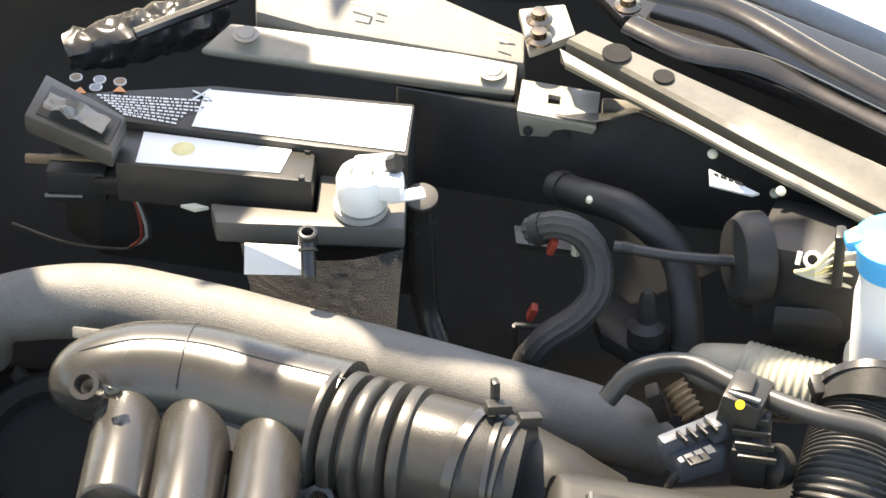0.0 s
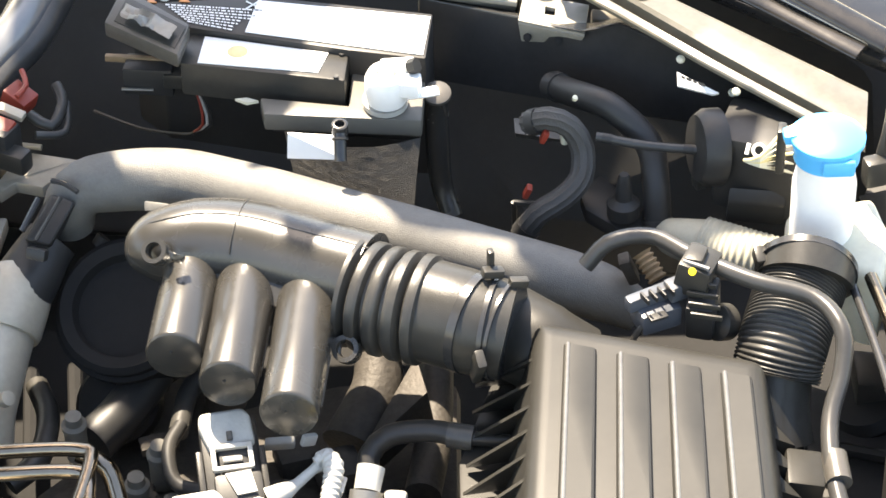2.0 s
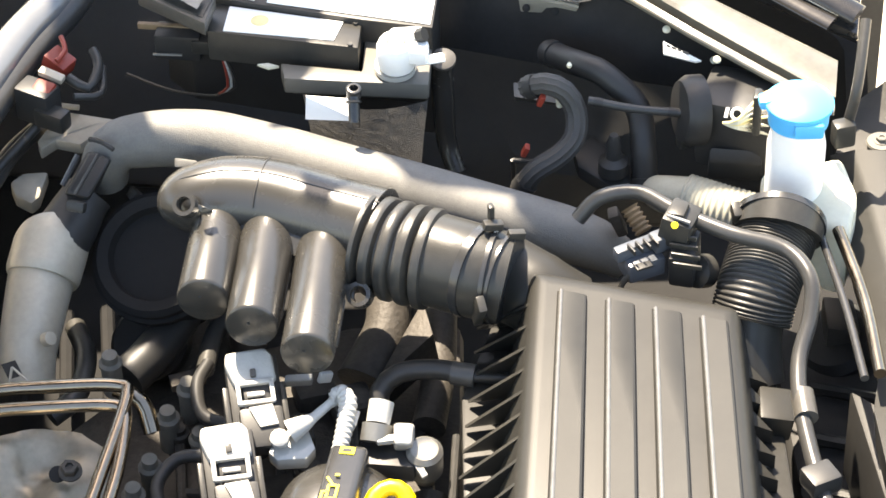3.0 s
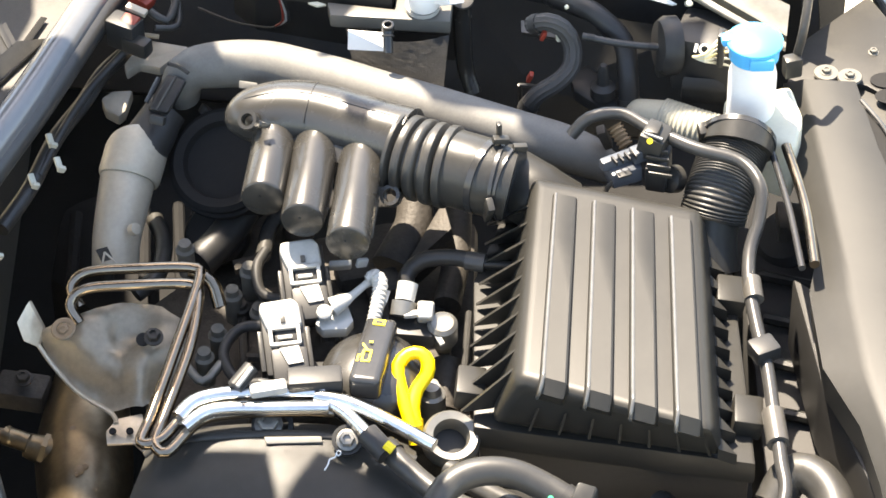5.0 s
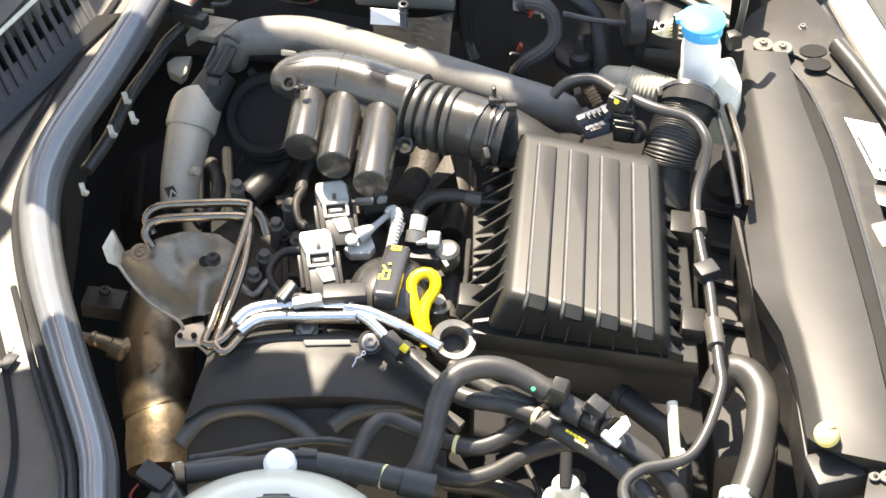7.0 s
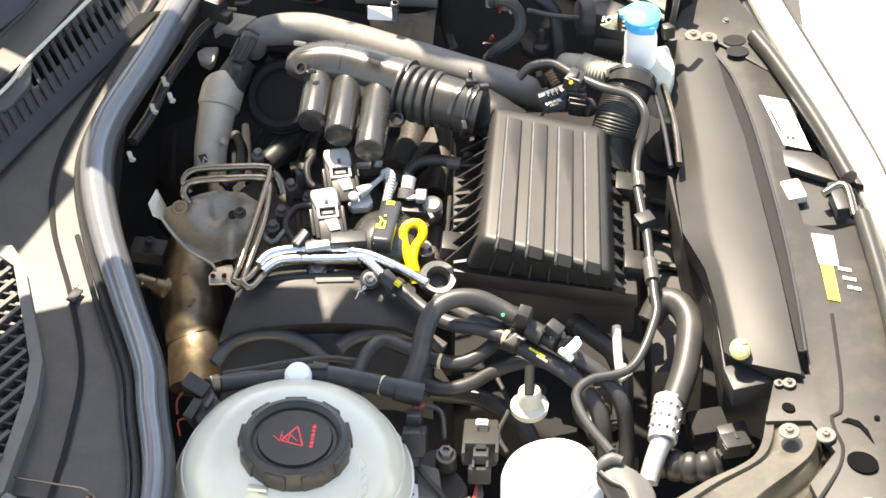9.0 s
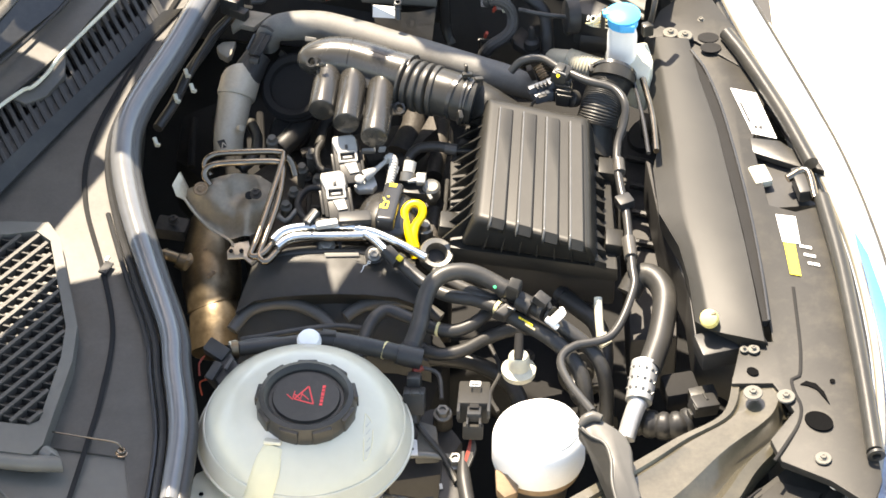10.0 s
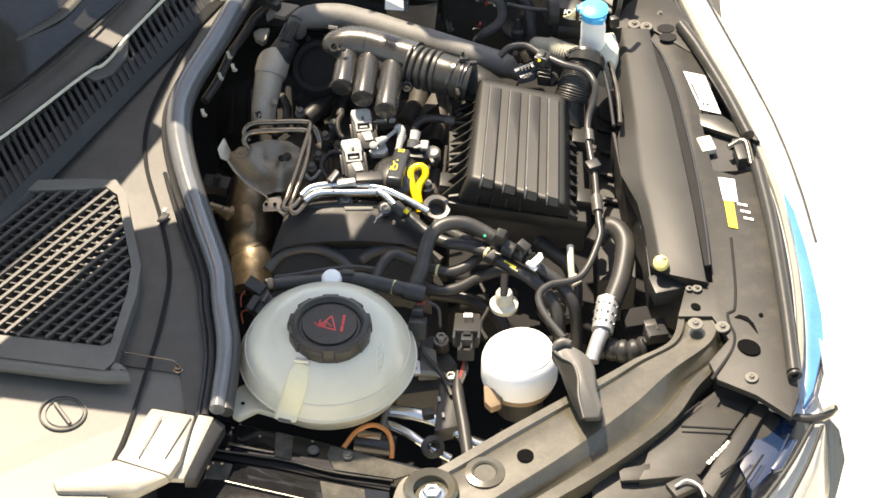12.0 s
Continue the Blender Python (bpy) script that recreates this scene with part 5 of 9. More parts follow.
def aircon_tube():
    t = thing("aircon_tube", "satin black aircon pipe with joints and clips", "metal tube", (0.138, 0.057, 0.740))
    pts = [(-0.020, 0.237, 0.865), (-0.005, 0.242, 0.880), (0.022, 0.241, 0.885), (0.047, 0.216, 0.888), (0.082, 0.191, 0.888), (0.118, 0.177, 0.885), (0.133, 0.151, 0.880), (0.131, 0.129, 0.865), (0.122, 0.104, 0.850), (0.120, 0.073, 0.840), (0.124, 0.032, 0.830), (0.129, -0.006, 0.825), (0.131, -0.058, 0.820), (0.133, -0.101, 0.815), (0.132, -0.139, 0.810), (0.102, -0.208, 0.800), (0.052, -0.228, 0.800), (0.034, -0.253, 0.800), (0.044, -0.299, 0.805), (0.071, -0.358, 0.815)]
    part("tube", tube(pts, 0.0056, 14), TUBE, t)
    part("joint", tube([(0.122, 0.081, 0.840), (0.123, 0.060, 0.837)], 0.0082, 16), PLASTIC_GREY, t)
    part("joint", tube([(0.130, -0.051, 0.820), (0.132, -0.083, 0.817)], 0.0092, 16), PLASTIC_GREY, t)
    part("clip", block((0.127, 0.008, 0.832), (0.022, 0.02, 0.014), turn(0, 0, 25), 0.003), PLASTIC_DARK, t)
    h = thing("aircon_hose", "thick black aircon hose with silver crimped end", "hose", (0.147, -0.209, 0.720))
    part("hose", tube([(0.129, -0.104, 0.770), (0.144, -0.086, 0.785), (0.163, -0.095, 0.790), (0.175, -0.130, 0.790), (0.166, -0.194, 0.785), (0.148, -0.252, 0.780)], 0.0163, 20), RUBBER, h)
    crimp = part("crimp", tube([(0.144, -0.244, 0.782), (0.133, -0.297, 0.768)], [0.0182, 0.0172], 26), CRIMP, h, "silver crimped sleeve")
    for k in range(3):
        for j in range(6):
            a = math.radians(-70 + 28 * j)
            d = Vector((0.013, 0.044, 0.014)).normalized()
            side = Vector((1, -0.3, 0)).normalized()
            c = Vector((0.144, -0.244, 0.782)).lerp(Vector((0.133, -0.297, 0.768)), 0.25 + 0.27 * k)
            q = c + (side * math.sin(a) + side.cross(d).normalized() * math.cos(a)) * 0.0176
            part("crimp_dent", block(q, (0.004, 0.005, 0.002), turn(45, math.degrees(a), 0), 0.0008), ALU, crimp)
    part("end_tube", tube([(0.133, -0.297, 0.768), (0.124, -0.317, 0.760), (0.115, -0.343, 0.748)], [0.0125, 0.0118, 0.0118], 20), CRIMP, h)


aircon_tube()


# ---- cowl side ----
def cowl():
    t = thing("cowl_panel", "grey black plastic cowl panel under the windscreen", "cowl", (-0.6, -0.1, 0.7), kind="structure")
    edge = [(-1.285, 0.622, 0.830), (-0.562, 0.604, 0.830), (-0.450, 0.514, 0.828), (-0.533, 0.255, 0.825), (-0.559, 0.127, 0.822), (-0.531, -0.035, 0.818), (-0.485, -0.170, 0.812), (-0.459, -0.302, 0.808), (-0.450, -0.395, 0.806), (-0.474, -0.503, 0.800)]
    part("upper_sheet", prism([*edge, (-0.501, -0.499, 0.800), (-0.515, -0.413, 0.800), (-1.153, -0.292, 0.800)], (0, 0, -0.012)), PLASTIC_GREY, t)
    part("lower_sheet", prism([(-1.161, -0.239, 0.796), (-0.514, -0.403, 0.796), (-0.498, -0.484, 0.796), (-0.557, -0.496, 0.796), (-0.616, -0.674, 0.790), (-1.082, -0.779, 0.790)], (0, 0, -0.012)), COWL_PALE, t, "paler sheet with sunlight in its colour")
    # long groove line beside the seal
    groove = [(-0.491, 0.451, 0.831), (-0.570, 0.237, 0.829), (-0.598, 0.123, 0.826), (-0.595, 0.025, 0.823), (-0.563, -0.100, 0.818), (-0.543, -0.210, 0.815), (-0.550, -0.317, 0.812), (-0.563, -0.395, 0.806), (-0.588, -0.528, 0.800), (-0.608, -0.603, 0.797)]
    part("channel", tube(groove, 0.0034, 10, flat=0.16, up=(0, 0, 1)), DEEP, t)
    part("slot", block((-0.559, -0.098, 0.822), (0.012, 0.022, 0.003), turn(0, 0, -25), 0.001), PLASTIC_DARK, t)
    part("slot_clip", block((-0.558, -0.083, 0.824), (0.005, 0.009, 0.003), turn(0, 0, -25), 0.001), CREAM, t)
    ring = Vector((-0.688, -0.491, 0.796))
    part("jack_plug", lathe([(0.0335, 0), (0.0368, 0), (0.0366, 0.0022), (0.0352, 0.003), (0.0338, 0.0022)], Matrix.Translation(ring), 48), COWL_PALE, t)
    part("jack_plug_lip", lathe([(0.0275, 0), (0.029, 0), (0.0285, 0.0014), (0.0278, 0.0014)], Matrix.Translation(ring + Vector((0.002, 0.001, 0))), 40), COWL_PALE, t)
    part("jack_plug_bar", tube([(-0.701, -0.473, 0.799), (-0.675, -0.514, 0.799)], 0.0032, 10, flat=0.6, up=(0, 0, 1)), COWL_PALE, t)
    part("wire_stay", tube([(-0.611, -0.379, 0.812), (-0.567, -0.389, 0.812), (-0.526, -0.398, 0.811), (-0.518, -0.404, 0.806)], 0.0011, 8), STEEL_DARK, t)
    bolt((-0.519, -0.406, 0.800), 0.006, 0.006, (0, 0, 1), STEEL_DARK, t)


cowl()


def pollen_grille():
    t = thing("cowl_grille", "black plastic lattice grille of the cabin air inlet", "grille", (-0.723, -0.195, 0.800))
    frame_out = [Vector((-1.122, -0.038, 0.835)), Vector((-0.689, -0.021, 0.835)), Vector((-0.639, -0.024, 0.835)), Vector((-0.622, -0.053, 0.835)), Vector((-0.586, -0.217, 0.835)), Vector((-0.588, -0.279, 0.835)), Vector((-0.614, -0.417, 0.830)), Vector((-0.627, -0.434, 0.830)), Vector((-1.078, -0.356, 0.830))]
    inner = [Vector((-1.092, -0.057, 0.835)), Vector((-0.692, -0.046, 0.835)), Vector((-0.654, -0.040, 0.835)), Vector((-0.634, -0.059, 0.835)), Vector((-0.601, -0.217, 0.835)), Vector((-0.603, -0.273, 0.835)), Vector((-0.622, -0.377, 0.830)), Vector((-0.635, -0.384, 0.830)), Vector((-1.057, -0.321, 0.830))]
    bm = bmesh.new()
    n = len(inner)
    for i in range(n):
        j = (i + 1) % n
        prism([frame_out[i], frame_out[j], inner[j], inner[i]], (0, 0, -0.03), 0.0, bm=bm)
    part("frame", bm, COWL_PALE, t, smooth=0)
    part("front_lip", tube([p + Vector((0, -0.004, -0.012)) for p in frame_out[6:]], 0.011, 12), COWL_PALE, t)
    part("well", prism([p + Vector((0, 0, -0.032)) for p in frame_out], (0, 0, -0.004)), PLASTIC_DARK, t)

    def inside(p):
        hit = False
        for i in range(n):
            a, b = inner[i], inner[i - 1]
            if (a.y > p.y) != (b.y > p.y) and p.x < (b.x - a.x) * (p.y - a.y) / (b.y - a.y) + a.x:
                hit = not hit
        return hit

    def lattice(direction, across, step, r, z, name, mat):
        d, s = Vector(direction).normalized(), Vector(across)
        base = Vector((-0.718, -0.217, 0.835))
        for k in range(-22, 23):
            o = base + s * (k * step)
            run = [o + d * (0.004 * i) for i in range(-160, 161)]
            run = [p for p in run if inside(p)]
            if len(run) > 6:
                a, b = run[0], run[-1]
                h = Vector((0, 0, 0.011))
                w = Vector((-d.y, d.x, 0)) * r
                part(name, prism([a - w + Vector((0, 0, z)), b - w + Vector((0, 0, z)), b + w + Vector((0, 0, z)), a + w + Vector((0, 0, z))], -h), mat, t, smooth=0)
    e1 = Vector((-0.636, -0.066, 0.835)) - Vector((-0.789, -0.254, 0.835))
    e2 = Vector((-0.753, -0.217, 0.835)) - Vector((-0.789, -0.207, 0.835))
    c1 = Vector((e1.y, -e1.x, 0)).normalized()
    c2 = Vector((e2.y, -e2.x, 0)).normalized()
    lattice(e1, c1, 0.0187, 0.0026, -0.001, "bar", PLASTIC_GREY)
    lattice(e2, c2, 0.0165, 0.0014, -0.004, "slat", PLASTIC)


pollen_grille()


def screen_louvre():
    t = thing("screen_louvre", "black slotted louvre strip below the windscreen", "louvre", (-0.703, 0.139, 0.830))
    a0, a1 = Vector((-0.923, -0.089, 0.864)), Vector((-0.537, 0.446, 0.868))
    b0, b1 = Vector((-0.876, -0.181, 0.842)), Vector((-0.509, 0.396, 0.848))
    part("backing", prism([p + Vector((0, 0, -0.022)) for p in (a0, a1, b1, b0)], (0, 0, -0.004)), DEEP, t)
    part("lower_web", prism([a0.lerp(b0, 0.6) + Vector((0, 0, -0.003)), a1.lerp(b1, 0.6) + Vector((0, 0, -0.002)), b1 + Vector((0, 0, -0.002)), b0 + Vector((0, 0, -0.002))], (0, 0, -0.004)), PLASTIC_DARK, t)
    for k in range(44):
        u = (k + 0.2) / 44
        p, q = a0.lerp(a1, u), b0.lerp(b1, u)
        d = (a1 - a0) / 44
        part("louvre_slat", prism([p, p + d * 0.5, q + d * 0.44, q], (0, 0, -0.012), 0.0008), PLASTIC_DARK, t, smooth=30)
    # cream colour stands in for grazing sun on the plastic edge
    part("sun_glint_edge", tube([(-0.926, -0.059, 0.870), (-0.827, 0.036, 0.870), (-0.703, 0.189, 0.870), (-0.678, 0.205, 0.873), (-0.659, 0.230, 0.876), (-0.639, 0.270, 0.880), (-0.584, 0.365, 0.880), (-0.549, 0.423, 0.880)], 0.0028, 10), CREAM, t)
    part("screen_ledge", prism([(-0.996, -0.072, 0.868), (-0.829, 0.045, 0.868), (-0.704, 0.197, 0.868), (-0.640, 0.280, 0.876), (-0.551, 0.457, 0.876), (-0.668, 0.483, 0.880), (-0.724, 0.336, 0.880), (-1.006, 0.019, 0.880)], (0, 0, -0.008), 0.002), PLASTIC_GREY, t)
    part("scoop", prism([(-0.704, 0.191, 0.868), (-0.669, 0.225, 0.870), (-0.637, 0.280, 0.874), (-0.637, 0.242, 0.862), (-0.659, 0.205, 0.858), (-0.686, 0.188, 0.858)], (0, 0, -0.01), 0.002), PLASTIC_GREY, t)
    # dark plastic strip drawn for the shade below the louvre
    part("shadow_gap", prism([b0, b1, (-0.485, 0.422, 0.830), (-0.853, -0.200, 0.828)], (0, 0, -0.004)), PLASTIC, t)
    w = thing("windscreen", "dark tinted windscreen glass with rubber edge", "windscreen", (-0.818, 0.217, 0.860), kind="structure")
    part("glass", prism([(-1.170, -0.088, 0.884), (-0.834, 0.115, 0.884), (-0.654, 0.360, 0.884), (-0.591, 0.493, 0.884), (-0.948, 0.543, 1.100), (-1.279, 0.250, 1.100)], (0, 0, -0.006)), GLASS, w)
    part("edge_trim", tube([(-0.997, -0.042, 0.888), (-0.832, 0.104, 0.888), (-0.741, 0.214, 0.888), (-0.653, 0.348, 0.888), (-0.607, 0.443, 0.888)], 0.0028, 8), PLASTIC_DARK, w)
    wp = thing("wiper_arm", "grey wiper arm lying on the windscreen", "wiper", (-0.794, 0.282, 0.890))
    part("arm", tube([(-1.014, 0.106, 0.905), (-0.842, 0.220, 0.905), (-0.764, 0.282, 0.905), (-0.739, 0.314, 0.905), (-0.706, 0.379, 0.905)], [0.007, 0.007, 0.008, 0.01, 0.01], 12, flat=0.5), PLASTIC_GREY, wp)
    part("blade", tube([(-1.021, 0.164, 0.902), (-0.847, 0.268, 0.902), (-0.790, 0.311, 0.902), (-0.761, 0.354, 0.902)], 0.004, 10, flat=0.6), PLASTIC_GREY, wp)


screen_louvre()


def seal():
    pts = [(-0.391, 0.603, 0.850), (-0.409, 0.532, 0.850), (-0.439, 0.467, 0.850), (-0.492, 0.312, 0.850), (-0.539, 0.182, 0.850), (-0.548, 0.096, 0.848), (-0.532, -0.002, 0.845), (-0.502, -0.110, 0.840), (-0.468, -0.223, 0.835), (-0.460, -0.288, 0.832), (-0.447, -0.392, 0.828), (-0.453, -0.508, 0.822)]
    t = thing("weather_seal", "glossy dark rubber weather seal along the cowl edge", "rubber seal", (-0.506, -0.069, 0.800))
    part("bulb", tube(pts, [0.0145, 0.015, 0.0156, 0.0163, 0.0170, 0.0170, 0.0163, 0.0149, 0.0135, 0.0128, 0.0128, 0.0121], 22), SEAL, t)
    part("lip", tube([Vector(p) + Vector((0.013, 0.001, -0.007)) for p in pts], 0.0115, 14), TUBE, t)
    part("foot", tube([Vector(p) + Vector((-0.02, -0.002, -0.012)) for p in pts], 0.0055, 8), PLASTIC_GLOSS, t)
    part("foot_strip", tube([Vector(p) + Vector((-0.03, -0.003, -0.014)) for p in pts[6:]], 0.0035, 8), PLASTIC_GLOSS, t)
    b = thing("bulkhead_loom", "black wiring loom with pale clips along the bulkhead", "wiring loom", (-0.495, 0.280, 0.760))
    part("loom", tube([(-0.403, 0.442, 0.810), (-0.435, 0.411, 0.800), (-0.453, 0.379, 0.790), (-0.474, 0.329, 0.790), (-0.493, 0.274, 0.780), (-0.514, 0.227, 0.775)], 0.0075, 12), RUBBER, b)
    part("loom", tube([(-0.417, 0.412, 0.820), (-0.447, 0.385, 0.800), (-0.469, 0.331, 0.795), (-0.485, 0.285, 0.785)], 0.004, 10), RUBBER, b)
    for p in ((-0.477, 0.317, 0.800), (-0.468, 0.291, 0.795), (-0.514, 0.190, 0.785), (-0.490, 0.275, 0.790)):
        part("clip", block(p, (0.006, 0.011, 0.003), turn(35, 20, 35), 0.001), CREAM, b)
        part("clip", block(Vector(p) + Vector((0.003, -0.004, -0.004)), (0.007, 0.004, 0.006), turn(10, 30, 20), 0.001), CREAM, b)


seal()


def upper_left_clutter():
    t = thing("brake_fluid_corner", "dark corner with red plug and grey plastic parts", "plug cluster", (-0.411, 0.432, 0.760))
    part("red_plug", block((-0.400, 0.449, 0.852), (0.02, 0.017, 0.014), turn(0, 20, -35), 0.002), RED, t)
    part("red_plug", block((-0.409, 0.415, 0.850), (0.016, 0.016, 0.012), turn(15, 0, -30), 0.002), RED, t)
    part("plug_shroud", block((-0.403, 0.426, 0.858), (0.02, 0.007, 0.005), turn(10, 10, -25), 0.001), ALU_PALE, t)
    part("wire_loop", tube([(-0.400, 0.438, 0.862), (-0.394, 0.448, 0.864), (-0.398, 0.463, 0.866)], 0.002, 8), RED, t)
    part("plug", block((-0.414, 0.417, 0.840), (0.03, 0.02, 0.03), turn(0, 0, -30), 0.003), PLASTIC_DARK, t)
    part("plug", block((-0.403, 0.404, 0.835), (0.026, 0.014, 0.016), turn(0, 0, -30), 0.003), PLASTIC, t)
    part("pale_plate", prism([(-0.401, 0.438, 0.815), (-0.359, 0.426, 0.815), (-0.384, 0.400, 0.812), (-0.403, 0.409, 0.810), (-0.414, 0.397, 0.810), (-0.417, 0.408, 0.810)], (0, 0, -0.01), 0.002), ALU_PALE, t)
    part("plate_strip", tube([(-0.401, 0.440, 0.818), (-0.387, 0.437, 0.818)], 0.0022, 8), ALU_PALE, t)
    part("pale_box", prism([(-0.439, 0.391, 0.785), (-0.429, 0.398, 0.788), (-0.410, 0.399, 0.788), (-0.416, 0.379, 0.780), (-0.422, 0.373, 0.778), (-0.435, 0.381, 0.780)], (0, 0, -0.012), 0.003), ALU_PALE, t)
    part("wire_loop", tube([(-0.392, 0.433, 0.850), (-0.377, 0.426, 0.845), (-0.370, 0.446, 0.850), (-0.375, 0.460, 0.855)], 0.004, 10), RUBBER, t)
    part("wire_loop", tube([(-0.387, 0.416, 0.845), (-0.368, 0.425, 0.840), (-0.368, 0.452, 0.845)], 0.003, 10), RUBBER, t)
    d = thing("throttle_drum", "round black plastic housing below the duct", "housing", (-0.338, 0.378, 0.700))
    part("drum", lathe([(0, -0.05), (0.045, -0.05), (0.048, 0.0), (0.044, 0.004), (0.036, 0.002), (0.034, -0.006), (0, -0.006)], toward((-0.324, 0.297, 0.790), (-0.2, -0.5, 0.8)), 36), DEEP, d)
    part("drum_ring", lathe([(0.046, -0.012), (0.051, -0.012), (0.051, -0.006), (0.046, -0.006)], toward((-0.324, 0.297, 0.790), (-0.2, -0.5, 0.8)), 36), DEEP, d)


upper_left_clutter()


# ---- engine ----
def engine_head():
    t = thing("engine", "grimy cast aluminium cylinder head with bosses", "engine", (-0.272, 0.337, 0.500))
    part("block", prism([(-0.401, 0.198, 0.700), (-0.339, 0.265, 0.700), (-0.184, 0.316, 0.700), (-0.100, 0.315, 0.700), (-0.108, 0.027, 0.700), (-0.373, -0.002, 0.700)], (0, 0, -0.22), 0.01), ALU_DULL, t)
    part("cam_cover", prism([(-0.306, 0.191, 0.735), (-0.215, 0.206, 0.735), (-0.128, 0.165, 0.735), (-0.118, 0.022, 0.735), (-0.295, 0.039, 0.735)], (0, 0, -0.05), 0.008), ALU_DULL, t)
    part("runner", tube([(-0.155, 0.263, 0.770), (-0.157, 0.238, 0.760), (-0.174, 0.202, 0.745)], [0.0154, 0.0174, 0.0205], 20), ALU_DULL, t)
    part("runner_web", prism([(-0.130, 0.246, 0.785), (-0.123, 0.215, 0.780), (-0.157, 0.188, 0.765), (-0.163, 0.192, 0.760)], (0.004, 0.004, -0.03), 0.002), ALU_DULL, t)
    part("runner", tube([(-0.117, 0.276, 0.750), (-0.120, 0.215, 0.740), (-0.128, 0.165, 0.735)], 0.0123, 18), ALU_DULL, t)
    part("lower_pipe", tube([(-0.300, 0.307, 0.740), (-0.325, 0.256, 0.735), (-0.346, 0.229, 0.730)], 0.0154, 18), PLASTIC_DARK, t)
    part("bracket", tube([(-0.347, 0.069, 0.765), (-0.330, 0.047, 0.765), (-0.315, 0.063, 0.770)], 0.004, 10), ALU, t)
    for p in ((-0.297, 0.179, 0.765), (-0.310, 0.150, 0.765), (-0.320, 0.102, 0.765), (-0.330, 0.075, 0.765), (-0.353, 0.203, 0.770), (-0.131, 0.111, 0.765), (-0.140, 0.023, 0.775), (-0.288, 0.144, 0.750)):
        m = toward(p, (0, -0.1, 1))
        part("stud", lathe([(0, -0.03), (0.0075, -0.03), (0.0075, -0.002), (0.0085, -0.002), (0.0085, 0.001), (0.006, 0.003), (0.0055, 0.009), (0, 0.01)], m, 18), ZINC, t)
    for p, r in (((-0.260, 0.279, 0.735), 0.012), ((-0.170, 0.101, 0.760), 0.009), ((-0.304, 0.152, 0.750), 0.008), ((-0.212, 0.107, 0.755), 0.01)):
        part("screw_boss", lathe([(0, -0.02), (r * 1.2, -0.02), (r, 0.0), (r * 0.7, 0.001), (r * 0.65, 0.005), (0, 0.006)], toward(p, (0, -0.15, 1)), 18), ALU_DULL, t)
    for a, b in (((-0.305, 0.172, 0.742), (-0.295, 0.040, 0.742)), ((-0.289, 0.180, 0.742), (-0.282, 0.160, 0.742)), ((-0.236, 0.191, 0.742), (-0.226, 0.031, 0.742)), ((-0.297, 0.099, 0.742), (-0.118, 0.081, 0.742)), ((-0.182, 0.178, 0.742), (-0.174, 0.023, 0.742))):
        part("casting_rib", tube([a, b], 0.004, 8), ALU_DULL, t)
    for p in ((-0.209, 0.200, 0.740), (-0.224, 0.143, 0.750), (-0.233, 0.083, 0.750), (-0.274, 0.053, 0.750), (-0.182, 0.179, 0.745)):
        part("boss", block(p, (0.03, 0.03, 0.02), turn(0, 0, 15), 0.005), ALU_DULL, t)


engine_head()


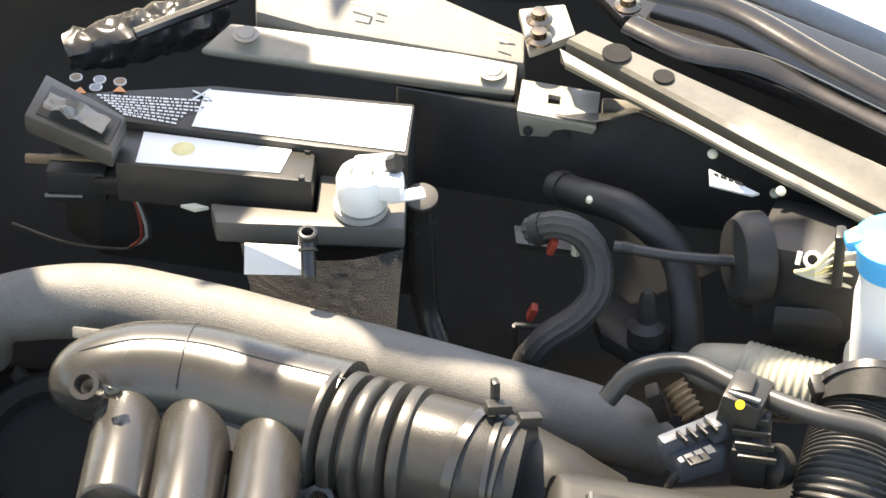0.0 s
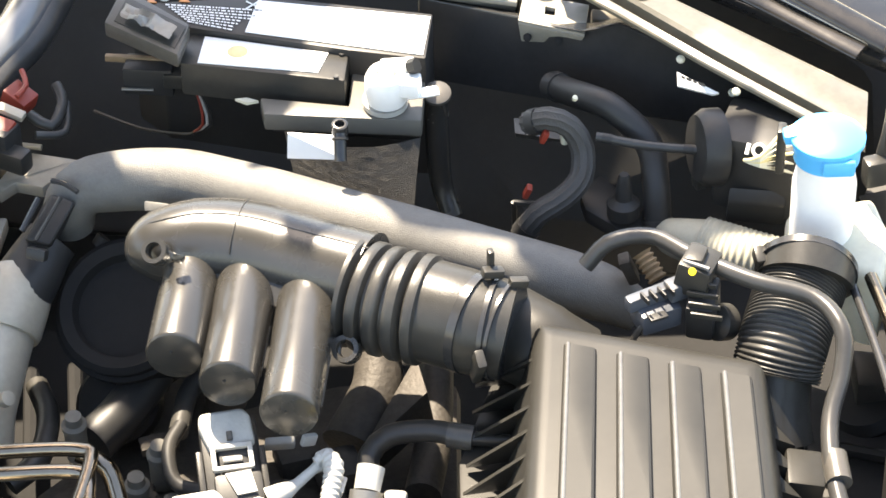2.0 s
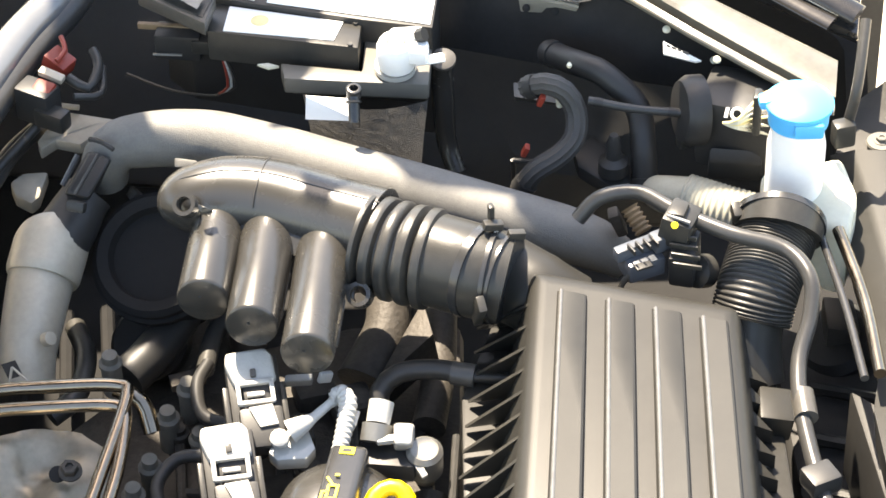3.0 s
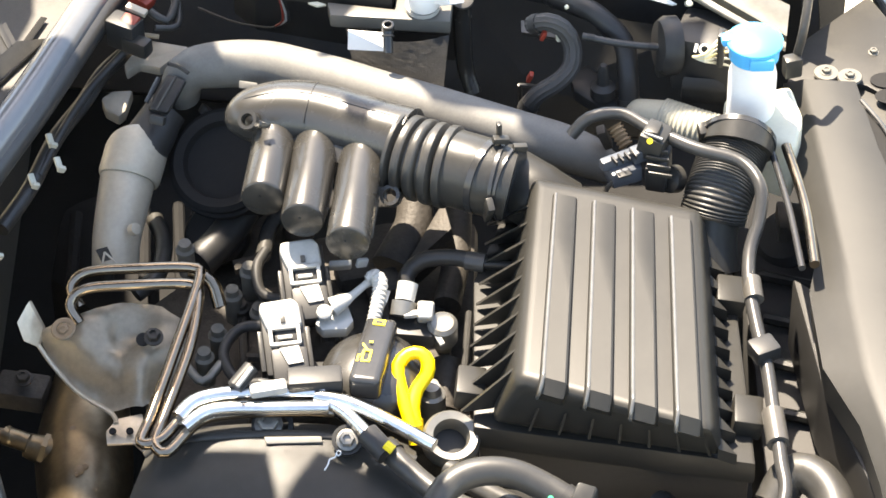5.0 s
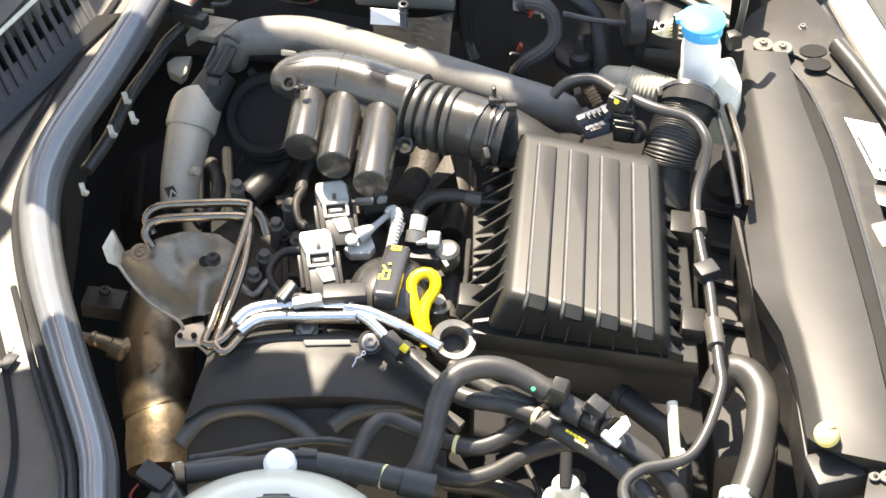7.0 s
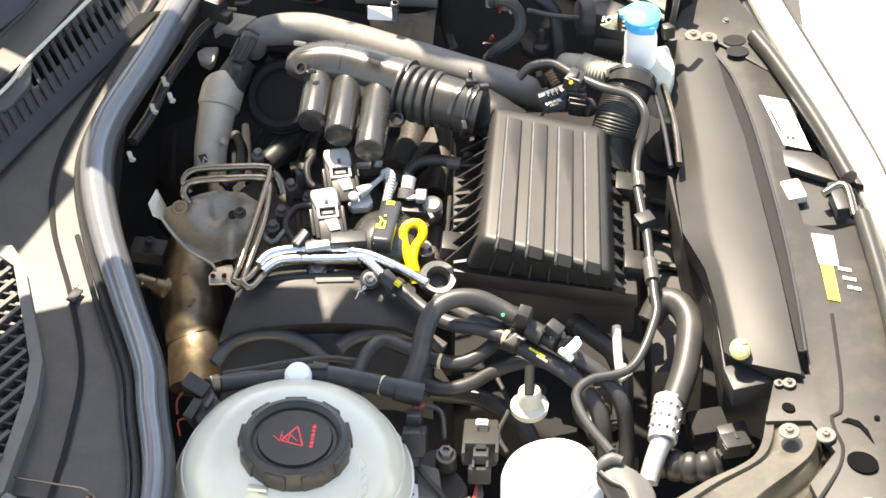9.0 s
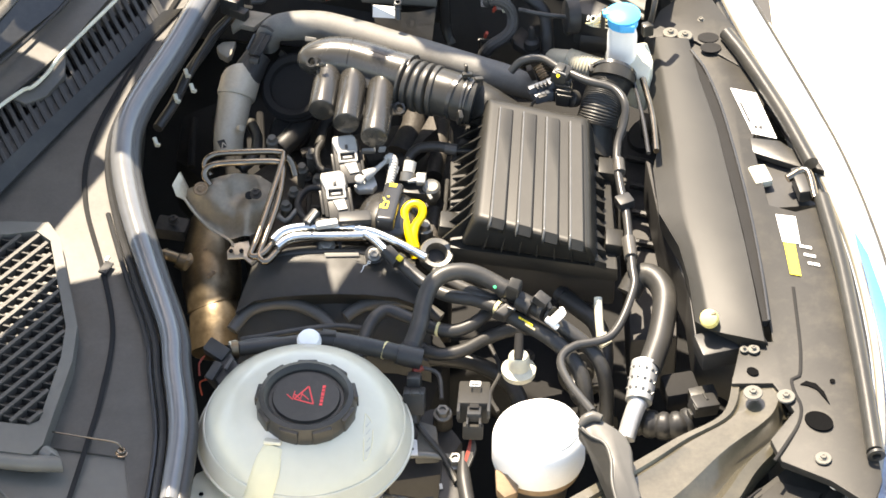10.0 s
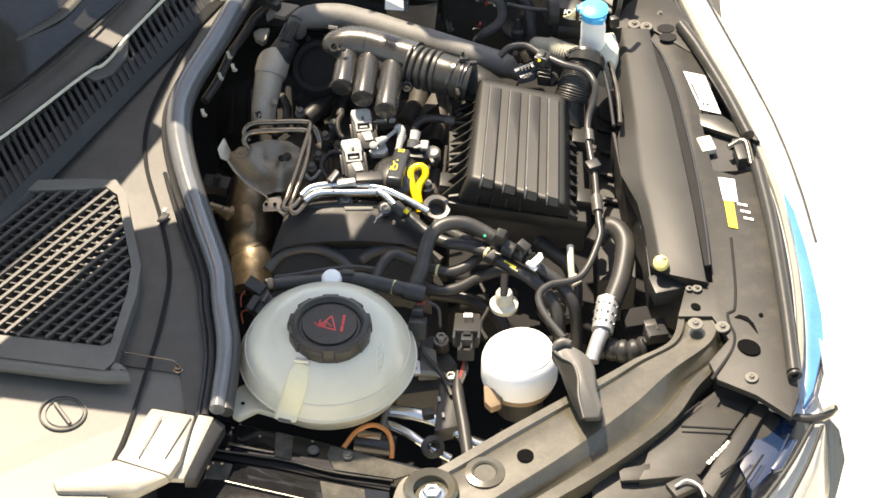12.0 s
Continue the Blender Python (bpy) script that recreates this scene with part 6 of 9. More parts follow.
def heat_shield():
    t = thing("heat_shield", "dented dull steel exhaust heat shield", "heat shield", (-0.427, 0.116, 0.720))
    bm = bmesh.new()
    far = [(-0.466, 0.091, 0.786), (-0.442, 0.091, 0.795), (-0.421, 0.100, 0.800), (-0.399, 0.109, 0.800), (-0.365, 0.106, 0.796), (-0.336, 0.089, 0.785)]
    near = [(-0.465, 0.083, 0.776), (-0.453, 0.068, 0.763), (-0.433, 0.049, 0.753), (-0.406, 0.029, 0.748), (-0.379, 0.026, 0.750), (-0.353, 0.046, 0.758)]
    cols = []
    for k in range(41):
        u = k / 40 * 5
        i = min(int(u), 4)
        a = Vector(far[i]).lerp(Vector(far[i + 1]), u - i)
        b = Vector(near[i]).lerp(Vector(near[i + 1]), u - i)
        col = []
        for v in range(17):
            w = v / 16
            p = a.lerp(b, w)
            round_over = math.sin(math.pi * min(1.0, w * 1.15)) * (0.3 + 0.7 * math.sin(math.pi * k / 40))
            hollow = math.exp(-((w - 0.3) * 4.5) ** 2 - ((u - 3.3) * 1.6) ** 2)
            swell = math.exp(-((w - 0.72) * 3.4) ** 2 - ((u - 3.9) * 1.7) ** 2)
            p.z += 0.013 * round_over - 0.014 * hollow + 0.018 * swell + 0.003 * noise.noise(p * 30) + 0.0012 * noise.noise(p * 95)
            col.append(bm.verts.new(p))
        cols.append(col)
    for a, b in zip(cols, cols[1:]):
        for k in range(16):
            bm.faces.new((a[k], a[k + 1], b[k + 1], b[k]))
    bmesh.ops.solidify(bm, geom=bm.faces[:], thickness=0.0018)
    part("shield", bm, SHIELD, t, smooth=60)
    part("tip", prism([(-0.474, 0.097, 0.812), (-0.484, 0.084, 0.800), (-0.479, 0.076, 0.786), (-0.468, 0.077, 0.778), (-0.464, 0.090, 0.788)], (0.002, 0.003, -0.002), 0.0008), SHIELD, t)
    part("rolled_edge", tube([(-0.468, 0.080, 0.778), (-0.454, 0.066, 0.764), (-0.433, 0.046, 0.754), (-0.405, 0.027, 0.749), (-0.401, 0.016, 0.748)], 0.0022, 8), SHIELD, t)
    part("bolt_recess", lathe([(0.006, 0.001), (0.009, -0.001), (0.0105, 0.001), (0.009, 0.0022), (0.006, 0.0018)], toward((-0.444, 0.073, 0.802), (-0.1, -0.35, 1)), 24), BRONZE, t, "rusty bolt recess")
    part("foot", prism([(-0.401, 0.021, 0.749), (-0.380, 0.026, 0.750), (-0.374, -0.003, 0.742), (-0.370, -0.015, 0.738), (-0.386, 0.000, 0.742), (-0.408, -0.001, 0.742), (-0.409, 0.010, 0.746)], (0, 0, -0.003), 0.001), SHIELD, t)
    for p in ((-0.403, 0.006, 0.750), (-0.389, 0.007, 0.749)):
        part("foot_hole", lathe([(0, -0.001), (0.0032, -0.001), (0.003, 0.0006), (0, 0.0005)], toward(p, (0, -0.2, 1)), 14), DEEP, t)
    part("bolt_hole", lathe([(0, -0.001), (0.006, -0.001), (0.006, 0.0006), (0, 0.0005)], toward((-0.378, 0.065, 0.797), (0, -0.4, 1)), 16), DEEP, t)
    bolt((-0.369, 0.064, 0.800), 0.006, 0.008, (0, -0.3, 1), ALU_DULL, t)
    bolt((-0.444, 0.072, 0.802), 0.0045, 0.003, (-0.1, -0.35, 1), BRONZE, t)


heat_shield()


def exhaust():
    t = thing("catalytic_converter", "heat tinted bronze coloured exhaust converter", "exhaust", (-0.451, 0.041, 0.550))
    part("can", tube([(-0.437, 0.127, 0.686), (-0.436, 0.093, 0.686), (-0.436, 0.064, 0.684), (-0.435, 0.036, 0.680), (-0.433, 0.009, 0.674), (-0.433, -0.010, 0.668), (-0.431, -0.018, 0.664), (-0.427, -0.033, 0.658), (-0.425, -0.052, 0.648), (-0.424, -0.076, 0.636)], [0.0312, 0.0360, 0.0402, 0.0418, 0.0402, 0.0354, 0.0342, 0.0360, 0.0378, 0.0360], 44), BRASS, t)
    part("weld_bead", tube([(-0.433, -0.013, 0.668), (-0.432, -0.015, 0.666)], 0.0365, 40, step=0.002), BRASS, t)
    part("port", tube([(-0.481, 0.035, 0.705), (-0.469, 0.032, 0.702), (-0.458, 0.031, 0.700)], [0.0105, 0.0125, 0.015], 24), BRASS, t)
    part("port_flange", tube([(-0.468, 0.032, 0.703), (-0.464, 0.031, 0.702)], 0.0145, 6, step=0.003), BRASS, t)
    s = part("lambda_sensor", tube([(-0.532, 0.047, 0.716), (-0.507, 0.040, 0.715), (-0.499, 0.038, 0.714)], [0.0045, 0.0048, 0.006], 16), BRONZE, t, "heat browned oxygen sensor")
    part("sensor_body", tube([(-0.499, 0.038, 0.714), (-0.478, 0.031, 0.711)], 0.0082, 18), BRASS, s)
    part("sensor_ring", tube([(-0.495, 0.036, 0.714), (-0.493, 0.036, 0.714)], 0.0092, 18, step=0.002), BRASS, s)
    for p, r in (((-0.441, 0.037, 0.722), 0.0032), ((-0.433, -0.004, 0.715), 0.0042), ((-0.428, -0.000, 0.715), 0.003), ((-0.435, -0.008, 0.714), 0.002)):
        part("rust_pit", lathe([(0, 0), (r, 0), (r * 0.7, 0.0008), (0, 0.0008)], toward(p, (0, -0.7, 0.7)), 12), BRONZE, t)
    m = thing("engine_mount_bracket", "dull dark metal bracket with bolt", "bracket", (-0.499, 0.147, 0.660))
    part("arm", block((-0.491, 0.103, 0.700), (0.045, 0.03, 0.02), turn(0, 0, -12), 0.004), ALU_DULL, m)
    bolt((-0.488, 0.098, 0.720), 0.006, 0.007, (0, -0.2, 1), ALU_DULL, m)


exhaust()


def steel_tubes():
    t = thing("fuel_pipes", "pair of bent bright steel fuel pipes", "metal tube", (-0.335, 0.054, 0.780))
    for k in range(2):
        o = Vector((0.0, -0.017 * k, -0.003 * k))
        s = Vector((0.011 * k, 0.0, 0))
        a = [(-0.432, 0.102, 0.800), (-0.440, 0.114, 0.810), (-0.427, 0.122, 0.820), (-0.387, 0.121, 0.825), (-0.340, 0.121, 0.825), (-0.332, 0.108, 0.825)]
        b = [(-0.347, 0.037, 0.818), (-0.364, -0.032, 0.808), (-0.371, -0.060, 0.805), (-0.355, -0.057, 0.805), (-0.332, -0.027, 0.808), (-0.304, -0.020, 0.810), (-0.249, -0.020, 0.812), (-0.223, -0.022, 0.812)]
        pts = [Vector(p) + o for p in a] + [Vector(p) + s for p in b[:3]] + [Vector(p) + o * 0.75 + s * 0.5 for p in b[3:]]
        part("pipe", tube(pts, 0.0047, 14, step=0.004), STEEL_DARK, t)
    # brighter steel over these stretches puts the sunlight into their colour
    part("sun_brightened_pipe", tube([(-0.342, -0.040, 0.812), (-0.330, -0.026, 0.815), (-0.309, -0.020, 0.817), (-0.268, -0.019, 0.818), (-0.225, -0.020, 0.818)], 0.0062, 14), STEEL, t)
    part("sun_brightened_pipe", tube([(-0.337, -0.050, 0.810), (-0.322, -0.036, 0.812), (-0.303, -0.033, 0.814), (-0.268, -0.034, 0.815), (-0.222, -0.034, 0.815)], 0.0058, 14), STEEL, t)
    part("pipe_down", tube([(-0.342, 0.132, 0.812), (-0.324, 0.125, 0.805), (-0.317, 0.110, 0.790)], 0.006, 12), STEEL_DARK, t)
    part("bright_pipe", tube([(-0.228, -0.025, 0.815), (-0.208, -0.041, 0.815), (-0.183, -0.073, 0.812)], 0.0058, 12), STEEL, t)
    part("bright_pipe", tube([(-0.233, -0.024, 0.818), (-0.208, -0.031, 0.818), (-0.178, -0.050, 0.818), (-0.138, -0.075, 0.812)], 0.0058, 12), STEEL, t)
    part("fitting", tube([(-0.191, -0.066, 0.818), (-0.175, -0.084, 0.812)], 0.0095, 14), PLASTIC_DARK, t)
    part("clip_ring", tube([(-0.176, -0.086, 0.826), (-0.170, -0.090, 0.823)], 0.004, 8), YELLOW_PRINT, t)


steel_tubes()


def coil(p, tilt):
    """p: the middle of the pale cap."""
    p = Vector(p)
    t = thing("ignition_coil", "black ignition coil with pale grey top", "ignition coil", (p.x, p.y, p.z - 0.045), "ignition coils")
    m = turn(22, 0, tilt)

    def at(x, y, z):
        return p + m.to_3x3() @ Vector((x, y, z))

    part("body", block(at(0.002, -0.018, -0.014), (0.036, 0.062, 0.02), m, 0.003), PLASTIC_DARK, t)
    part("stalk", tube([at(0.0, -0.012, -0.02), p + Vector((0, 0.0, -0.075))], 0.011, 16), PLASTIC_DARK, t)
    part("socket", block(at(0.004, -0.044, -0.004), (0.03, 0.03, 0.016), m, 0.003), PLASTIC_DARK, t)
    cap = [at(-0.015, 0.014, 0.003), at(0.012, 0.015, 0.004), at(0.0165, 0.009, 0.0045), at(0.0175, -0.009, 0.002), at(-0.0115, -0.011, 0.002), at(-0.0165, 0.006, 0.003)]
    part("pale_top", prism(cap, m.to_3x3() @ Vector((0, 0, -0.011)), 0.0032, 3), PALE_PLASTIC, t, "pale grey cap")
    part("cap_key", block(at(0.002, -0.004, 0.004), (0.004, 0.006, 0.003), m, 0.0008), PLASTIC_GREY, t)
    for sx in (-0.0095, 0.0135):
        part("latch_bar", block(at(sx, -0.018, 0.003), (0.0032, 0.017, 0.004), m, 0.0006), PALE_PLASTIC, t)
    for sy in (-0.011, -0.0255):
        part("latch_bar", block(at(0.002, sy, 0.003), (0.024, 0.003, 0.004), m, 0.0006), PALE_PLASTIC, t)
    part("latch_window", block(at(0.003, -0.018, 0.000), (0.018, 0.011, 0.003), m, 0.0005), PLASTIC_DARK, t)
    part("latch_tongue", block(at(0.002, -0.02, 0.0042), (0.012, 0.003, 0.003), m, 0.0006), PALE_PLASTIC, t)
    part("pale_label", prism([at(-0.004, -0.030, 0.006), at(0.012, -0.029, 0.006), at(0.0145, -0.044, 0.006), at(0.002, -0.045, 0.006)], m.to_3x3() @ Vector((0, 0, -0.002))), PALE_PLASTIC, t)
    for sx in (-0.018, 0.021):
        part("side_rib", block(at(sx, -0.028, -0.008), (0.004, 0.036, 0.014), m, 0.001), PLASTIC, t)
    return t


coil((-0.249, 0.127, 0.830), 8)
coil((-0.264, 0.063, 0.822), 8)


def injector_parts():
    t = thing("injector_rail", "dusty aluminium injector fittings and pale brackets", "injector fittings", (-0.209, 0.159, 0.720))
    part("pale_bracket", prism([(-0.236, 0.070, 0.808), (-0.231, 0.088, 0.811), (-0.210, 0.092, 0.811), (-0.204, 0.073, 0.808), (-0.210, 0.065, 0.806), (-0.230, 0.064, 0.806)], (0, 0.002, -0.012), 0.002), LENS, t, "pale grey bracket")
    part("pale_bracket", prism([(-0.226, 0.148, 0.806), (-0.207, 0.149, 0.806), (-0.208, 0.146, 0.802), (-0.227, 0.145, 0.802)], (0, 0.003, -0.008), 0.001), PALE_PLASTIC, t)
    part("bracket_bolt", lathe([(0, 0), (0.007, 0), (0.0065, 0.003), (0.004, 0.005), (0, 0.005)], toward((-0.228, 0.074, 0.816), (0, -0.4, 0.9)), 12), PALE_PLASTIC, t)
    part("loom_arm", tube([(-0.221, 0.079, 0.818), (-0.213, 0.082, 0.821), (-0.205, 0.088, 0.822), (-0.195, 0.098, 0.824), (-0.187, 0.103, 0.826)], [0.0085, 0.0065, 0.0035, 0.0032, 0.005], 14), PALE_PLASTIC, t)
    part("loom_end", tube([(-0.193, 0.100, 0.828), (-0.187, 0.103, 0.830), (-0.182, 0.095, 0.829), (-0.184, 0.080, 0.822), (-0.188, 0.062, 0.814)], [0.004, 0.006, 0.0068, 0.0062, 0.006], 16, ribs=(0.004, 0.0008, 1.0)), PALE_PLASTIC, t, "pale corrugated loom end")
    part("fin", block((-0.198, 0.134, 0.816), (0.01, 0.004, 0.008), turn(0, 20, 30), 0.001), PALE_PLASTIC, t)
    part("fin", block((-0.179, 0.087, 0.816), (0.004, 0.014, 0.014), turn(0, 20, -12), 0.001), PALE_PLASTIC, t)
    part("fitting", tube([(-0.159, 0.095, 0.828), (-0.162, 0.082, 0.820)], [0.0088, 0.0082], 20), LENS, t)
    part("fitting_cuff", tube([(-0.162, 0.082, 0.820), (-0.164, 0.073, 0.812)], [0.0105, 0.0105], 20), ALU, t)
    part("fitting", frustum([(-0.152, 0.073, 0.801), (-0.138, 0.073, 0.801), (-0.137, 0.091, 0.811), (-0.152, 0.093, 0.811)], [(-0.151, 0.060, 0.822), (-0.139, 0.059, 0.822), (-0.138, 0.072, 0.828), (-0.151, 0.073, 0.828)], 0.003), PALE_PLASTIC, t)
    part("wing_tab", block((-0.155, 0.069, 0.818), (0.016, 0.006, 0.004), turn(0, 0, 8), 0.001), PALE_PLASTIC, t)
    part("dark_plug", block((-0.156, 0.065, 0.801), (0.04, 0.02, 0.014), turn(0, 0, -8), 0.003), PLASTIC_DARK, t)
    part("white_tongue", prism([(-0.135, 0.057, 0.811), (-0.129, 0.047, 0.806), (-0.133, 0.046, 0.804), (-0.138, 0.054, 0.808)], (0, 0.002, -0.004), 0.0006), PALE_PLASTIC, t)
    part("sensor", lathe([(0, -0.02), (0.0125, -0.02), (0.0125, 0.0), (0.0095, 0.003), (0.006, 0.001), (0, 0.001)], toward((-0.131, 0.064, 0.811), (0, -0.2, 1)), 22), ALU, t)
    part("post", tube([(-0.128, 0.066, 0.765), (-0.131, 0.022, 0.750)], 0.013, 16), ALU_DULL, t)
    c = thing("coil_loom", "black taped wiring loops round the coils", "wiring loom", (-0.304, 0.139, 0.740))
    part("loop", tube([(-0.262, 0.127, 0.780), (-0.284, 0.141, 0.775), (-0.290, 0.172, 0.775), (-0.283, 0.195, 0.775)], 0.0048, 12), PLASTIC_DARK, c)
    part("loop", tube([(-0.266, 0.026, 0.785), (-0.298, 0.036, 0.775), (-0.314, 0.075, 0.770), (-0.301, 0.099, 0.775), (-0.279, 0.097, 0.780)], 0.0048, 12), PLASTIC_DARK, c)
    part("plug", tube([(-0.297, -0.021, 0.826), (-0.284, -0.005, 0.832)], 0.0068, 14), PLASTIC_DARK, c)
    part("plug_slot", tube([(-0.294, -0.028, 0.834), (-0.283, -0.012, 0.839)], 0.002, 8), PALE_PLASTIC, c, "pale plug edge")
    part("plug", block((-0.270, -0.023, 0.826), (0.03, 0.012, 0.008), turn(0, 0, 12), 0.003), PALE_PLASTIC, c, "pale plug")
    part("plug", block((-0.233, -0.013, 0.824), (0.044, 0.02, 0.016), turn(0, 0, 4), 0.003), PLASTIC_DARK, c)
    part("plug_tail", tube([(-0.278, -0.014, 0.824), (-0.258, -0.018, 0.824), (-0.243, -0.014, 0.824)], 0.004, 10), PLASTIC_DARK, c)
    part("plug", block((-0.240, 0.043, 0.775), (0.03, 0.018, 0.014), turn(0, 0, 4), 0.003), PLASTIC_DARK, c)
    h = thing("breather_hose", "black breather hose with grey sleeve", "hose", (-0.139, 0.199, 0.740))
    part("hose", tube([(-0.162, 0.134, 0.780), (-0.161, 0.146, 0.790), (-0.148, 0.153, 0.800), (-0.122, 0.151, 0.805), (-0.101, 0.144, 0.805)], 0.0072, 16), RUBBER, h)
    part("sleeve", tube([(-0.111, 0.146, 0.806), (-0.095, 0.142, 0.806)], 0.0082, 16), PLASTIC_GREY, h)
    part("spigot", tube([(-0.096, 0.142, 0.806), (-0.072, 0.140, 0.805)], 0.0046, 14), PLASTIC, h)


injector_parts()


def oil_cap():
    c = Vector((-0.188, 0.019, 0.805))
    t = thing("oil_filler_cap", "dark grey oil cap with yellow oil can mark", "oil cap", (c.x, c.y, c.z - 0.03))
    m = toward(c, (0, -0.08, 1))
    part("dome", lathe([(0, -0.03), (0.04, -0.03), (0.043, -0.008), (0.04, 0.0), (0.028, 0.009), (0, 0.012)], m, 44), RESONATOR, t)
    bar = part("handle", block(c + Vector((0.001, -0.002, 0.014)), (0.026, 0.08, 0.022), turn(-4, 0, -10), 0.006, segs=4), PLASTIC_GLOSS, t)
    q = c + Vector((-0.001, -0.012, 0.0262))
    rz = turn(-4, 0, 80)
    for dx, dy, w, h, a in ((0, 0, 0.012, 0.0018, 0), (0, 0.006, 0.012, 0.0018, 0), (-0.006, 0.003, 0.0018, 0.0075, 0), (0.006, 0.003, 0.0018, 0.0075, 0), (0.01, 0.006, 0.0085, 0.0018, 35), (-0.003, 0.0095, 0.0075, 0.0018, 0), (0, 0.0075, 0.0018, 0.004, 0), (0.016, 0.002, 0.002, 0.003, 0)):
        part("oil_can_mark", block(q + rz.to_3x3() @ Vector((dx, dy, 0.0004)), (w, h, 0.0008), turn(-4, 0, 80 + a), 0), YELLOW_PRINT, bar, smooth=0)
    part("small_mark", block(c + Vector((0.006, 0.03, 0.0232)), (0.01, 0.007, 0.0008), turn(-4, 0, -10), 0), YELLOW_PRINT, bar, smooth=0)
    part("small_mark", block(c + Vector((0.006, 0.03, 0.0236)), (0.006, 0.003, 0.0008), turn(-4, 0, -10), 0), PLASTIC_DARK, bar, smooth=0)
    d = thing("oil_dipstick", "yellow plastic loop handle of the oil dipstick", "dipstick", (-0.157, 0.002, 0.760))
    loop = [(-0.156, -0.032, 0.788), (-0.161, -0.017, 0.798), (-0.166, -0.001, 0.807), (-0.167, 0.013, 0.814), (-0.159, 0.021, 0.819), (-0.149, 0.021, 0.820), (-0.143, 0.015, 0.816), (-0.144, 0.006, 0.810), (-0.152, -0.003, 0.803), (-0.156, -0.017, 0.796), (-0.153, -0.030, 0.787)]
    part("loop", tube(loop, [0.006, 0.0062, 0.006, 0.006, 0.0056, 0.0056, 0.006, 0.006, 0.006, 0.0065, 0.006], 14, flat=0.8), YELLOW, d)
    part("stem", tube([(-0.154, -0.024, 0.790), (-0.153, -0.038, 0.775)], [0.007, 0.006], 14), YELLOW, d)
    p = thing("lifting_eye", "bright cast aluminium ring beside the oil cap", "lifting eye", (-0.126, -0.014, 0.750))
    part("ring", lathe([(0.013, -0.012), (0.02, -0.014), (0.0235, -0.006), (0.0235, 0.004), (0.021, 0.008), (0.015, 0.007), (0.013, 0.002)], toward((-0.125, -0.042, 0.785), (0.1, -0.35, 0.9)), 32), ALU, p)
    part("hub", lathe([(0, -0.03), (0.013, -0.03), (0.013, -0.01), (0, -0.01)], toward((-0.125, -0.042, 0.785), (0.1, -0.35, 0.9)), 24), PLASTIC_DARK, p)
    s = single("small_bolt_post", lathe([(0, -0.03), (0.011, -0.03), (0.011, 0.0), (0.008, 0.002), (0.0065, 0.009), (0, 0.01)], Matrix.Translation((-0.140, 0.009, 0.785)), 18), ALU, "aluminium post with hexagon bolt", "bolt")


oil_cap()


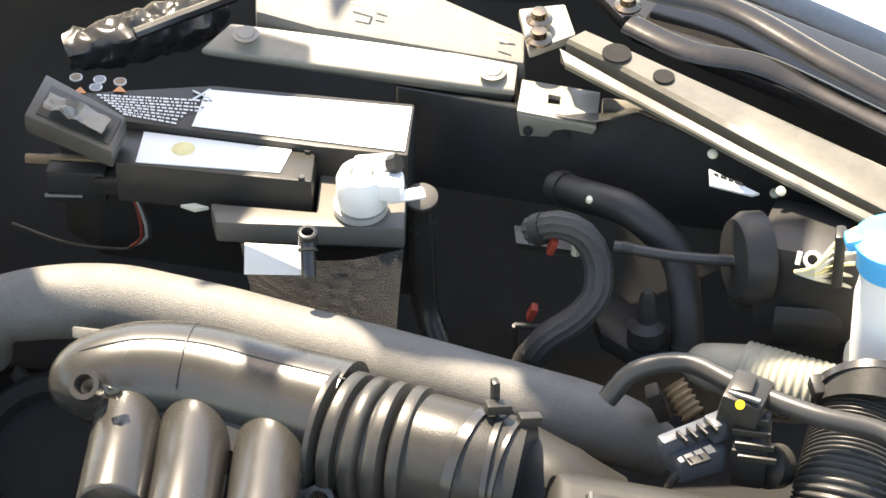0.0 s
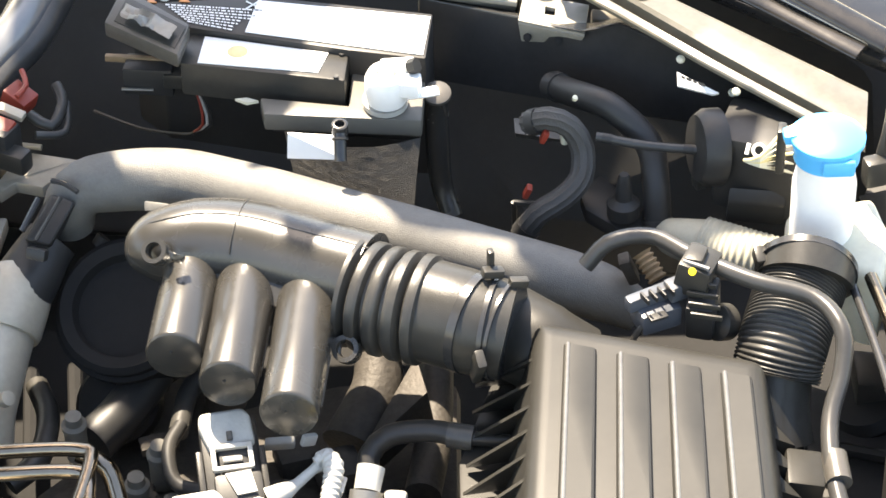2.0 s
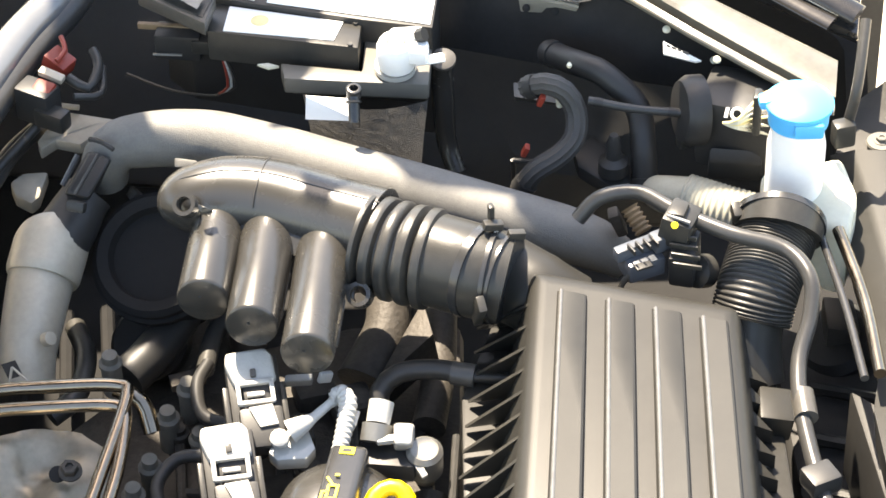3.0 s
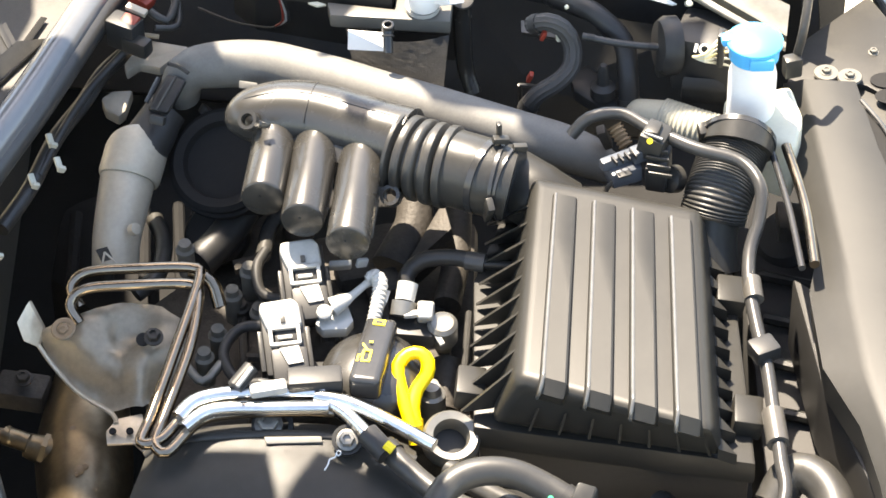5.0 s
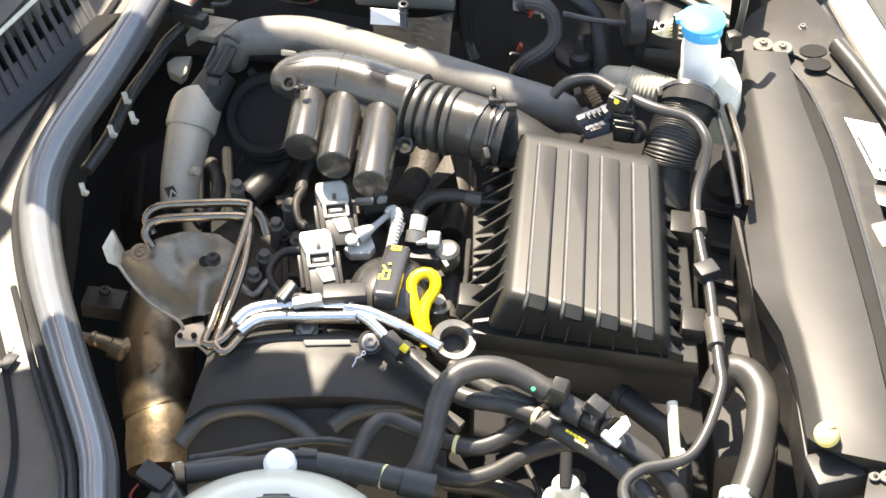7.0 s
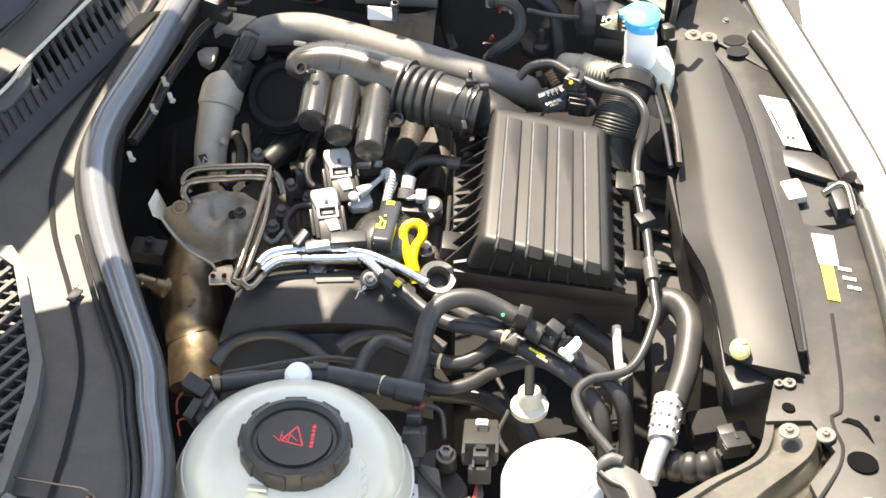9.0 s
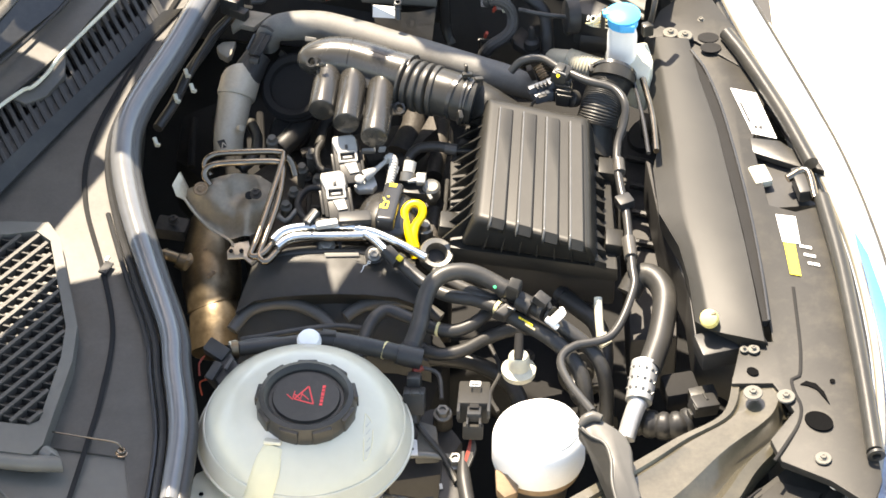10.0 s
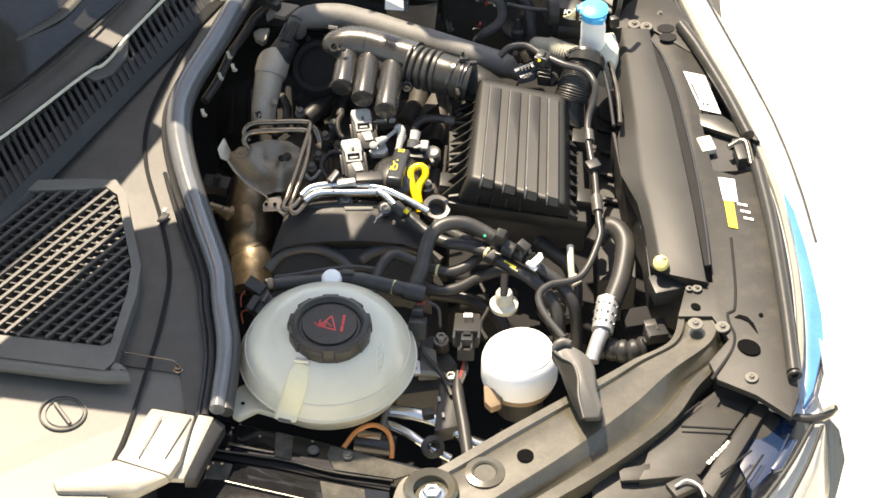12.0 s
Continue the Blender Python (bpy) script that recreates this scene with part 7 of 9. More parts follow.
def timing_cover():
    t = thing("timing_cover", "black plastic timing belt cover with raised arches", "engine cover", (-0.265, -0.033, 0.660))
    top = [(-0.371, -0.049, 0.772), (-0.357, -0.045, 0.782), (-0.329, -0.048, 0.790), (-0.293, -0.049, 0.794), (-0.258, -0.049, 0.795), (-0.223, -0.051, 0.794), (-0.188, -0.056, 0.790), (-0.153, -0.067, 0.782)]
    low = [(-0.390, -0.127, 0.765), (-0.367, -0.115, 0.774), (-0.331, -0.113, 0.780), (-0.294, -0.113, 0.783), (-0.254, -0.113, 0.784), (-0.217, -0.114, 0.783), (-0.178, -0.117, 0.780), (-0.133, -0.130, 0.770)]
    bm = bmesh.new()
    rows = []
    for k in range(43):
        u = k / 42 * 7
        i = min(int(u), 6)
        a = Vector(top[i]).lerp(Vector(top[i + 1]), u - i)
        b = Vector(low[i]).lerp(Vector(low[i + 1]), u - i)
        face = [a.lerp(b, v / 8) + Vector((0, 0, 0.003 * math.sin(math.pi * v / 8))) for v in range(1, 8)]
        rows.append([bm.verts.new(p) for p in (a + Vector((0, 0.03, -0.012)), a + Vector((0, 0.006, 0.001)), a + Vector((0, 0.001, 0.001)), *face, b + Vector((0, 0.002, 0.001)), b, b + Vector((0, 0.006, -0.008)), b + Vector((0, 0.012, -0.03)), b + Vector((0, -0.006, -0.05)), b + Vector((0, -0.03, -0.07)), b + Vector((0, -0.04, -0.12)))])
    for a, b in zip(rows, rows[1:]):
        for k in range(len(a) - 1):
            bm.faces.new((a[k], a[k + 1], b[k + 1], b[k]))
    bmesh.ops.solidify(bm, geom=bm.faces[:], thickness=0.003)
    part("cover", bm, TIMING, t)
    part("rim", tube([Vector(p) + Vector((0, 0.004, 0.002)) for p in top], 0.0035, 10, flat=0.6), PLASTIC, t)
    for pts in (((-0.396, -0.137, 0.742), (-0.378, -0.115, 0.752), (-0.356, -0.105, 0.756), (-0.328, -0.103, 0.758), (-0.303, -0.108, 0.756), (-0.278, -0.121, 0.750), (-0.260, -0.139, 0.742)), ((-0.246, -0.123, 0.750), (-0.228, -0.111, 0.756), (-0.203, -0.104, 0.758), (-0.168, -0.104, 0.758), (-0.139, -0.112, 0.754), (-0.119, -0.124, 0.748))):
        part("arch", tube(pts, 0.0085, 16), TIMING, t)
    part("pale_strip", prism([(-0.274, -0.051, 0.800), (-0.228, -0.051, 0.800), (-0.227, -0.055, 0.797), (-0.272, -0.056, 0.797)], (0, 0.002, -0.004), 0.001), PRIMER, t, "pale clip strip along the rim")
    part("paint_scrawl", tube([(-0.225, -0.083, 0.794), (-0.222, -0.079, 0.797), (-0.221, -0.075, 0.798), (-0.217, -0.074, 0.799), (-0.215, -0.071, 0.801)], 0.0007, 6), WHITE_PRINT, t)
    part("paint_scrawl", tube([(-0.216, -0.072, 0.801), (-0.214, -0.069, 0.802), (-0.212, -0.071, 0.801), (-0.214, -0.073, 0.800), (-0.216, -0.072, 0.801)], 0.0006, 6), WHITE_PRINT, t)
    bolt((-0.207, -0.062, 0.806), 0.0066, 0.008, (0, -0.5, 0.85), ALU, t)
    part("bolt_well", lathe([(0.0095, -0.004), (0.0125, -0.004), (0.0125, 0.002), (0.0095, 0.002)], toward((-0.207, -0.059, 0.803), (0, -0.5, 0.85)), 24), PLASTIC, t)
    bolt((-0.271, -0.033, 0.795), 0.0085, 0.008, (0, -0.3, 0.9), ALU, t)
    part("sensor_ring", lathe([(0.013, -0.006), (0.017, -0.006), (0.017, 0.003), (0.013, 0.003)], toward((-0.268, -0.032, 0.792), (0, -0.4, 0.9)), 24), PLASTIC_DARK, t)
    f = thing("front_under_cover", "black plastic lower belt cover", "engine cover", (-0.270, -0.019, 0.550))
    part("cover", prism([(-0.395, -0.123, 0.690), (-0.338, -0.073, 0.700), (-0.135, -0.076, 0.700), (-0.107, -0.127, 0.690), (-0.136, -0.207, 0.650), (-0.379, -0.204, 0.650)], (0, 0, -0.15), 0.01), DEEP, f)


timing_cover()


# ---- lower parts between the large ones ----
def lower_parts():
    f = thing("fan_shroud", "dusty black plastic radiator fan shroud", "fan shroud", (0.185, 0.217, 0.580))
    part("shroud", prism([(0.127, 0.311, 0.700), (0.203, 0.258, 0.710), (0.202, 0.086, 0.710), (0.196, -0.126, 0.710), (0.132, -0.123, 0.700), (0.134, 0.128, 0.700)], (0, 0, -0.1), 0.008), SHADE, f)
    for a, b in (((0.145, 0.224, 0.712), (0.198, 0.204, 0.715)), ((0.147, 0.169, 0.712), (0.196, 0.150, 0.715)), ((0.148, 0.115, 0.712), (0.197, 0.093, 0.715)), ((0.149, 0.055, 0.712), (0.195, 0.037, 0.715)), ((0.148, -0.003, 0.712), (0.195, -0.024, 0.715))):
        part("rib", tube([a, b], 0.005, 8), PLASTIC, f)
    part("motor_cap", lathe([(0, -0.02), (0.03, -0.02), (0.032, 0.0), (0.026, 0.006), (0, 0.008)], toward((0.176, 0.269, 0.715), (-0.4, -0.2, 0.9)), 28), PLASTIC_DARK, f)
    part("bracket", prism([(0.165, 0.291, 0.740), (0.188, 0.287, 0.740), (0.190, 0.255, 0.735), (0.166, 0.260, 0.735)], (0, 0, -0.03), 0.003), PLASTIC_GREY, f)
    g = thing("intake_casting", "grimy cast metal intake housing under the duct", "engine casting", (-0.321, 0.386, 0.600))
    part("casting", prism([(-0.353, 0.319, 0.700), (-0.308, 0.332, 0.710), (-0.262, 0.294, 0.710), (-0.261, 0.244, 0.700), (-0.310, 0.228, 0.700), (-0.345, 0.272, 0.690)], (0, 0, -0.07), 0.01), ALU_DULL, g)
    part("flange", lathe([(0, -0.01), (0.03, -0.01), (0.031, 0.0), (0.027, 0.004), (0, 0.004)], toward((-0.333, 0.280, 0.720), (-0.3, -0.5, 0.8)), 28), PLASTIC_DARK, g)
    part("vacuum_hose", tube([(-0.389, 0.298, 0.720), (-0.378, 0.259, 0.725), (-0.382, 0.219, 0.725), (-0.400, 0.201, 0.720)], 0.008, 12), RUBBER, g)
    part("vacuum_hose", tube([(-0.261, 0.309, 0.730), (-0.282, 0.275, 0.735), (-0.289, 0.231, 0.735)], 0.007, 12), RUBBER, g)
    part("lever", prism([(-0.317, 0.238, 0.725), (-0.293, 0.246, 0.725), (-0.289, 0.237, 0.722), (-0.314, 0.228, 0.722)], (0, 0, -0.006), 0.001), ALU_DULL, g)
    m = thing("gearbox_casing", "dark gearbox casing low in the bay", "gearbox", (-0.444, 0.597, 0.450))
    part("casing", prism([(-0.516, 0.548, 0.520), (-0.418, 0.579, 0.540), (-0.324, 0.522, 0.540), (-0.326, 0.402, 0.520), (-0.458, 0.391, 0.500), (-0.523, 0.462, 0.500)], (0, 0, -0.12), 0.02), DEEP, m)
    for k in range(5):
        a, b = Vector((-0.492, 0.502, 0.545)).lerp(Vector((-0.358, 0.501, 0.560)), k / 4), Vector((-0.492, 0.412, 0.530)).lerp(Vector((-0.348, 0.394, 0.545)), k / 4)
        part("casing_rib", tube([a, b], 0.006, 8), DEEP, m)
    b = thing("belt_tensioner", "dark belt tensioner and pulley", "pulley", (-0.026, -0.060, 0.580))
    part("bracket", prism([(-0.143, -0.046, 0.620), (-0.009, -0.070, 0.670), (0.092, -0.109, 0.670), (0.116, -0.225, 0.660), (0.026, -0.212, 0.660), (-0.064, -0.137, 0.660), (-0.138, -0.123, 0.620)], (0, 0, -0.08), 0.01), DEEP, b)
    part("pulley", lathe([(0, -0.012), (0.03, -0.012), (0.032, -0.006), (0.029, 0.0), (0.032, 0.006), (0.03, 0.012), (0.012, 0.012), (0.01, 0.016), (0, 0.016)], toward((0.067, -0.172, 0.690), (0.2, -0.8, 0.5)), 32), PLASTIC, b)
    part("lower_hose", tube([(-0.133, -0.150, 0.700), (-0.074, -0.167, 0.705), (-0.029, -0.200, 0.700), (-0.011, -0.240, 0.690)], 0.011, 14), RUBBER, b)
    part("lower_hose", tube([(0.045, -0.099, 0.700), (0.067, -0.155, 0.705), (0.056, -0.213, 0.700), (0.078, -0.240, 0.690)], 0.009, 14), RUBBER, b)
    part("wire", tube([(-0.056, -0.144, 0.720), (-0.042, -0.194, 0.720), (-0.056, -0.233, 0.715), (-0.046, -0.259, 0.710)], 0.003, 8), RUBBER, b)
    bolt((-0.005, -0.126, 0.675), 0.008, 0.008, (0, -0.2, 1), ALU_DULL, b)
    bolt((-0.101, -0.116, 0.665), 0.008, 0.008, (0, -0.2, 1), ALU_DULL, b)


lower_parts()


# ---- near hoses ----
def near_hoses():
    hose = lambda label, pts, r, mat=RUBBER, seg=18: cable("rubber_hose", label, pts, r, mat, "hose", "hoses over the engine", seg=seg)
    hose("thick black arched rubber coolant hose", [(-0.161, -0.239, 0.802), (-0.148, -0.203, 0.814), (-0.140, -0.166, 0.826), (-0.128, -0.143, 0.836), (-0.106, -0.131, 0.840), (-0.078, -0.130, 0.838), (-0.050, -0.140, 0.830), (-0.030, -0.152, 0.824)], 0.0115)
    hose("black rubber hose under the arched one", [(-0.127, -0.085, 0.795), (-0.099, -0.113, 0.800), (-0.071, -0.138, 0.806), (-0.043, -0.150, 0.802)], 0.0085)
    hose("black ribbed rubber hose with brass clamp", [(-0.177, -0.068, 0.806), (-0.161, -0.088, 0.802), (-0.138, -0.113, 0.800), (-0.110, -0.133, 0.800), (-0.074, -0.144, 0.802), (-0.043, -0.164, 0.806)], 0.0092)
    hose("black hose with faded yellow print", [(-0.043, -0.164, 0.806), (-0.016, -0.182, 0.800), (0.019, -0.202, 0.792), (0.046, -0.224, 0.780), (0.063, -0.250, 0.760), (0.068, -0.275, 0.720), (0.066, -0.304, 0.680)], 0.0106)
    hose("black hose with connectors", [(-0.030, -0.152, 0.824), (-0.001, -0.170, 0.815), (0.033, -0.190, 0.803), (0.067, -0.213, 0.788), (0.088, -0.236, 0.770), (0.095, -0.256, 0.730), (0.093, -0.286, 0.690)], 0.0097)
    hose("long black hose snaking under the arch", [(-0.227, -0.217, 0.770), (-0.218, -0.183, 0.778), (-0.206, -0.158, 0.784), (-0.190, -0.146, 0.786), (-0.166, -0.154, 0.782), (-0.135, -0.169, 0.778), (-0.103, -0.175, 0.776), (-0.078, -0.165, 0.778), (-0.060, -0.150, 0.782), (-0.042, -0.130, 0.784)], 0.0088)
    hose("black low hose in shade", [(-0.150, -0.192, 0.762), (-0.121, -0.202, 0.760), (-0.091, -0.195, 0.760), (-0.064, -0.176, 0.760), (-0.036, -0.162, 0.760), (-0.004, -0.153, 0.756), (0.025, -0.155, 0.745)], 0.0088)
    hose("black hose from the reservoir outlet", [(-0.282, -0.248, 0.836), (-0.251, -0.248, 0.834), (-0.217, -0.249, 0.826), (-0.183, -0.249, 0.815), (-0.152, -0.252, 0.806)], 0.0115)
    hose("thin black hose to the level sensor", [(-0.392, -0.231, 0.802), (-0.371, -0.223, 0.802), (-0.340, -0.214, 0.798), (-0.302, -0.211, 0.792)], 0.0078)
    hose("thin black hose crossing behind the tank", [(-0.381, -0.183, 0.770), (-0.346, -0.175, 0.770), (-0.297, -0.162, 0.768), (-0.255, -0.155, 0.766), (-0.220, -0.159, 0.764)], 0.0045)
    hose("black hose running down beside the fan", [(0.038, -0.077, 0.745), (0.066, -0.108, 0.745), (0.086, -0.129, 0.740), (0.096, -0.164, 0.725), (0.091, -0.209, 0.700)], 0.012)
    t = thing("hose_connectors", "black quick connectors, clamps and pale tags on hoses", "hose connector", (0.007, -0.137, 0.780))
    part("connector", frustum([(-0.038, -0.168, 0.830), (-0.019, -0.174, 0.826), (-0.012, -0.153, 0.836), (-0.029, -0.147, 0.840)], [(-0.035, -0.175, 0.856), (-0.019, -0.179, 0.852), (-0.013, -0.165, 0.858), (-0.028, -0.162, 0.862)], 0.003), PLASTIC_DARK, t)
    part("connector_face", prism([(-0.033, -0.177, 0.860), (-0.020, -0.181, 0.857), (-0.015, -0.168, 0.862), (-0.028, -0.166, 0.865)], (0, 0, -0.002), 0.0006), PLASTIC, t)
    part("connector", tube([(-0.019, -0.168, 0.826), (-0.002, -0.178, 0.822)], 0.0125, 18), PLASTIC_DARK, t)
    part("connector", block((0.011, -0.181, 0.838), (0.02, 0.016, 0.014), turn(0, 20, -35), 0.003), PLASTIC_DARK, t)
    part("connector_arm", tube([(-0.002, -0.181, 0.834), (0.009, -0.175, 0.842), (0.017, -0.182, 0.840), (0.022, -0.191, 0.832)], 0.0035, 10), PLASTIC_DARK, t)
    part("connector", frustum([(-0.054, -0.176, 0.800), (-0.037, -0.184, 0.798), (-0.019, -0.167, 0.806), (-0.036, -0.156, 0.808)], [(-0.051, -0.186, 0.822), (-0.037, -0.193, 0.820), (-0.023, -0.182, 0.826), (-0.035, -0.175, 0.828)], 0.003), PLASTIC_DARK, t)
    part("connector_slot", block((-0.028, -0.186, 0.828), (0.012, 0.004, 0.003), turn(0, 0, -30), 0.0006), PLASTIC_GREY, t)
    part("connector_ring", tube([(0.012, -0.183, 0.822), (0.016, -0.186, 0.822)], 0.0133, 16), PLASTIC_DARK, t)
    part("connector_ring", tube([(0.022, -0.188, 0.818), (0.024, -0.190, 0.818)], 0.0123, 16), PLASTIC, t)
    part("clamp", tube([(-0.046, -0.164, 0.808), (-0.042, -0.167, 0.808)], 0.0104, 18, step=0.002), STAIN, t, "pale brass hose clamp")
    part("clamp", tube([(-0.125, -0.174, 0.779), (-0.122, -0.175, 0.779)], 0.0096, 18, step=0.002), STAIN, t, "pale brass hose clamp")
    part("tag", block((0.030, -0.201, 0.825), (0.012, 0.02, 0.006), turn(15, 25, -40), 0.002), WHITE, t)
    part("tag", block((0.024, -0.206, 0.820), (0.02, 0.008, 0.006), turn(0, 25, -30), 0.002), WHITE, t)
    part("tag", block((0.038, -0.191, 0.826), (0.006, 0.012, 0.006), turn(10, 10, 20), 0.0015), WHITE, t)
    part("green_dot", lathe([(0, 0), (0.0025, 0), (0.002, 0.001), (0, 0.001)], toward((-0.049, -0.162, 0.843), (0, -0.5, 0.8)), 10), GREEN_PRINT, t)
    part("clamp", tube([(-0.272, -0.246, 0.836), (-0.255, -0.248, 0.834)], 0.0142, 18), PLASTIC_DARK, t)
    part("clamp_tab", block((-0.263, -0.250, 0.848), (0.02, 0.006, 0.008), turn(0, 0, 0), 0.002), PLASTIC_DARK, t)
    part("clamp", tube([(-0.391, -0.229, 0.803), (-0.382, -0.226, 0.803)], 0.0092, 16), CREAM, t)
    part("clamp", tube([(-0.192, -0.249, 0.818), (-0.190, -0.250, 0.818)], 0.0121, 18, step=0.002), STAIN, t)
    part("junction", tube([(-0.176, -0.250, 0.812), (-0.145, -0.253, 0.804)], [0.0135, 0.0145], 20), RUBBER, t)
    text_bars(t, YELLOW_PRINT, (-0.019, -0.189, 0.813), (1, -0.75, -0.12), (0.3, 0.5, 0.6), (0.004, 0.003, 0.005, 0.003, 0.004), 0.0025)
    text_bars(t, STAIN, (-0.011, -0.201, 0.813), (1, -0.75, -0.12), (0.3, 0.5, 0.6), (0.003, 0.004, 0.002, 0.004), 0.0025)
    n = thing("vacuum_nozzle", "cream plastic nozzle on dark brown tube", "nozzle", (-0.020, -0.226, 0.740))
    part("skirt", lathe([(0, -0.012), (0.022, -0.012), (0.0225, -0.004), (0.0145, 0.0), (0.0135, 0.018), (0.011, 0.022), (0, 0.022)], Matrix.Translation((-0.019, -0.230, 0.765)), 28), CREAM, n)
    part("stem", tube([(-0.020, -0.238, 0.785), (-0.018, -0.206, 0.800)], 0.006, 14), DEEP, n)
    b = thing("brass_pipe", "short pale brass pipe stub", "metal tube", (0.089, -0.150, 0.720))
    part("pipe", tube([(0.087, -0.131, 0.790), (0.088, -0.163, 0.775), (0.090, -0.183, 0.760)], 0.0055, 14), CREAM, b)
    part("collar", tube([(0.089, -0.175, 0.765), (0.097, -0.186, 0.758)], 0.009, 14), CREAM, b)


near_hoses()


def plugs():
    t = thing("relay_plug", "dark grey multi-pin plug with white mark", "electric plug", (-0.079, -0.290, 0.730))
    part("body", block((-0.078, -0.311, 0.785), (0.04, 0.062, 0.03), turn(-20, 0, -3), 0.003), CARRIER, t)
    part("latch", block((-0.078, -0.345, 0.802), (0.018, 0.03, 0.012), turn(-20, 0, -3), 0.002), PLASTIC_DARK, t)
    for sx in (-1, 1):
        part("side_rail", block(Vector((-0.078, -0.329, 0.800)) + Vector((0.019 * sx, 0, 0)), (0.004, 0.06, 0.012), turn(-20, 0, -3), 0.001), PLASTIC_DARK, t)
        part("latch_arm", block(Vector((-0.079, -0.363, 0.806)) + Vector((0.008 * sx, 0, 0)), (0.003, 0.026, 0.006), turn(-20, 0, -3), 0.0008), PLASTIC_DARK, t)
    part("window", block((-0.078, -0.340, 0.809), (0.012, 0.012, 0.002), turn(-20, 0, -3), 0.0005), DEEP, t)
    part("cuff", block((-0.080, -0.365, 0.790), (0.026, 0.014, 0.02), turn(-20, 0, -3), 0.003), CARRIER, t)
    for a, b in ((-0.006, 0), (0.006, 0)):
        part("mark", block(Vector((-0.076, -0.298, 0.805)) + Vector((a, 0, 0)), (0.0016, 0.012, 0.001), turn(-20, 0, -3), 0), WHITE_PRINT, t, smooth=0)
    for a in (-0.005, 0.001, 0.006):
        part("mark", block(Vector((-0.076, -0.298, 0.805)) + Vector((0, a, -a * 0.36)), (0.012, 0.0016, 0.001), turn(-20, 0, -3), 0), WHITE_PRINT, t, smooth=0)
    for k, m in enumerate((RED, RED, RUBBER, RUBBER, RUBBER)):
        part("wire", tube([(-0.082, -0.362, 0.775), Vector((-0.086, -0.378, 0.770)) + Vector((0.0022 * k, 0, 0)), Vector((-0.094, -0.405, 0.760)) + Vector((0.0015 * k, 0, 0))], 0.0018, 8), m, t)
    part("loom", tube([(-0.092, -0.377, 0.762), (-0.092, -0.417, 0.757), (-0.084, -0.477, 0.750), (-0.077, -0.535, 0.742)], [0.0045, 0.0095, 0.0095, 0.0095], 14), PLASTIC_DARK, t)
    s = thing("pressure_sensor_plug", "small black sensor plug with red seal", "electric plug", (-0.154, -0.265, 0.730))
    part("body", block((-0.154, -0.312, 0.790), (0.028, 0.028, 0.03), turn(-25, 0, -4), 0.003), PLASTIC_DARK, s)
    part("nose", block((-0.154, -0.286, 0.797), (0.018, 0.026, 0.02), turn(-25, 0, -4), 0.003), PLASTIC, s)
    part("latch", block((-0.152, -0.316, 0.809), (0.012, 0.016, 0.004), turn(-25, 0, -4), 0.001), PLASTIC, s)
    part("boot", tube([(-0.155, -0.320, 0.775), (-0.155, -0.331, 0.767)], [0.011, 0.007], 14), RUBBER, s)
    part("red_seal", tube([(-0.155, -0.266, 0.795), (-0.143, -0.261, 0.797)], 0.004, 10), RED, s)
    part("wire", tube([(-0.143, -0.261, 0.797), (-0.123, -0.267, 0.790), (-0.119, -0.300, 0.780)], 0.003, 8), RUBBER, s)
    part("wire", tube([(-0.157, -0.316, 0.765), (-0.141, -0.342, 0.760), (-0.119, -0.368, 0.750), (-0.101, -0.411, 0.745)], 0.004, 8), RUBBER, s)
    part("wire", tube([(-0.155, -0.312, 0.767), (-0.147, -0.334, 0.762), (-0.132, -0.355, 0.755)], 0.0014, 6), RED, s)
    m = thing("engine_mount", "cast aluminium engine mount with bolts and label", "engine mount", (-0.151, -0.255, 0.600))
    part("casting", prism([(-0.199, -0.292, 0.720), (-0.128, -0.256, 0.720), (-0.092, -0.317, 0.720), (-0.119, -0.367, 0.710), (-0.189, -0.379, 0.710)], (0, 0, -0.06), 0.008), SHADE, m)
    part("arch", tube([(-0.109, -0.367, 0.742), (-0.140, -0.363, 0.744), (-0.167, -0.366, 0.744), (-0.185, -0.385, 0.740), (-0.199, -0.419, 0.735), (-0.209, -0.463, 0.728)], 0.0048, 12), ALU, m)
    part("rib_web", prism([(-0.148, -0.311, 0.752), (-0.126, -0.320, 0.752), (-0.122, -0.364, 0.748), (-0.154, -0.366, 0.748)], (0, 0, -0.02), 0.004), ZINC, m, "beige casting")
    part("boss", lathe([(0, -0.02), (0.013, -0.02), (0.012, 0.004), (0.009, 0.006), (0, 0.006)], Matrix.Translation((-0.118, -0.291, 0.741)), 20), ALU_DULL, m)
    part("arm", prism([(-0.119, -0.367, 0.745), (-0.092, -0.367, 0.745), (-0.090, -0.464, 0.735), (-0.129, -0.475, 0.735)], (0, 0, -0.03), 0.004), PLASTIC_DARK, m)
    part("label", prism([(-0.169, -0.339, 0.752), (-0.151, -0.345, 0.752), (-0.150, -0.370, 0.752), (-0.172, -0.370, 0.752)], (0, 0, -0.002)), LABEL, m)
    text_bars(m, PLASTIC_DARK, (-0.167, -0.364, 0.753), (1, 0.1, 0), (0, 1, 0), (0.003, 0.004, 0.002), 0.004)
    for p in ((-0.115, -0.448, 0.742), (-0.121, -0.416, 0.743)):
        part("cast_mark", block(p, (0.004, 0.009, 0.001), turn(0, 0, 8), 0), PALE_PLASTIC, m)
    bolt((-0.118, -0.298, 0.748), 0.009, 0.012, (0, -0.1, 1), ALU, m)
    bolt((-0.103, -0.381, 0.748), 0.009, 0.012, (0, -0.1, 1), ALU, m)
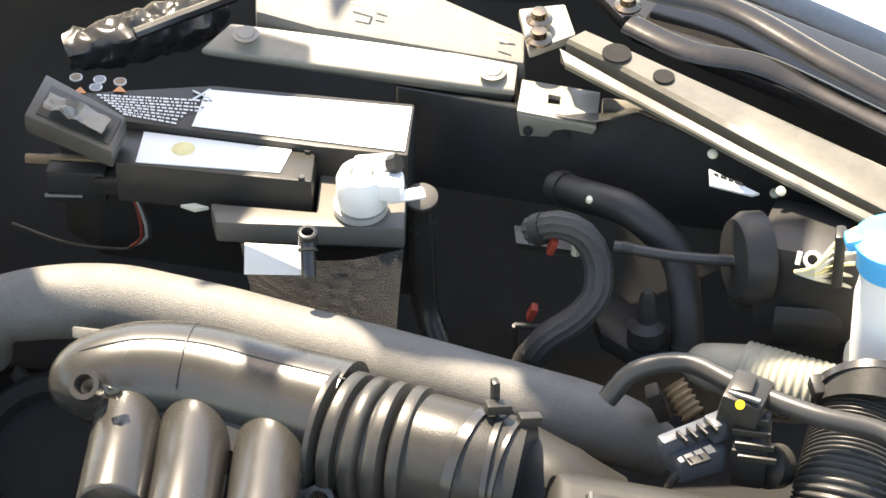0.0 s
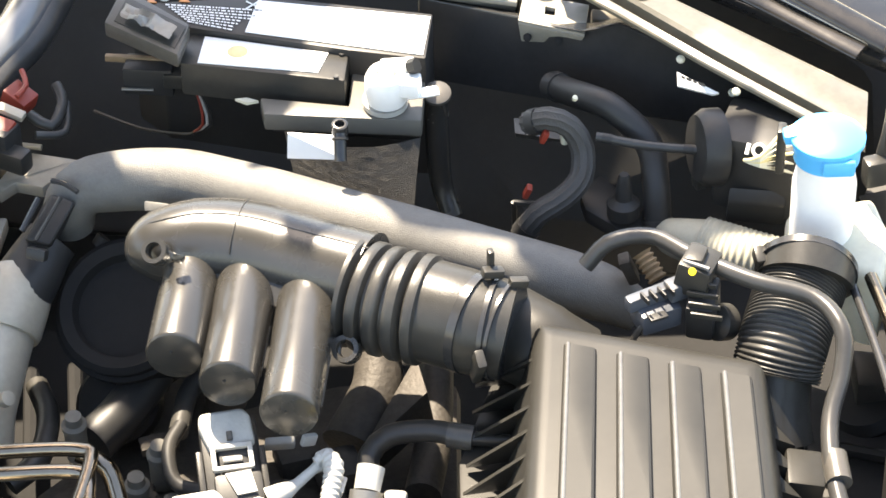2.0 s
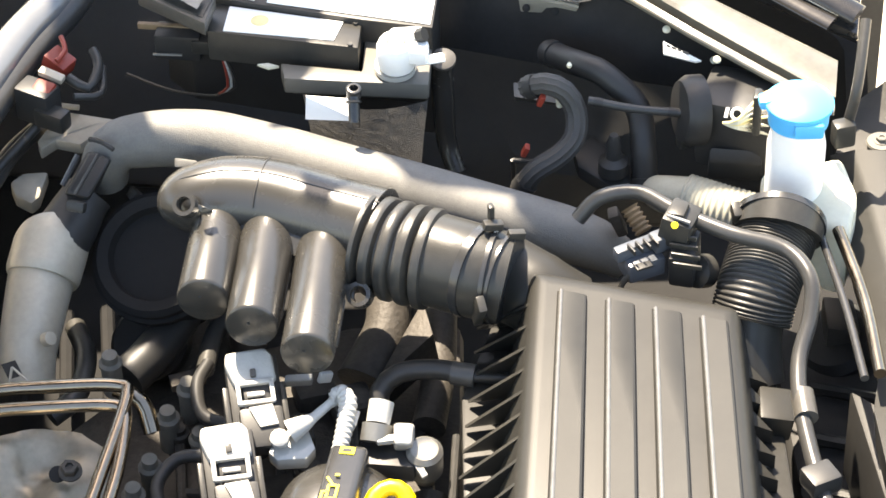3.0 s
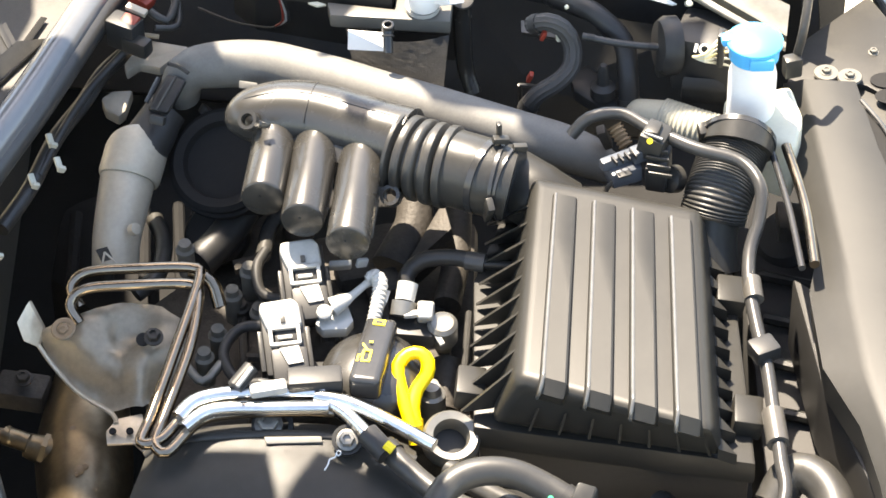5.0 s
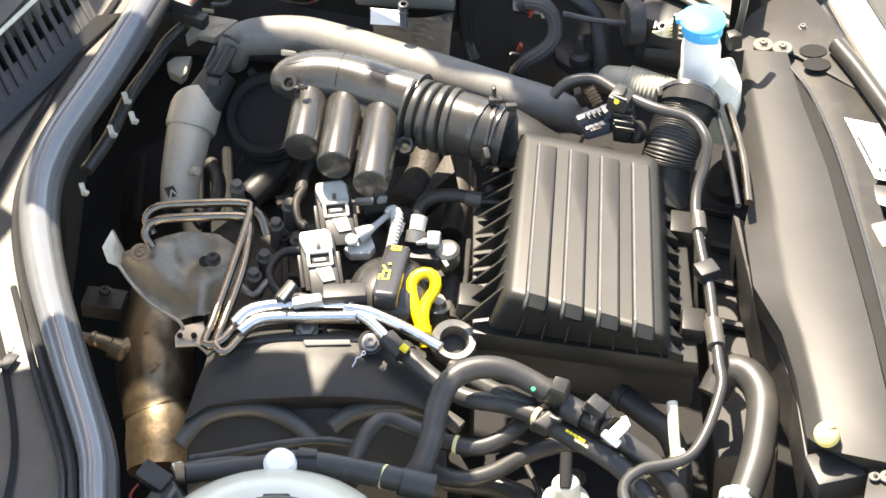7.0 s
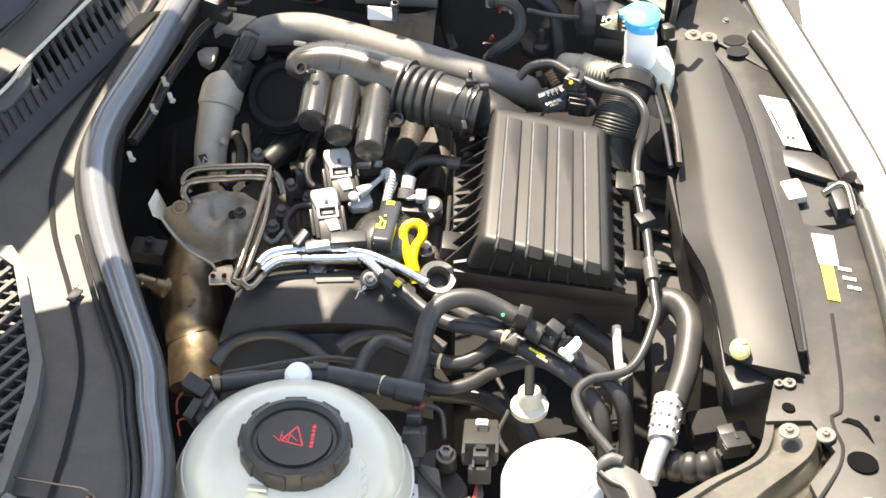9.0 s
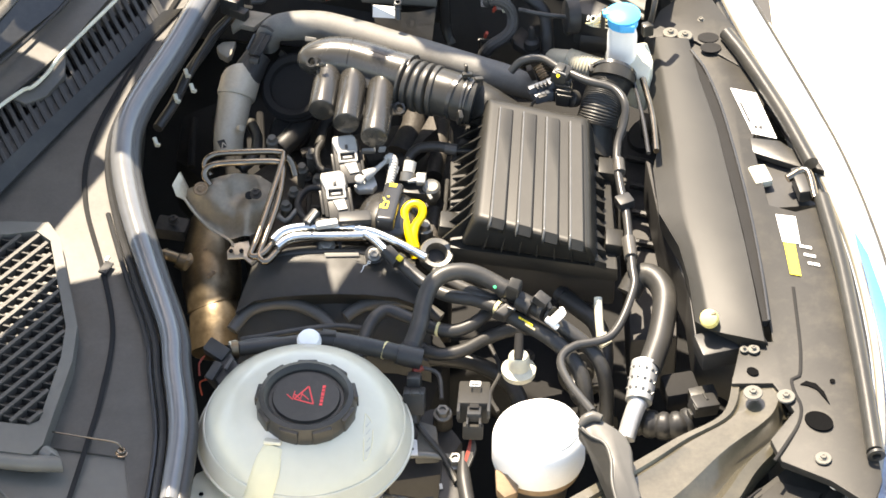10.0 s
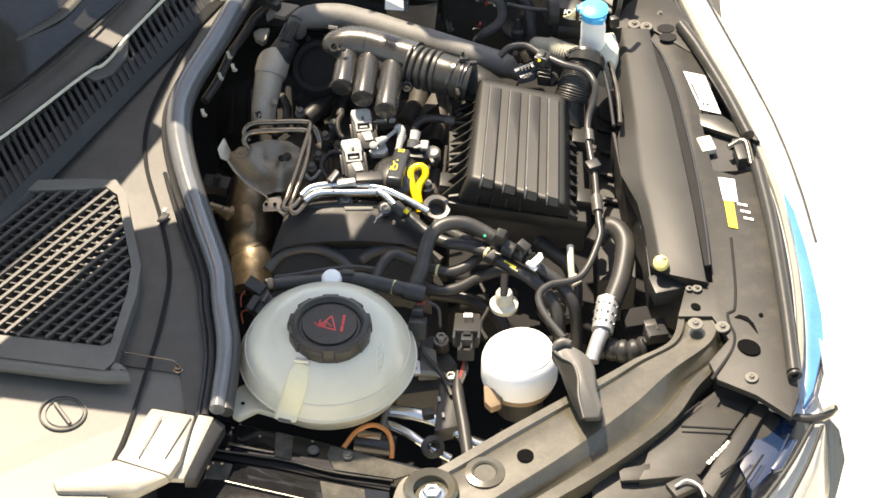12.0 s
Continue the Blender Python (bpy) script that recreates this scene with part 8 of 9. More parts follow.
    p = thing("low_steel_pipes", "two bright steel coolant pipes near the bottom", "metal tube", (-0.154, -0.405, 0.660))
    part("pipe", tube([(-0.202, -0.421, 0.722), (-0.156, -0.430, 0.722), (-0.107, -0.449, 0.718), (-0.070, -0.477, 0.710), (-0.020, -0.486, 0.700)], 0.0108, 18), STEEL, p)
    part("pipe", tube([(-0.209, -0.439, 0.715), (-0.173, -0.458, 0.714), (-0.144, -0.480, 0.710), (-0.103, -0.501, 0.700)], 0.0072, 16), STEEL, p)
    part("clip", block((-0.138, -0.439, 0.734), (0.018, 0.016, 0.014), turn(0, 0, 10), 0.003), PLASTIC_DARK, p)
    part("clip", lathe([(0.008, -0.006), (0.017, -0.006), (0.018, 0.004), (0.01, 0.008), (0.008, 0.004)], toward((-0.131, -0.496, 0.722), (0.3, -0.5, 0.8)), 20), PLASTIC_DARK, p)
    o = thing("orange_tube", "thin orange plastic tube looped under the tank", "tube", (-0.224, -0.445, 0.680))
    part("loop", tube([(-0.266, -0.515, 0.742), (-0.248, -0.486, 0.745), (-0.224, -0.471, 0.745), (-0.202, -0.479, 0.742), (-0.193, -0.503, 0.738), (-0.193, -0.524, 0.730)], 0.0037, 12), COPPER, o)
    part("pump", tube([(-0.249, -0.476, 0.712), (-0.188, -0.487, 0.712)], 0.0165, 24), PLASTIC_GLOSS, o)
    part("pump_band", tube([(-0.244, -0.473, 0.712), (-0.210, -0.480, 0.712)], 0.0175, 24), STEEL, o, "bright steel pump sleeve")


plugs()


def white_canister():
    c = Vector((0.002, -0.391, 0.800))
    t = thing("white_canister", "white plastic domed canister on brown base", "canister", (c.x, c.y, c.z - 0.1))
    part("cover", lathe([(0, -0.032), (0.0575, -0.032), (0.0588, -0.028), (0.0582, 0.006), (0.0555, 0.015), (0.0515, 0.02), (0.0, 0.021)], Matrix.Translation(c), 52), WHITE, t)
    part("top_disc", lathe([(0, 0.019), (0.047, 0.019), (0.0465, 0.0235), (0.044, 0.0255), (0.0, 0.0265)], Matrix.Translation(c + Vector((0.004, 0.003, 0))), 44), WHITE, t)
    part("base", lathe([(0, -0.1), (0.036, -0.1), (0.041, -0.06), (0.05, -0.052), (0.052, -0.032), (0, -0.032)], Matrix.Translation(c), 32), PLASTIC, t, "dark plastic base cup")
    part("base_band", lathe([(0.05, -0.046), (0.054, -0.045), (0.054, -0.036), (0.05, -0.035)], Matrix.Translation(c), 32), BRONZE, t)
    part("base_clip", prism([(-0.053, -0.419, 0.780), (-0.037, -0.432, 0.782), (-0.023, -0.438, 0.778), (-0.026, -0.453, 0.772), (-0.042, -0.459, 0.770), (-0.052, -0.448, 0.772)], (0, 0, -0.014), 0.003), BRONZE, t, "sun-yellowed plastic clip")


white_canister()


# ---- radiator cover, carrier, brace, bumper ----
def radiator_cover():
    t = thing("radiator_cover", "grey black plastic radiator top cover with crease", "radiator cover", (0.240, 0.044, 0.790))
    left = [(0.169, 0.332, 0.840), (0.172, 0.222, 0.840), (0.180, 0.118, 0.840), (0.168, 0.064, 0.840), (0.171, -0.022, 0.840), (0.194, -0.087, 0.840), (0.203, -0.150, 0.840), (0.207, -0.223, 0.838)]
    crease = [(0.183, 0.322, 0.852), (0.192, 0.221, 0.853), (0.198, 0.118, 0.853), (0.202, 0.044, 0.853), (0.206, -0.035, 0.853), (0.212, -0.106, 0.853), (0.218, -0.175, 0.852), (0.225, -0.251, 0.848)]
    right = [(0.232, 0.321, 0.850), (0.242, 0.238, 0.850), (0.259, 0.141, 0.850), (0.267, 0.060, 0.850), (0.275, -0.019, 0.850), (0.282, -0.097, 0.850), (0.288, -0.177, 0.848), (0.294, -0.267, 0.845)]
    bm = bmesh.new()
    rows = []
    for a, b, c in zip(left, crease, right):
        a, b, c = Vector(a), Vector(b), Vector(c)
        rows.append([bm.verts.new(a + Vector((0.004, 0, -0.035))), bm.verts.new(a), bm.verts.new(a.lerp(b, 0.8)), bm.verts.new(b + Vector((0.003, 0, 0.001))), bm.verts.new(b.lerp(c, 0.97)), bm.verts.new(c + Vector((0, 0, -0.004))), bm.verts.new(c + Vector((0, 0, -0.03)))])
    for a, b in zip(rows, rows[1:]):
        for k in range(len(a) - 1):
            bm.faces.new((a[k], a[k + 1], b[k + 1], b[k]))
    bm.faces.new(rows[-1])
    bm.faces.new(rows[0][::-1])
    part("cover", bm, PLASTIC_COVER, t, smooth=35)
    part("gap_seal", prism([(0.231, 0.297, 0.848), (0.241, 0.241, 0.848), (0.253, 0.164, 0.848), (0.261, 0.096, 0.848), (0.271, 0.016, 0.848), (0.279, -0.069, 0.848), (0.287, -0.171, 0.848), (0.292, -0.231, 0.846), (0.299, -0.231, 0.846), (0.297, -0.158, 0.848), (0.293, -0.076, 0.848), (0.286, 0.002, 0.848), (0.277, 0.096, 0.848), (0.265, 0.185, 0.848), (0.248, 0.258, 0.848)], (0, 0, -0.01)), DEEP, t, "black rubber gap seal")
    part("seal_lip", tube([(0.233, 0.295, 0.850), (0.250, 0.254, 0.850), (0.266, 0.183, 0.850), (0.278, 0.094, 0.850), (0.288, 0.000, 0.850), (0.294, -0.078, 0.850), (0.298, -0.161, 0.850), (0.300, -0.233, 0.848)], 0.0022, 8), PLASTIC_GLOSS, t)
    part("near_lip", prism([(0.241, -0.242, 0.838), (0.298, -0.263, 0.838), (0.291, -0.252, 0.845), (0.237, -0.230, 0.845)], (0, 0, -0.012), 0.002), PLASTIC_DARK, t)
    for a, b in (((0.161, 0.222, 0.862), (0.172, 0.075, 0.862)),):
        part("chrome_strip", tube([a, mid(a, b) + Vector((0.004, 0, 0)), b], 0.0045, 10), STEEL_DARK, t)
        part("chrome_strip", tube([Vector(a) + Vector((-0.012, 0, -0.004)), mid(a, b) + Vector((-0.009, 0, -0.004)), Vector(b) + Vector((-0.01, 0, -0.004))], 0.003, 10), PLASTIC_GLOSS, t)
    y = thing("yellow_stopper", "small yellow plastic stopper plug", "plug", (0.227, -0.203, 0.820))
    part("knob", lathe([(0, -0.012), (0.011, -0.012), (0.0125, 0.0), (0.011, 0.008), (0.005, 0.012), (0, 0.012)], toward((0.223, -0.238, 0.858), (-0.2, -0.5, 0.8)), 22), PALE_YELLOW, y)
    part("slot", block((0.227, -0.240, 0.868), (0.008, 0.004, 0.006), turn(0, 0, 20), 0.001), BRONZE, y)
    g = thing("radiator_side_guide", "black plastic guide below the radiator cover", "air guide", (0.216, -0.151, 0.700))
    part("guide", prism([(0.162, 0.127, 0.800), (0.174, 0.007, 0.800), (0.205, -0.123, 0.800), (0.209, -0.223, 0.800), (0.260, -0.260, 0.800), (0.270, -0.233, 0.810), (0.255, 0.012, 0.820)], (0, 0, -0.08), 0.004), PLASTIC_DARK, g)
    part("bracket", block((0.233, -0.250, 0.815), (0.05, 0.04, 0.03), turn(0, 0, 15), 0.004), PLASTIC_DARK, g)
    part("plug", block((0.217, -0.278, 0.755), (0.035, 0.024, 0.02), turn(0, 0, 15), 0.003), PLASTIC, g)
    part("bellows", tube([(0.134, -0.301, 0.735), (0.158, -0.311, 0.738), (0.178, -0.314, 0.740), (0.199, -0.308, 0.742)], 0.0185, 22, ribs=(0.017, 0.003, 4.0)), PLASTIC_DARK, g)
    part("clip_plug", block((0.215, -0.311, 0.775), (0.034, 0.024, 0.02), turn(0, 10, 20), 0.003), PLASTIC_DARK, g)
    for k in range(4):
        part("plug_fin", block(Vector((0.196, -0.332, 0.780)) + Vector((0.007 * k, 0.009 * k, 0.002)), (0.004, 0.012, 0.008), turn(0, 10, 20), 0.001), PLASTIC, g)
    part("tank_corner", block((0.189, -0.257, 0.745), (0.045, 0.04, 0.03), turn(0, 0, 12), 0.005), DEEP, g)


radiator_cover()


def front_carrier():
    t = thing("lock_carrier", "grey black plastic lock carrier with warning stickers", "lock carrier", (0.356, -0.013, 0.780))
    part("panel", prism([(0.235, 0.383, 0.836), (0.285, 0.325, 0.836), (0.329, 0.198, 0.836), (0.306, 0.122, 0.836), (0.319, -0.005, 0.836), (0.353, -0.018, 0.836), (0.394, -0.005, 0.836), (0.418, -0.172, 0.836), (0.414, -0.305, 0.834), (0.420, -0.489, 0.830), (0.404, -0.533, 0.830), (0.356, -0.489, 0.830), (0.299, -0.457, 0.830), (0.288, -0.422, 0.832), (0.321, -0.377, 0.834), (0.298, -0.329, 0.834), (0.246, -0.329, 0.834), (0.263, -0.256, 0.834), (0.304, -0.256, 0.834), (0.288, -0.003, 0.834), (0.264, 0.186, 0.834), (0.233, 0.328, 0.834)], (0, 0, -0.012), 0.002), CARRIER, t)
    part("latch_well", prism([(0.305, 0.124, 0.822), (0.380, 0.103, 0.822), (0.392, 0.009, 0.822), (0.320, 0.003, 0.822)], (0, 0, -0.02)), PLASTIC_DARK, t)
    part("panel_front", prism([(0.285, 0.330, 0.832), (0.296, 0.344, 0.832), (0.400, 0.065, 0.832), (0.386, 0.072, 0.832), (0.330, 0.202, 0.832)], (0, 0, -0.01), 0.001), PLASTIC, t)
    part("bridge", prism([(0.303, 0.127, 0.838), (0.343, 0.120, 0.838), (0.382, 0.079, 0.838), (0.376, 0.064, 0.836), (0.305, 0.099, 0.836)], (0, 0, -0.01), 0.002), PLASTIC, t)
    st = part("sticker", prism([(0.284, 0.230, 0.837), (0.319, 0.219, 0.837), (0.340, 0.125, 0.837), (0.307, 0.136, 0.837)], (0, 0, -0.0006)), LABEL, t, "white paper sticker")
    part("sticker", prism([(0.326, -0.024, 0.837), (0.352, -0.029, 0.837), (0.354, -0.081, 0.837), (0.331, -0.076, 0.837)], (0, 0, -0.0006)), LABEL, t, "white paper sticker")
    part("sticker", prism([(0.332, -0.076, 0.837), (0.347, -0.080, 0.837), (0.350, -0.141, 0.837), (0.336, -0.137, 0.837)], (0, 0, -0.0006)), YELLOW_PRINT, t, "yellow warning sticker")
    for k in range(3):
        text_bars(t, WHITE_PRINT, Vector((0.353, -0.087, 0.837)) + Vector((0.004 * k, -0.016 * k, 0)), (1, -0.3, 0), (0, 1, 0), (0.006, 0.008), 0.005)
    text_bars(t, PLASTIC_DARK, (0.294, 0.199, 0.838), (0.25, -1, 0), (1, 0.2, 0), (0.012, 0.018, 0.01), 0.003)
    text_bars(t, PLASTIC_DARK, (0.311, 0.146, 0.838), (1, -0.2, 0), (0, 1, 0), (0.004, 0.005), 0.006)
    part("cream_block", block((0.312, 0.055, 0.832), (0.025, 0.035, 0.012), turn(0, 0, 15), 0.004), CREAM, t)
    part("latch", block((0.365, 0.030, 0.840), (0.02, 0.05, 0.02), turn(0, 0, 10), 0.004), PLASTIC_DARK, t)
    part("latch_arm", tube([(0.346, 0.036, 0.845), (0.372, 0.046, 0.850), (0.380, -0.004, 0.845)], 0.006, 10), STEEL_DARK, t)
    for p, r in (((0.350, -0.395, 0.835), 21), ((0.274, -0.310, 0.836), 9)):
        part("hole", lathe([(0, -0.001), (r * 0.0009, -0.001), (r * 0.0009, 0.0005), (0, 0.0004)], Matrix.Translation(p) @ turn(0, 0, -38) @ Matrix.Diagonal((1, 0.78, 1, 1)), 28), CAVITY, t)
    part("joint_line", tube([(0.338, -0.160, 0.836), (0.338, -0.255, 0.836), (0.336, -0.292, 0.836), (0.332, -0.318, 0.836), (0.322, -0.324, 0.836), (0.324, -0.346, 0.835), (0.330, -0.370, 0.835), (0.325, -0.397, 0.834), (0.309, -0.427, 0.834), (0.290, -0.458, 0.833)], 0.0022, 8, flat=0.3, up=(0, 0, 1)), DEEP, t)
    part("crescent_slot", prism([(0.332, -0.333, 0.836), (0.340, -0.327, 0.836), (0.352, -0.332, 0.836), (0.361, -0.346, 0.836), (0.366, -0.367, 0.836), (0.360, -0.356, 0.836), (0.352, -0.342, 0.836), (0.341, -0.335, 0.836)], (0, 0, -0.001)), CAVITY, t)
    part("pin_hole", lathe([(0, 0), (0.0035, 0), (0.0035, 0.0006), (0, 0.0006)], Matrix.Translation((0.373, -0.328, 0.836)), 14), CAVITY, t)
    for p, r in (((0.271, -0.351, 0.840), 0.0078), ((0.312, -0.356, 0.838), 0.0075), ((0.350, -0.456, 0.833), 0.0066), ((0.278, -0.273, 0.837), 0.005), ((0.266, -0.273, 0.837), 0.0035), ((0.207, 0.339, 0.845), 0.007), ((0.227, 0.333, 0.845), 0.007), ((0.252, 0.371, 0.840), 0.006)):
        q = part("washer", lathe([(0, 0), (r * 1.6, 0), (r * 1.5, 0.0015), (0, 0.002)], Matrix.Translation(p), 26), ZINC, t)
        bolt(Vector(p) + Vector((0, 0, 0.0015)), r * 0.6, 0.004, (0, 0, 1), ZINC, q)
    part("far_plate", prism([(0.172, 0.332, 0.842), (0.195, 0.393, 0.842), (0.256, 0.453, 0.842), (0.302, 0.344, 0.842), (0.308, 0.267, 0.838), (0.240, 0.329, 0.840)], (0, 0, -0.02), 0.003), CARRIER, t)
    for p in ((0.260, 0.333, 0.841), (0.262, 0.311, 0.841)):
        part("hole", lathe([(0, 0), (0.015, 0), (0.015, 0.0005), (0, 0.0005)], Matrix.Translation(p) @ Matrix.Diagonal((1, 0.7, 1, 1)), 22), DEEP, t)
    part("front_tube", tube([(0.413, -0.454, 0.842), (0.411, -0.340, 0.845), (0.407, -0.232, 0.846), (0.401, -0.119, 0.846), (0.389, -0.003, 0.846)], 0.011, 16), PLASTIC, t)
    part("front_tube", tube([(0.380, 0.062, 0.848), (0.350, 0.164, 0.848), (0.310, 0.276, 0.848), (0.285, 0.333, 0.848)], 0.0105, 16), PLASTIC, t)
    part("tube_end", lathe([(0.006, 0), (0.0115, 0), (0.0115, 0.004), (0.006, 0.004)], toward((0.414, -0.457, 0.842), (0.1, -1, -0.1)), 18), PLASTIC_DARK, t)
    g = thing("washer_hose_clip", "thin black bonnet washer hose at the far corner", "hose", (0.196, 0.348, 0.840))
    part("hose", tube([(0.174, 0.295, 0.900), (0.179, 0.299, 0.930), (0.187, 0.335, 0.960)], 0.004, 10), RUBBER, g)
    part("clip", block((0.170, 0.289, 0.895), (0.016, 0.012, 0.02), turn(0, 0, 15), 0.003), PLASTIC, g)


front_carrier()


def glide(pts, i, f):
    """A smooth curve through the stations: the place at share f after station i."""
    p0, p1, p2, p3 = (Vector(pts[max(0, min(len(pts) - 1, i + k))]) for k in (-1, 0, 1, 2))
    return p1 + 0.5 * f * (p2 - p0 + f * (2 * p0 - 5 * p1 + 4 * p2 - p3 + f * (3 * (p1 - p2) + p3 - p0)))


def headlamp_brace():
    t = thing("headlamp_brace", "brown black painted steel brace beside the headlamp", "brace", (0.069, -0.517, 0.760))
    a = [(-0.193, -0.689, 0.800), (-0.175, -0.632, 0.803), (-0.127, -0.615, 0.806), (-0.017, -0.538, 0.812), (0.121, -0.445, 0.818), (0.174, -0.409, 0.821), (0.232, -0.373, 0.825), (0.249, -0.313, 0.828)]
    b = [(-0.135, -0.726, 0.800), (-0.060, -0.686, 0.803), (-0.015, -0.654, 0.806), (0.074, -0.587, 0.812), (0.170, -0.501, 0.818), (0.232, -0.432, 0.821), (0.297, -0.372, 0.825), (0.310, -0.314, 0.828)]
    c = [(-0.102, -0.739, 0.790), (-0.036, -0.689, 0.793), (0.006, -0.663, 0.796), (0.099, -0.596, 0.802), (0.204, -0.511, 0.810), (0.254, -0.440, 0.812), (0.311, -0.378, 0.820), (0.324, -0.312, 0.826)]
    d = [(-0.069, -0.765, 0.795), (0.005, -0.697, 0.797), (0.056, -0.661, 0.798), (0.141, -0.597, 0.800), (0.229, -0.518, 0.806), (0.271, -0.451, 0.808), (0.321, -0.388, 0.816), (0.334, -0.308, 0.822)]
    bm = bmesh.new()
    rows = []
    n = 56
    for k in range(n + 1):
        u = k / n * 7
        i = min(int(u), 6)
        A, B, C, D = (glide(s, i, u - i) for s in (a, b, c, d))
        up = Vector((0, 0, 1))
        rows.append([bm.verts.new(p) for p in (A - up * 0.03, A - up * 0.003, A + up * 0.002, A.lerp(B, 0.16) + up * 0.002, A.lerp(B, 0.2) - up * 0.003, A.lerp(B, 0.25) - up * 0.001,
                                               A.lerp(B, 0.6), A.lerp(B, 0.97) + up * 0.001, B - up * 0.001, B.lerp(C, 0.5) - up * 0.017, B.lerp(C, 0.75) - up * 0.019,
                                               C.lerp(D, 0.12) - up * 0.004, C.lerp(D, 0.3) + up * 0.001, D, D - up * 0.03)])
    for p, q in zip(rows, rows[1:]):
        for k in range(len(p) - 1):
            bm.faces.new((p[k], p[k + 1], q[k + 1], q[k]))
    bm.faces.new(rows[0])
    bm.faces.new(rows[-1][::-1])
    part("beam", bm, BRACE, t, smooth=32)
    part("hole", lathe([(0, -0.001), (0.0125, -0.001), (0.0125, 0.0006), (0, 0.0005)], toward((0.007, -0.592, 0.812), (0, 0, 1)), 24), CAVITY, t)
    part("dimple", lathe([(0.02, 0.0), (0.03, -0.001), (0.03, 0.001), (0.02, 0.003), (0.017, 0.001)], Matrix.Translation((-0.053, -0.621, 0.808)), 30), BRACE, t)
    part("dimple_plug", lathe([(0, 0), (0.0175, 0), (0.016, 0.0015), (0, 0.0015)], Matrix.Translation((-0.053, -0.623, 0.808)), 26), BRACE, t)
    text_bars(t, BRACE, (-0.021, -0.550, 0.813), (1, 0.6, 0.04), (-0.5, 1, 0), (0.006, 0.007, 0.006, 0.003, 0.007, 0.008), 0.006)
    part("mount_cup", lathe([(0.025, 0.0), (0.04, 0.0), (0.041, 0.006), (0.036, 0.011), (0.026, 0.006)], Matrix.Translation((-0.133, -0.656, 0.806)), 34), BRACE, t)
    bolt((-0.131, -0.665, 0.806), 0.014, 0.014, (0, 0, 1), STEEL, t)
    c2 = thing("bonnet_buffer", "black plastic hook clip standing on the brace", "clip", (0.093, -0.516, 0.810))
    ridge = [(0.051, -0.424, 0.862), (0.064, -0.443, 0.864), (0.080, -0.455, 0.864), (0.087, -0.481, 0.862), (0.087, -0.515, 0.858), (0.094, -0.552, 0.850)]
    right = [(0.117, -0.545, 0.842), (0.122, -0.526, 0.846), (0.114, -0.494, 0.852), (0.113, -0.458, 0.858), (0.107, -0.442, 0.862), (0.092, -0.430, 0.866), (0.075, -0.418, 0.868), (0.064, -0.414, 0.866)]
    part("face", prism([*ridge, *right], (0.003, 0.012, -0.022), 0.004, 3), TIMING, c2)
    left = [(0.090, -0.542, 0.834), (0.078, -0.515, 0.838), (0.067, -0.481, 0.844), (0.060, -0.455, 0.848), (0.049, -0.435, 0.850), (0.048, -0.422, 0.856)]
    part("web", prism([*ridge, *left], (0.006, 0.012, -0.016), 0.002, 2), CARRIER, c2)
    part("ridge", tube([Vector(p) + Vector((0, -0.001, 0.001)) for p in ridge], 0.0022, 10), TIMING, c2)
    part("hook", tube([(0.051, -0.426, 0.864), (0.057, -0.420, 0.868), (0.067, -0.416, 0.870), (0.078, -0.420, 0.870)], [0.004, 0.0065, 0.007, 0.005], 14), TIMING, c2)
    part("foot", block((0.108, -0.520, 0.828), (0.024, 0.014, 0.026), turn(20, 0, 12), 0.004), TIMING, c2)


headlamp_brace()


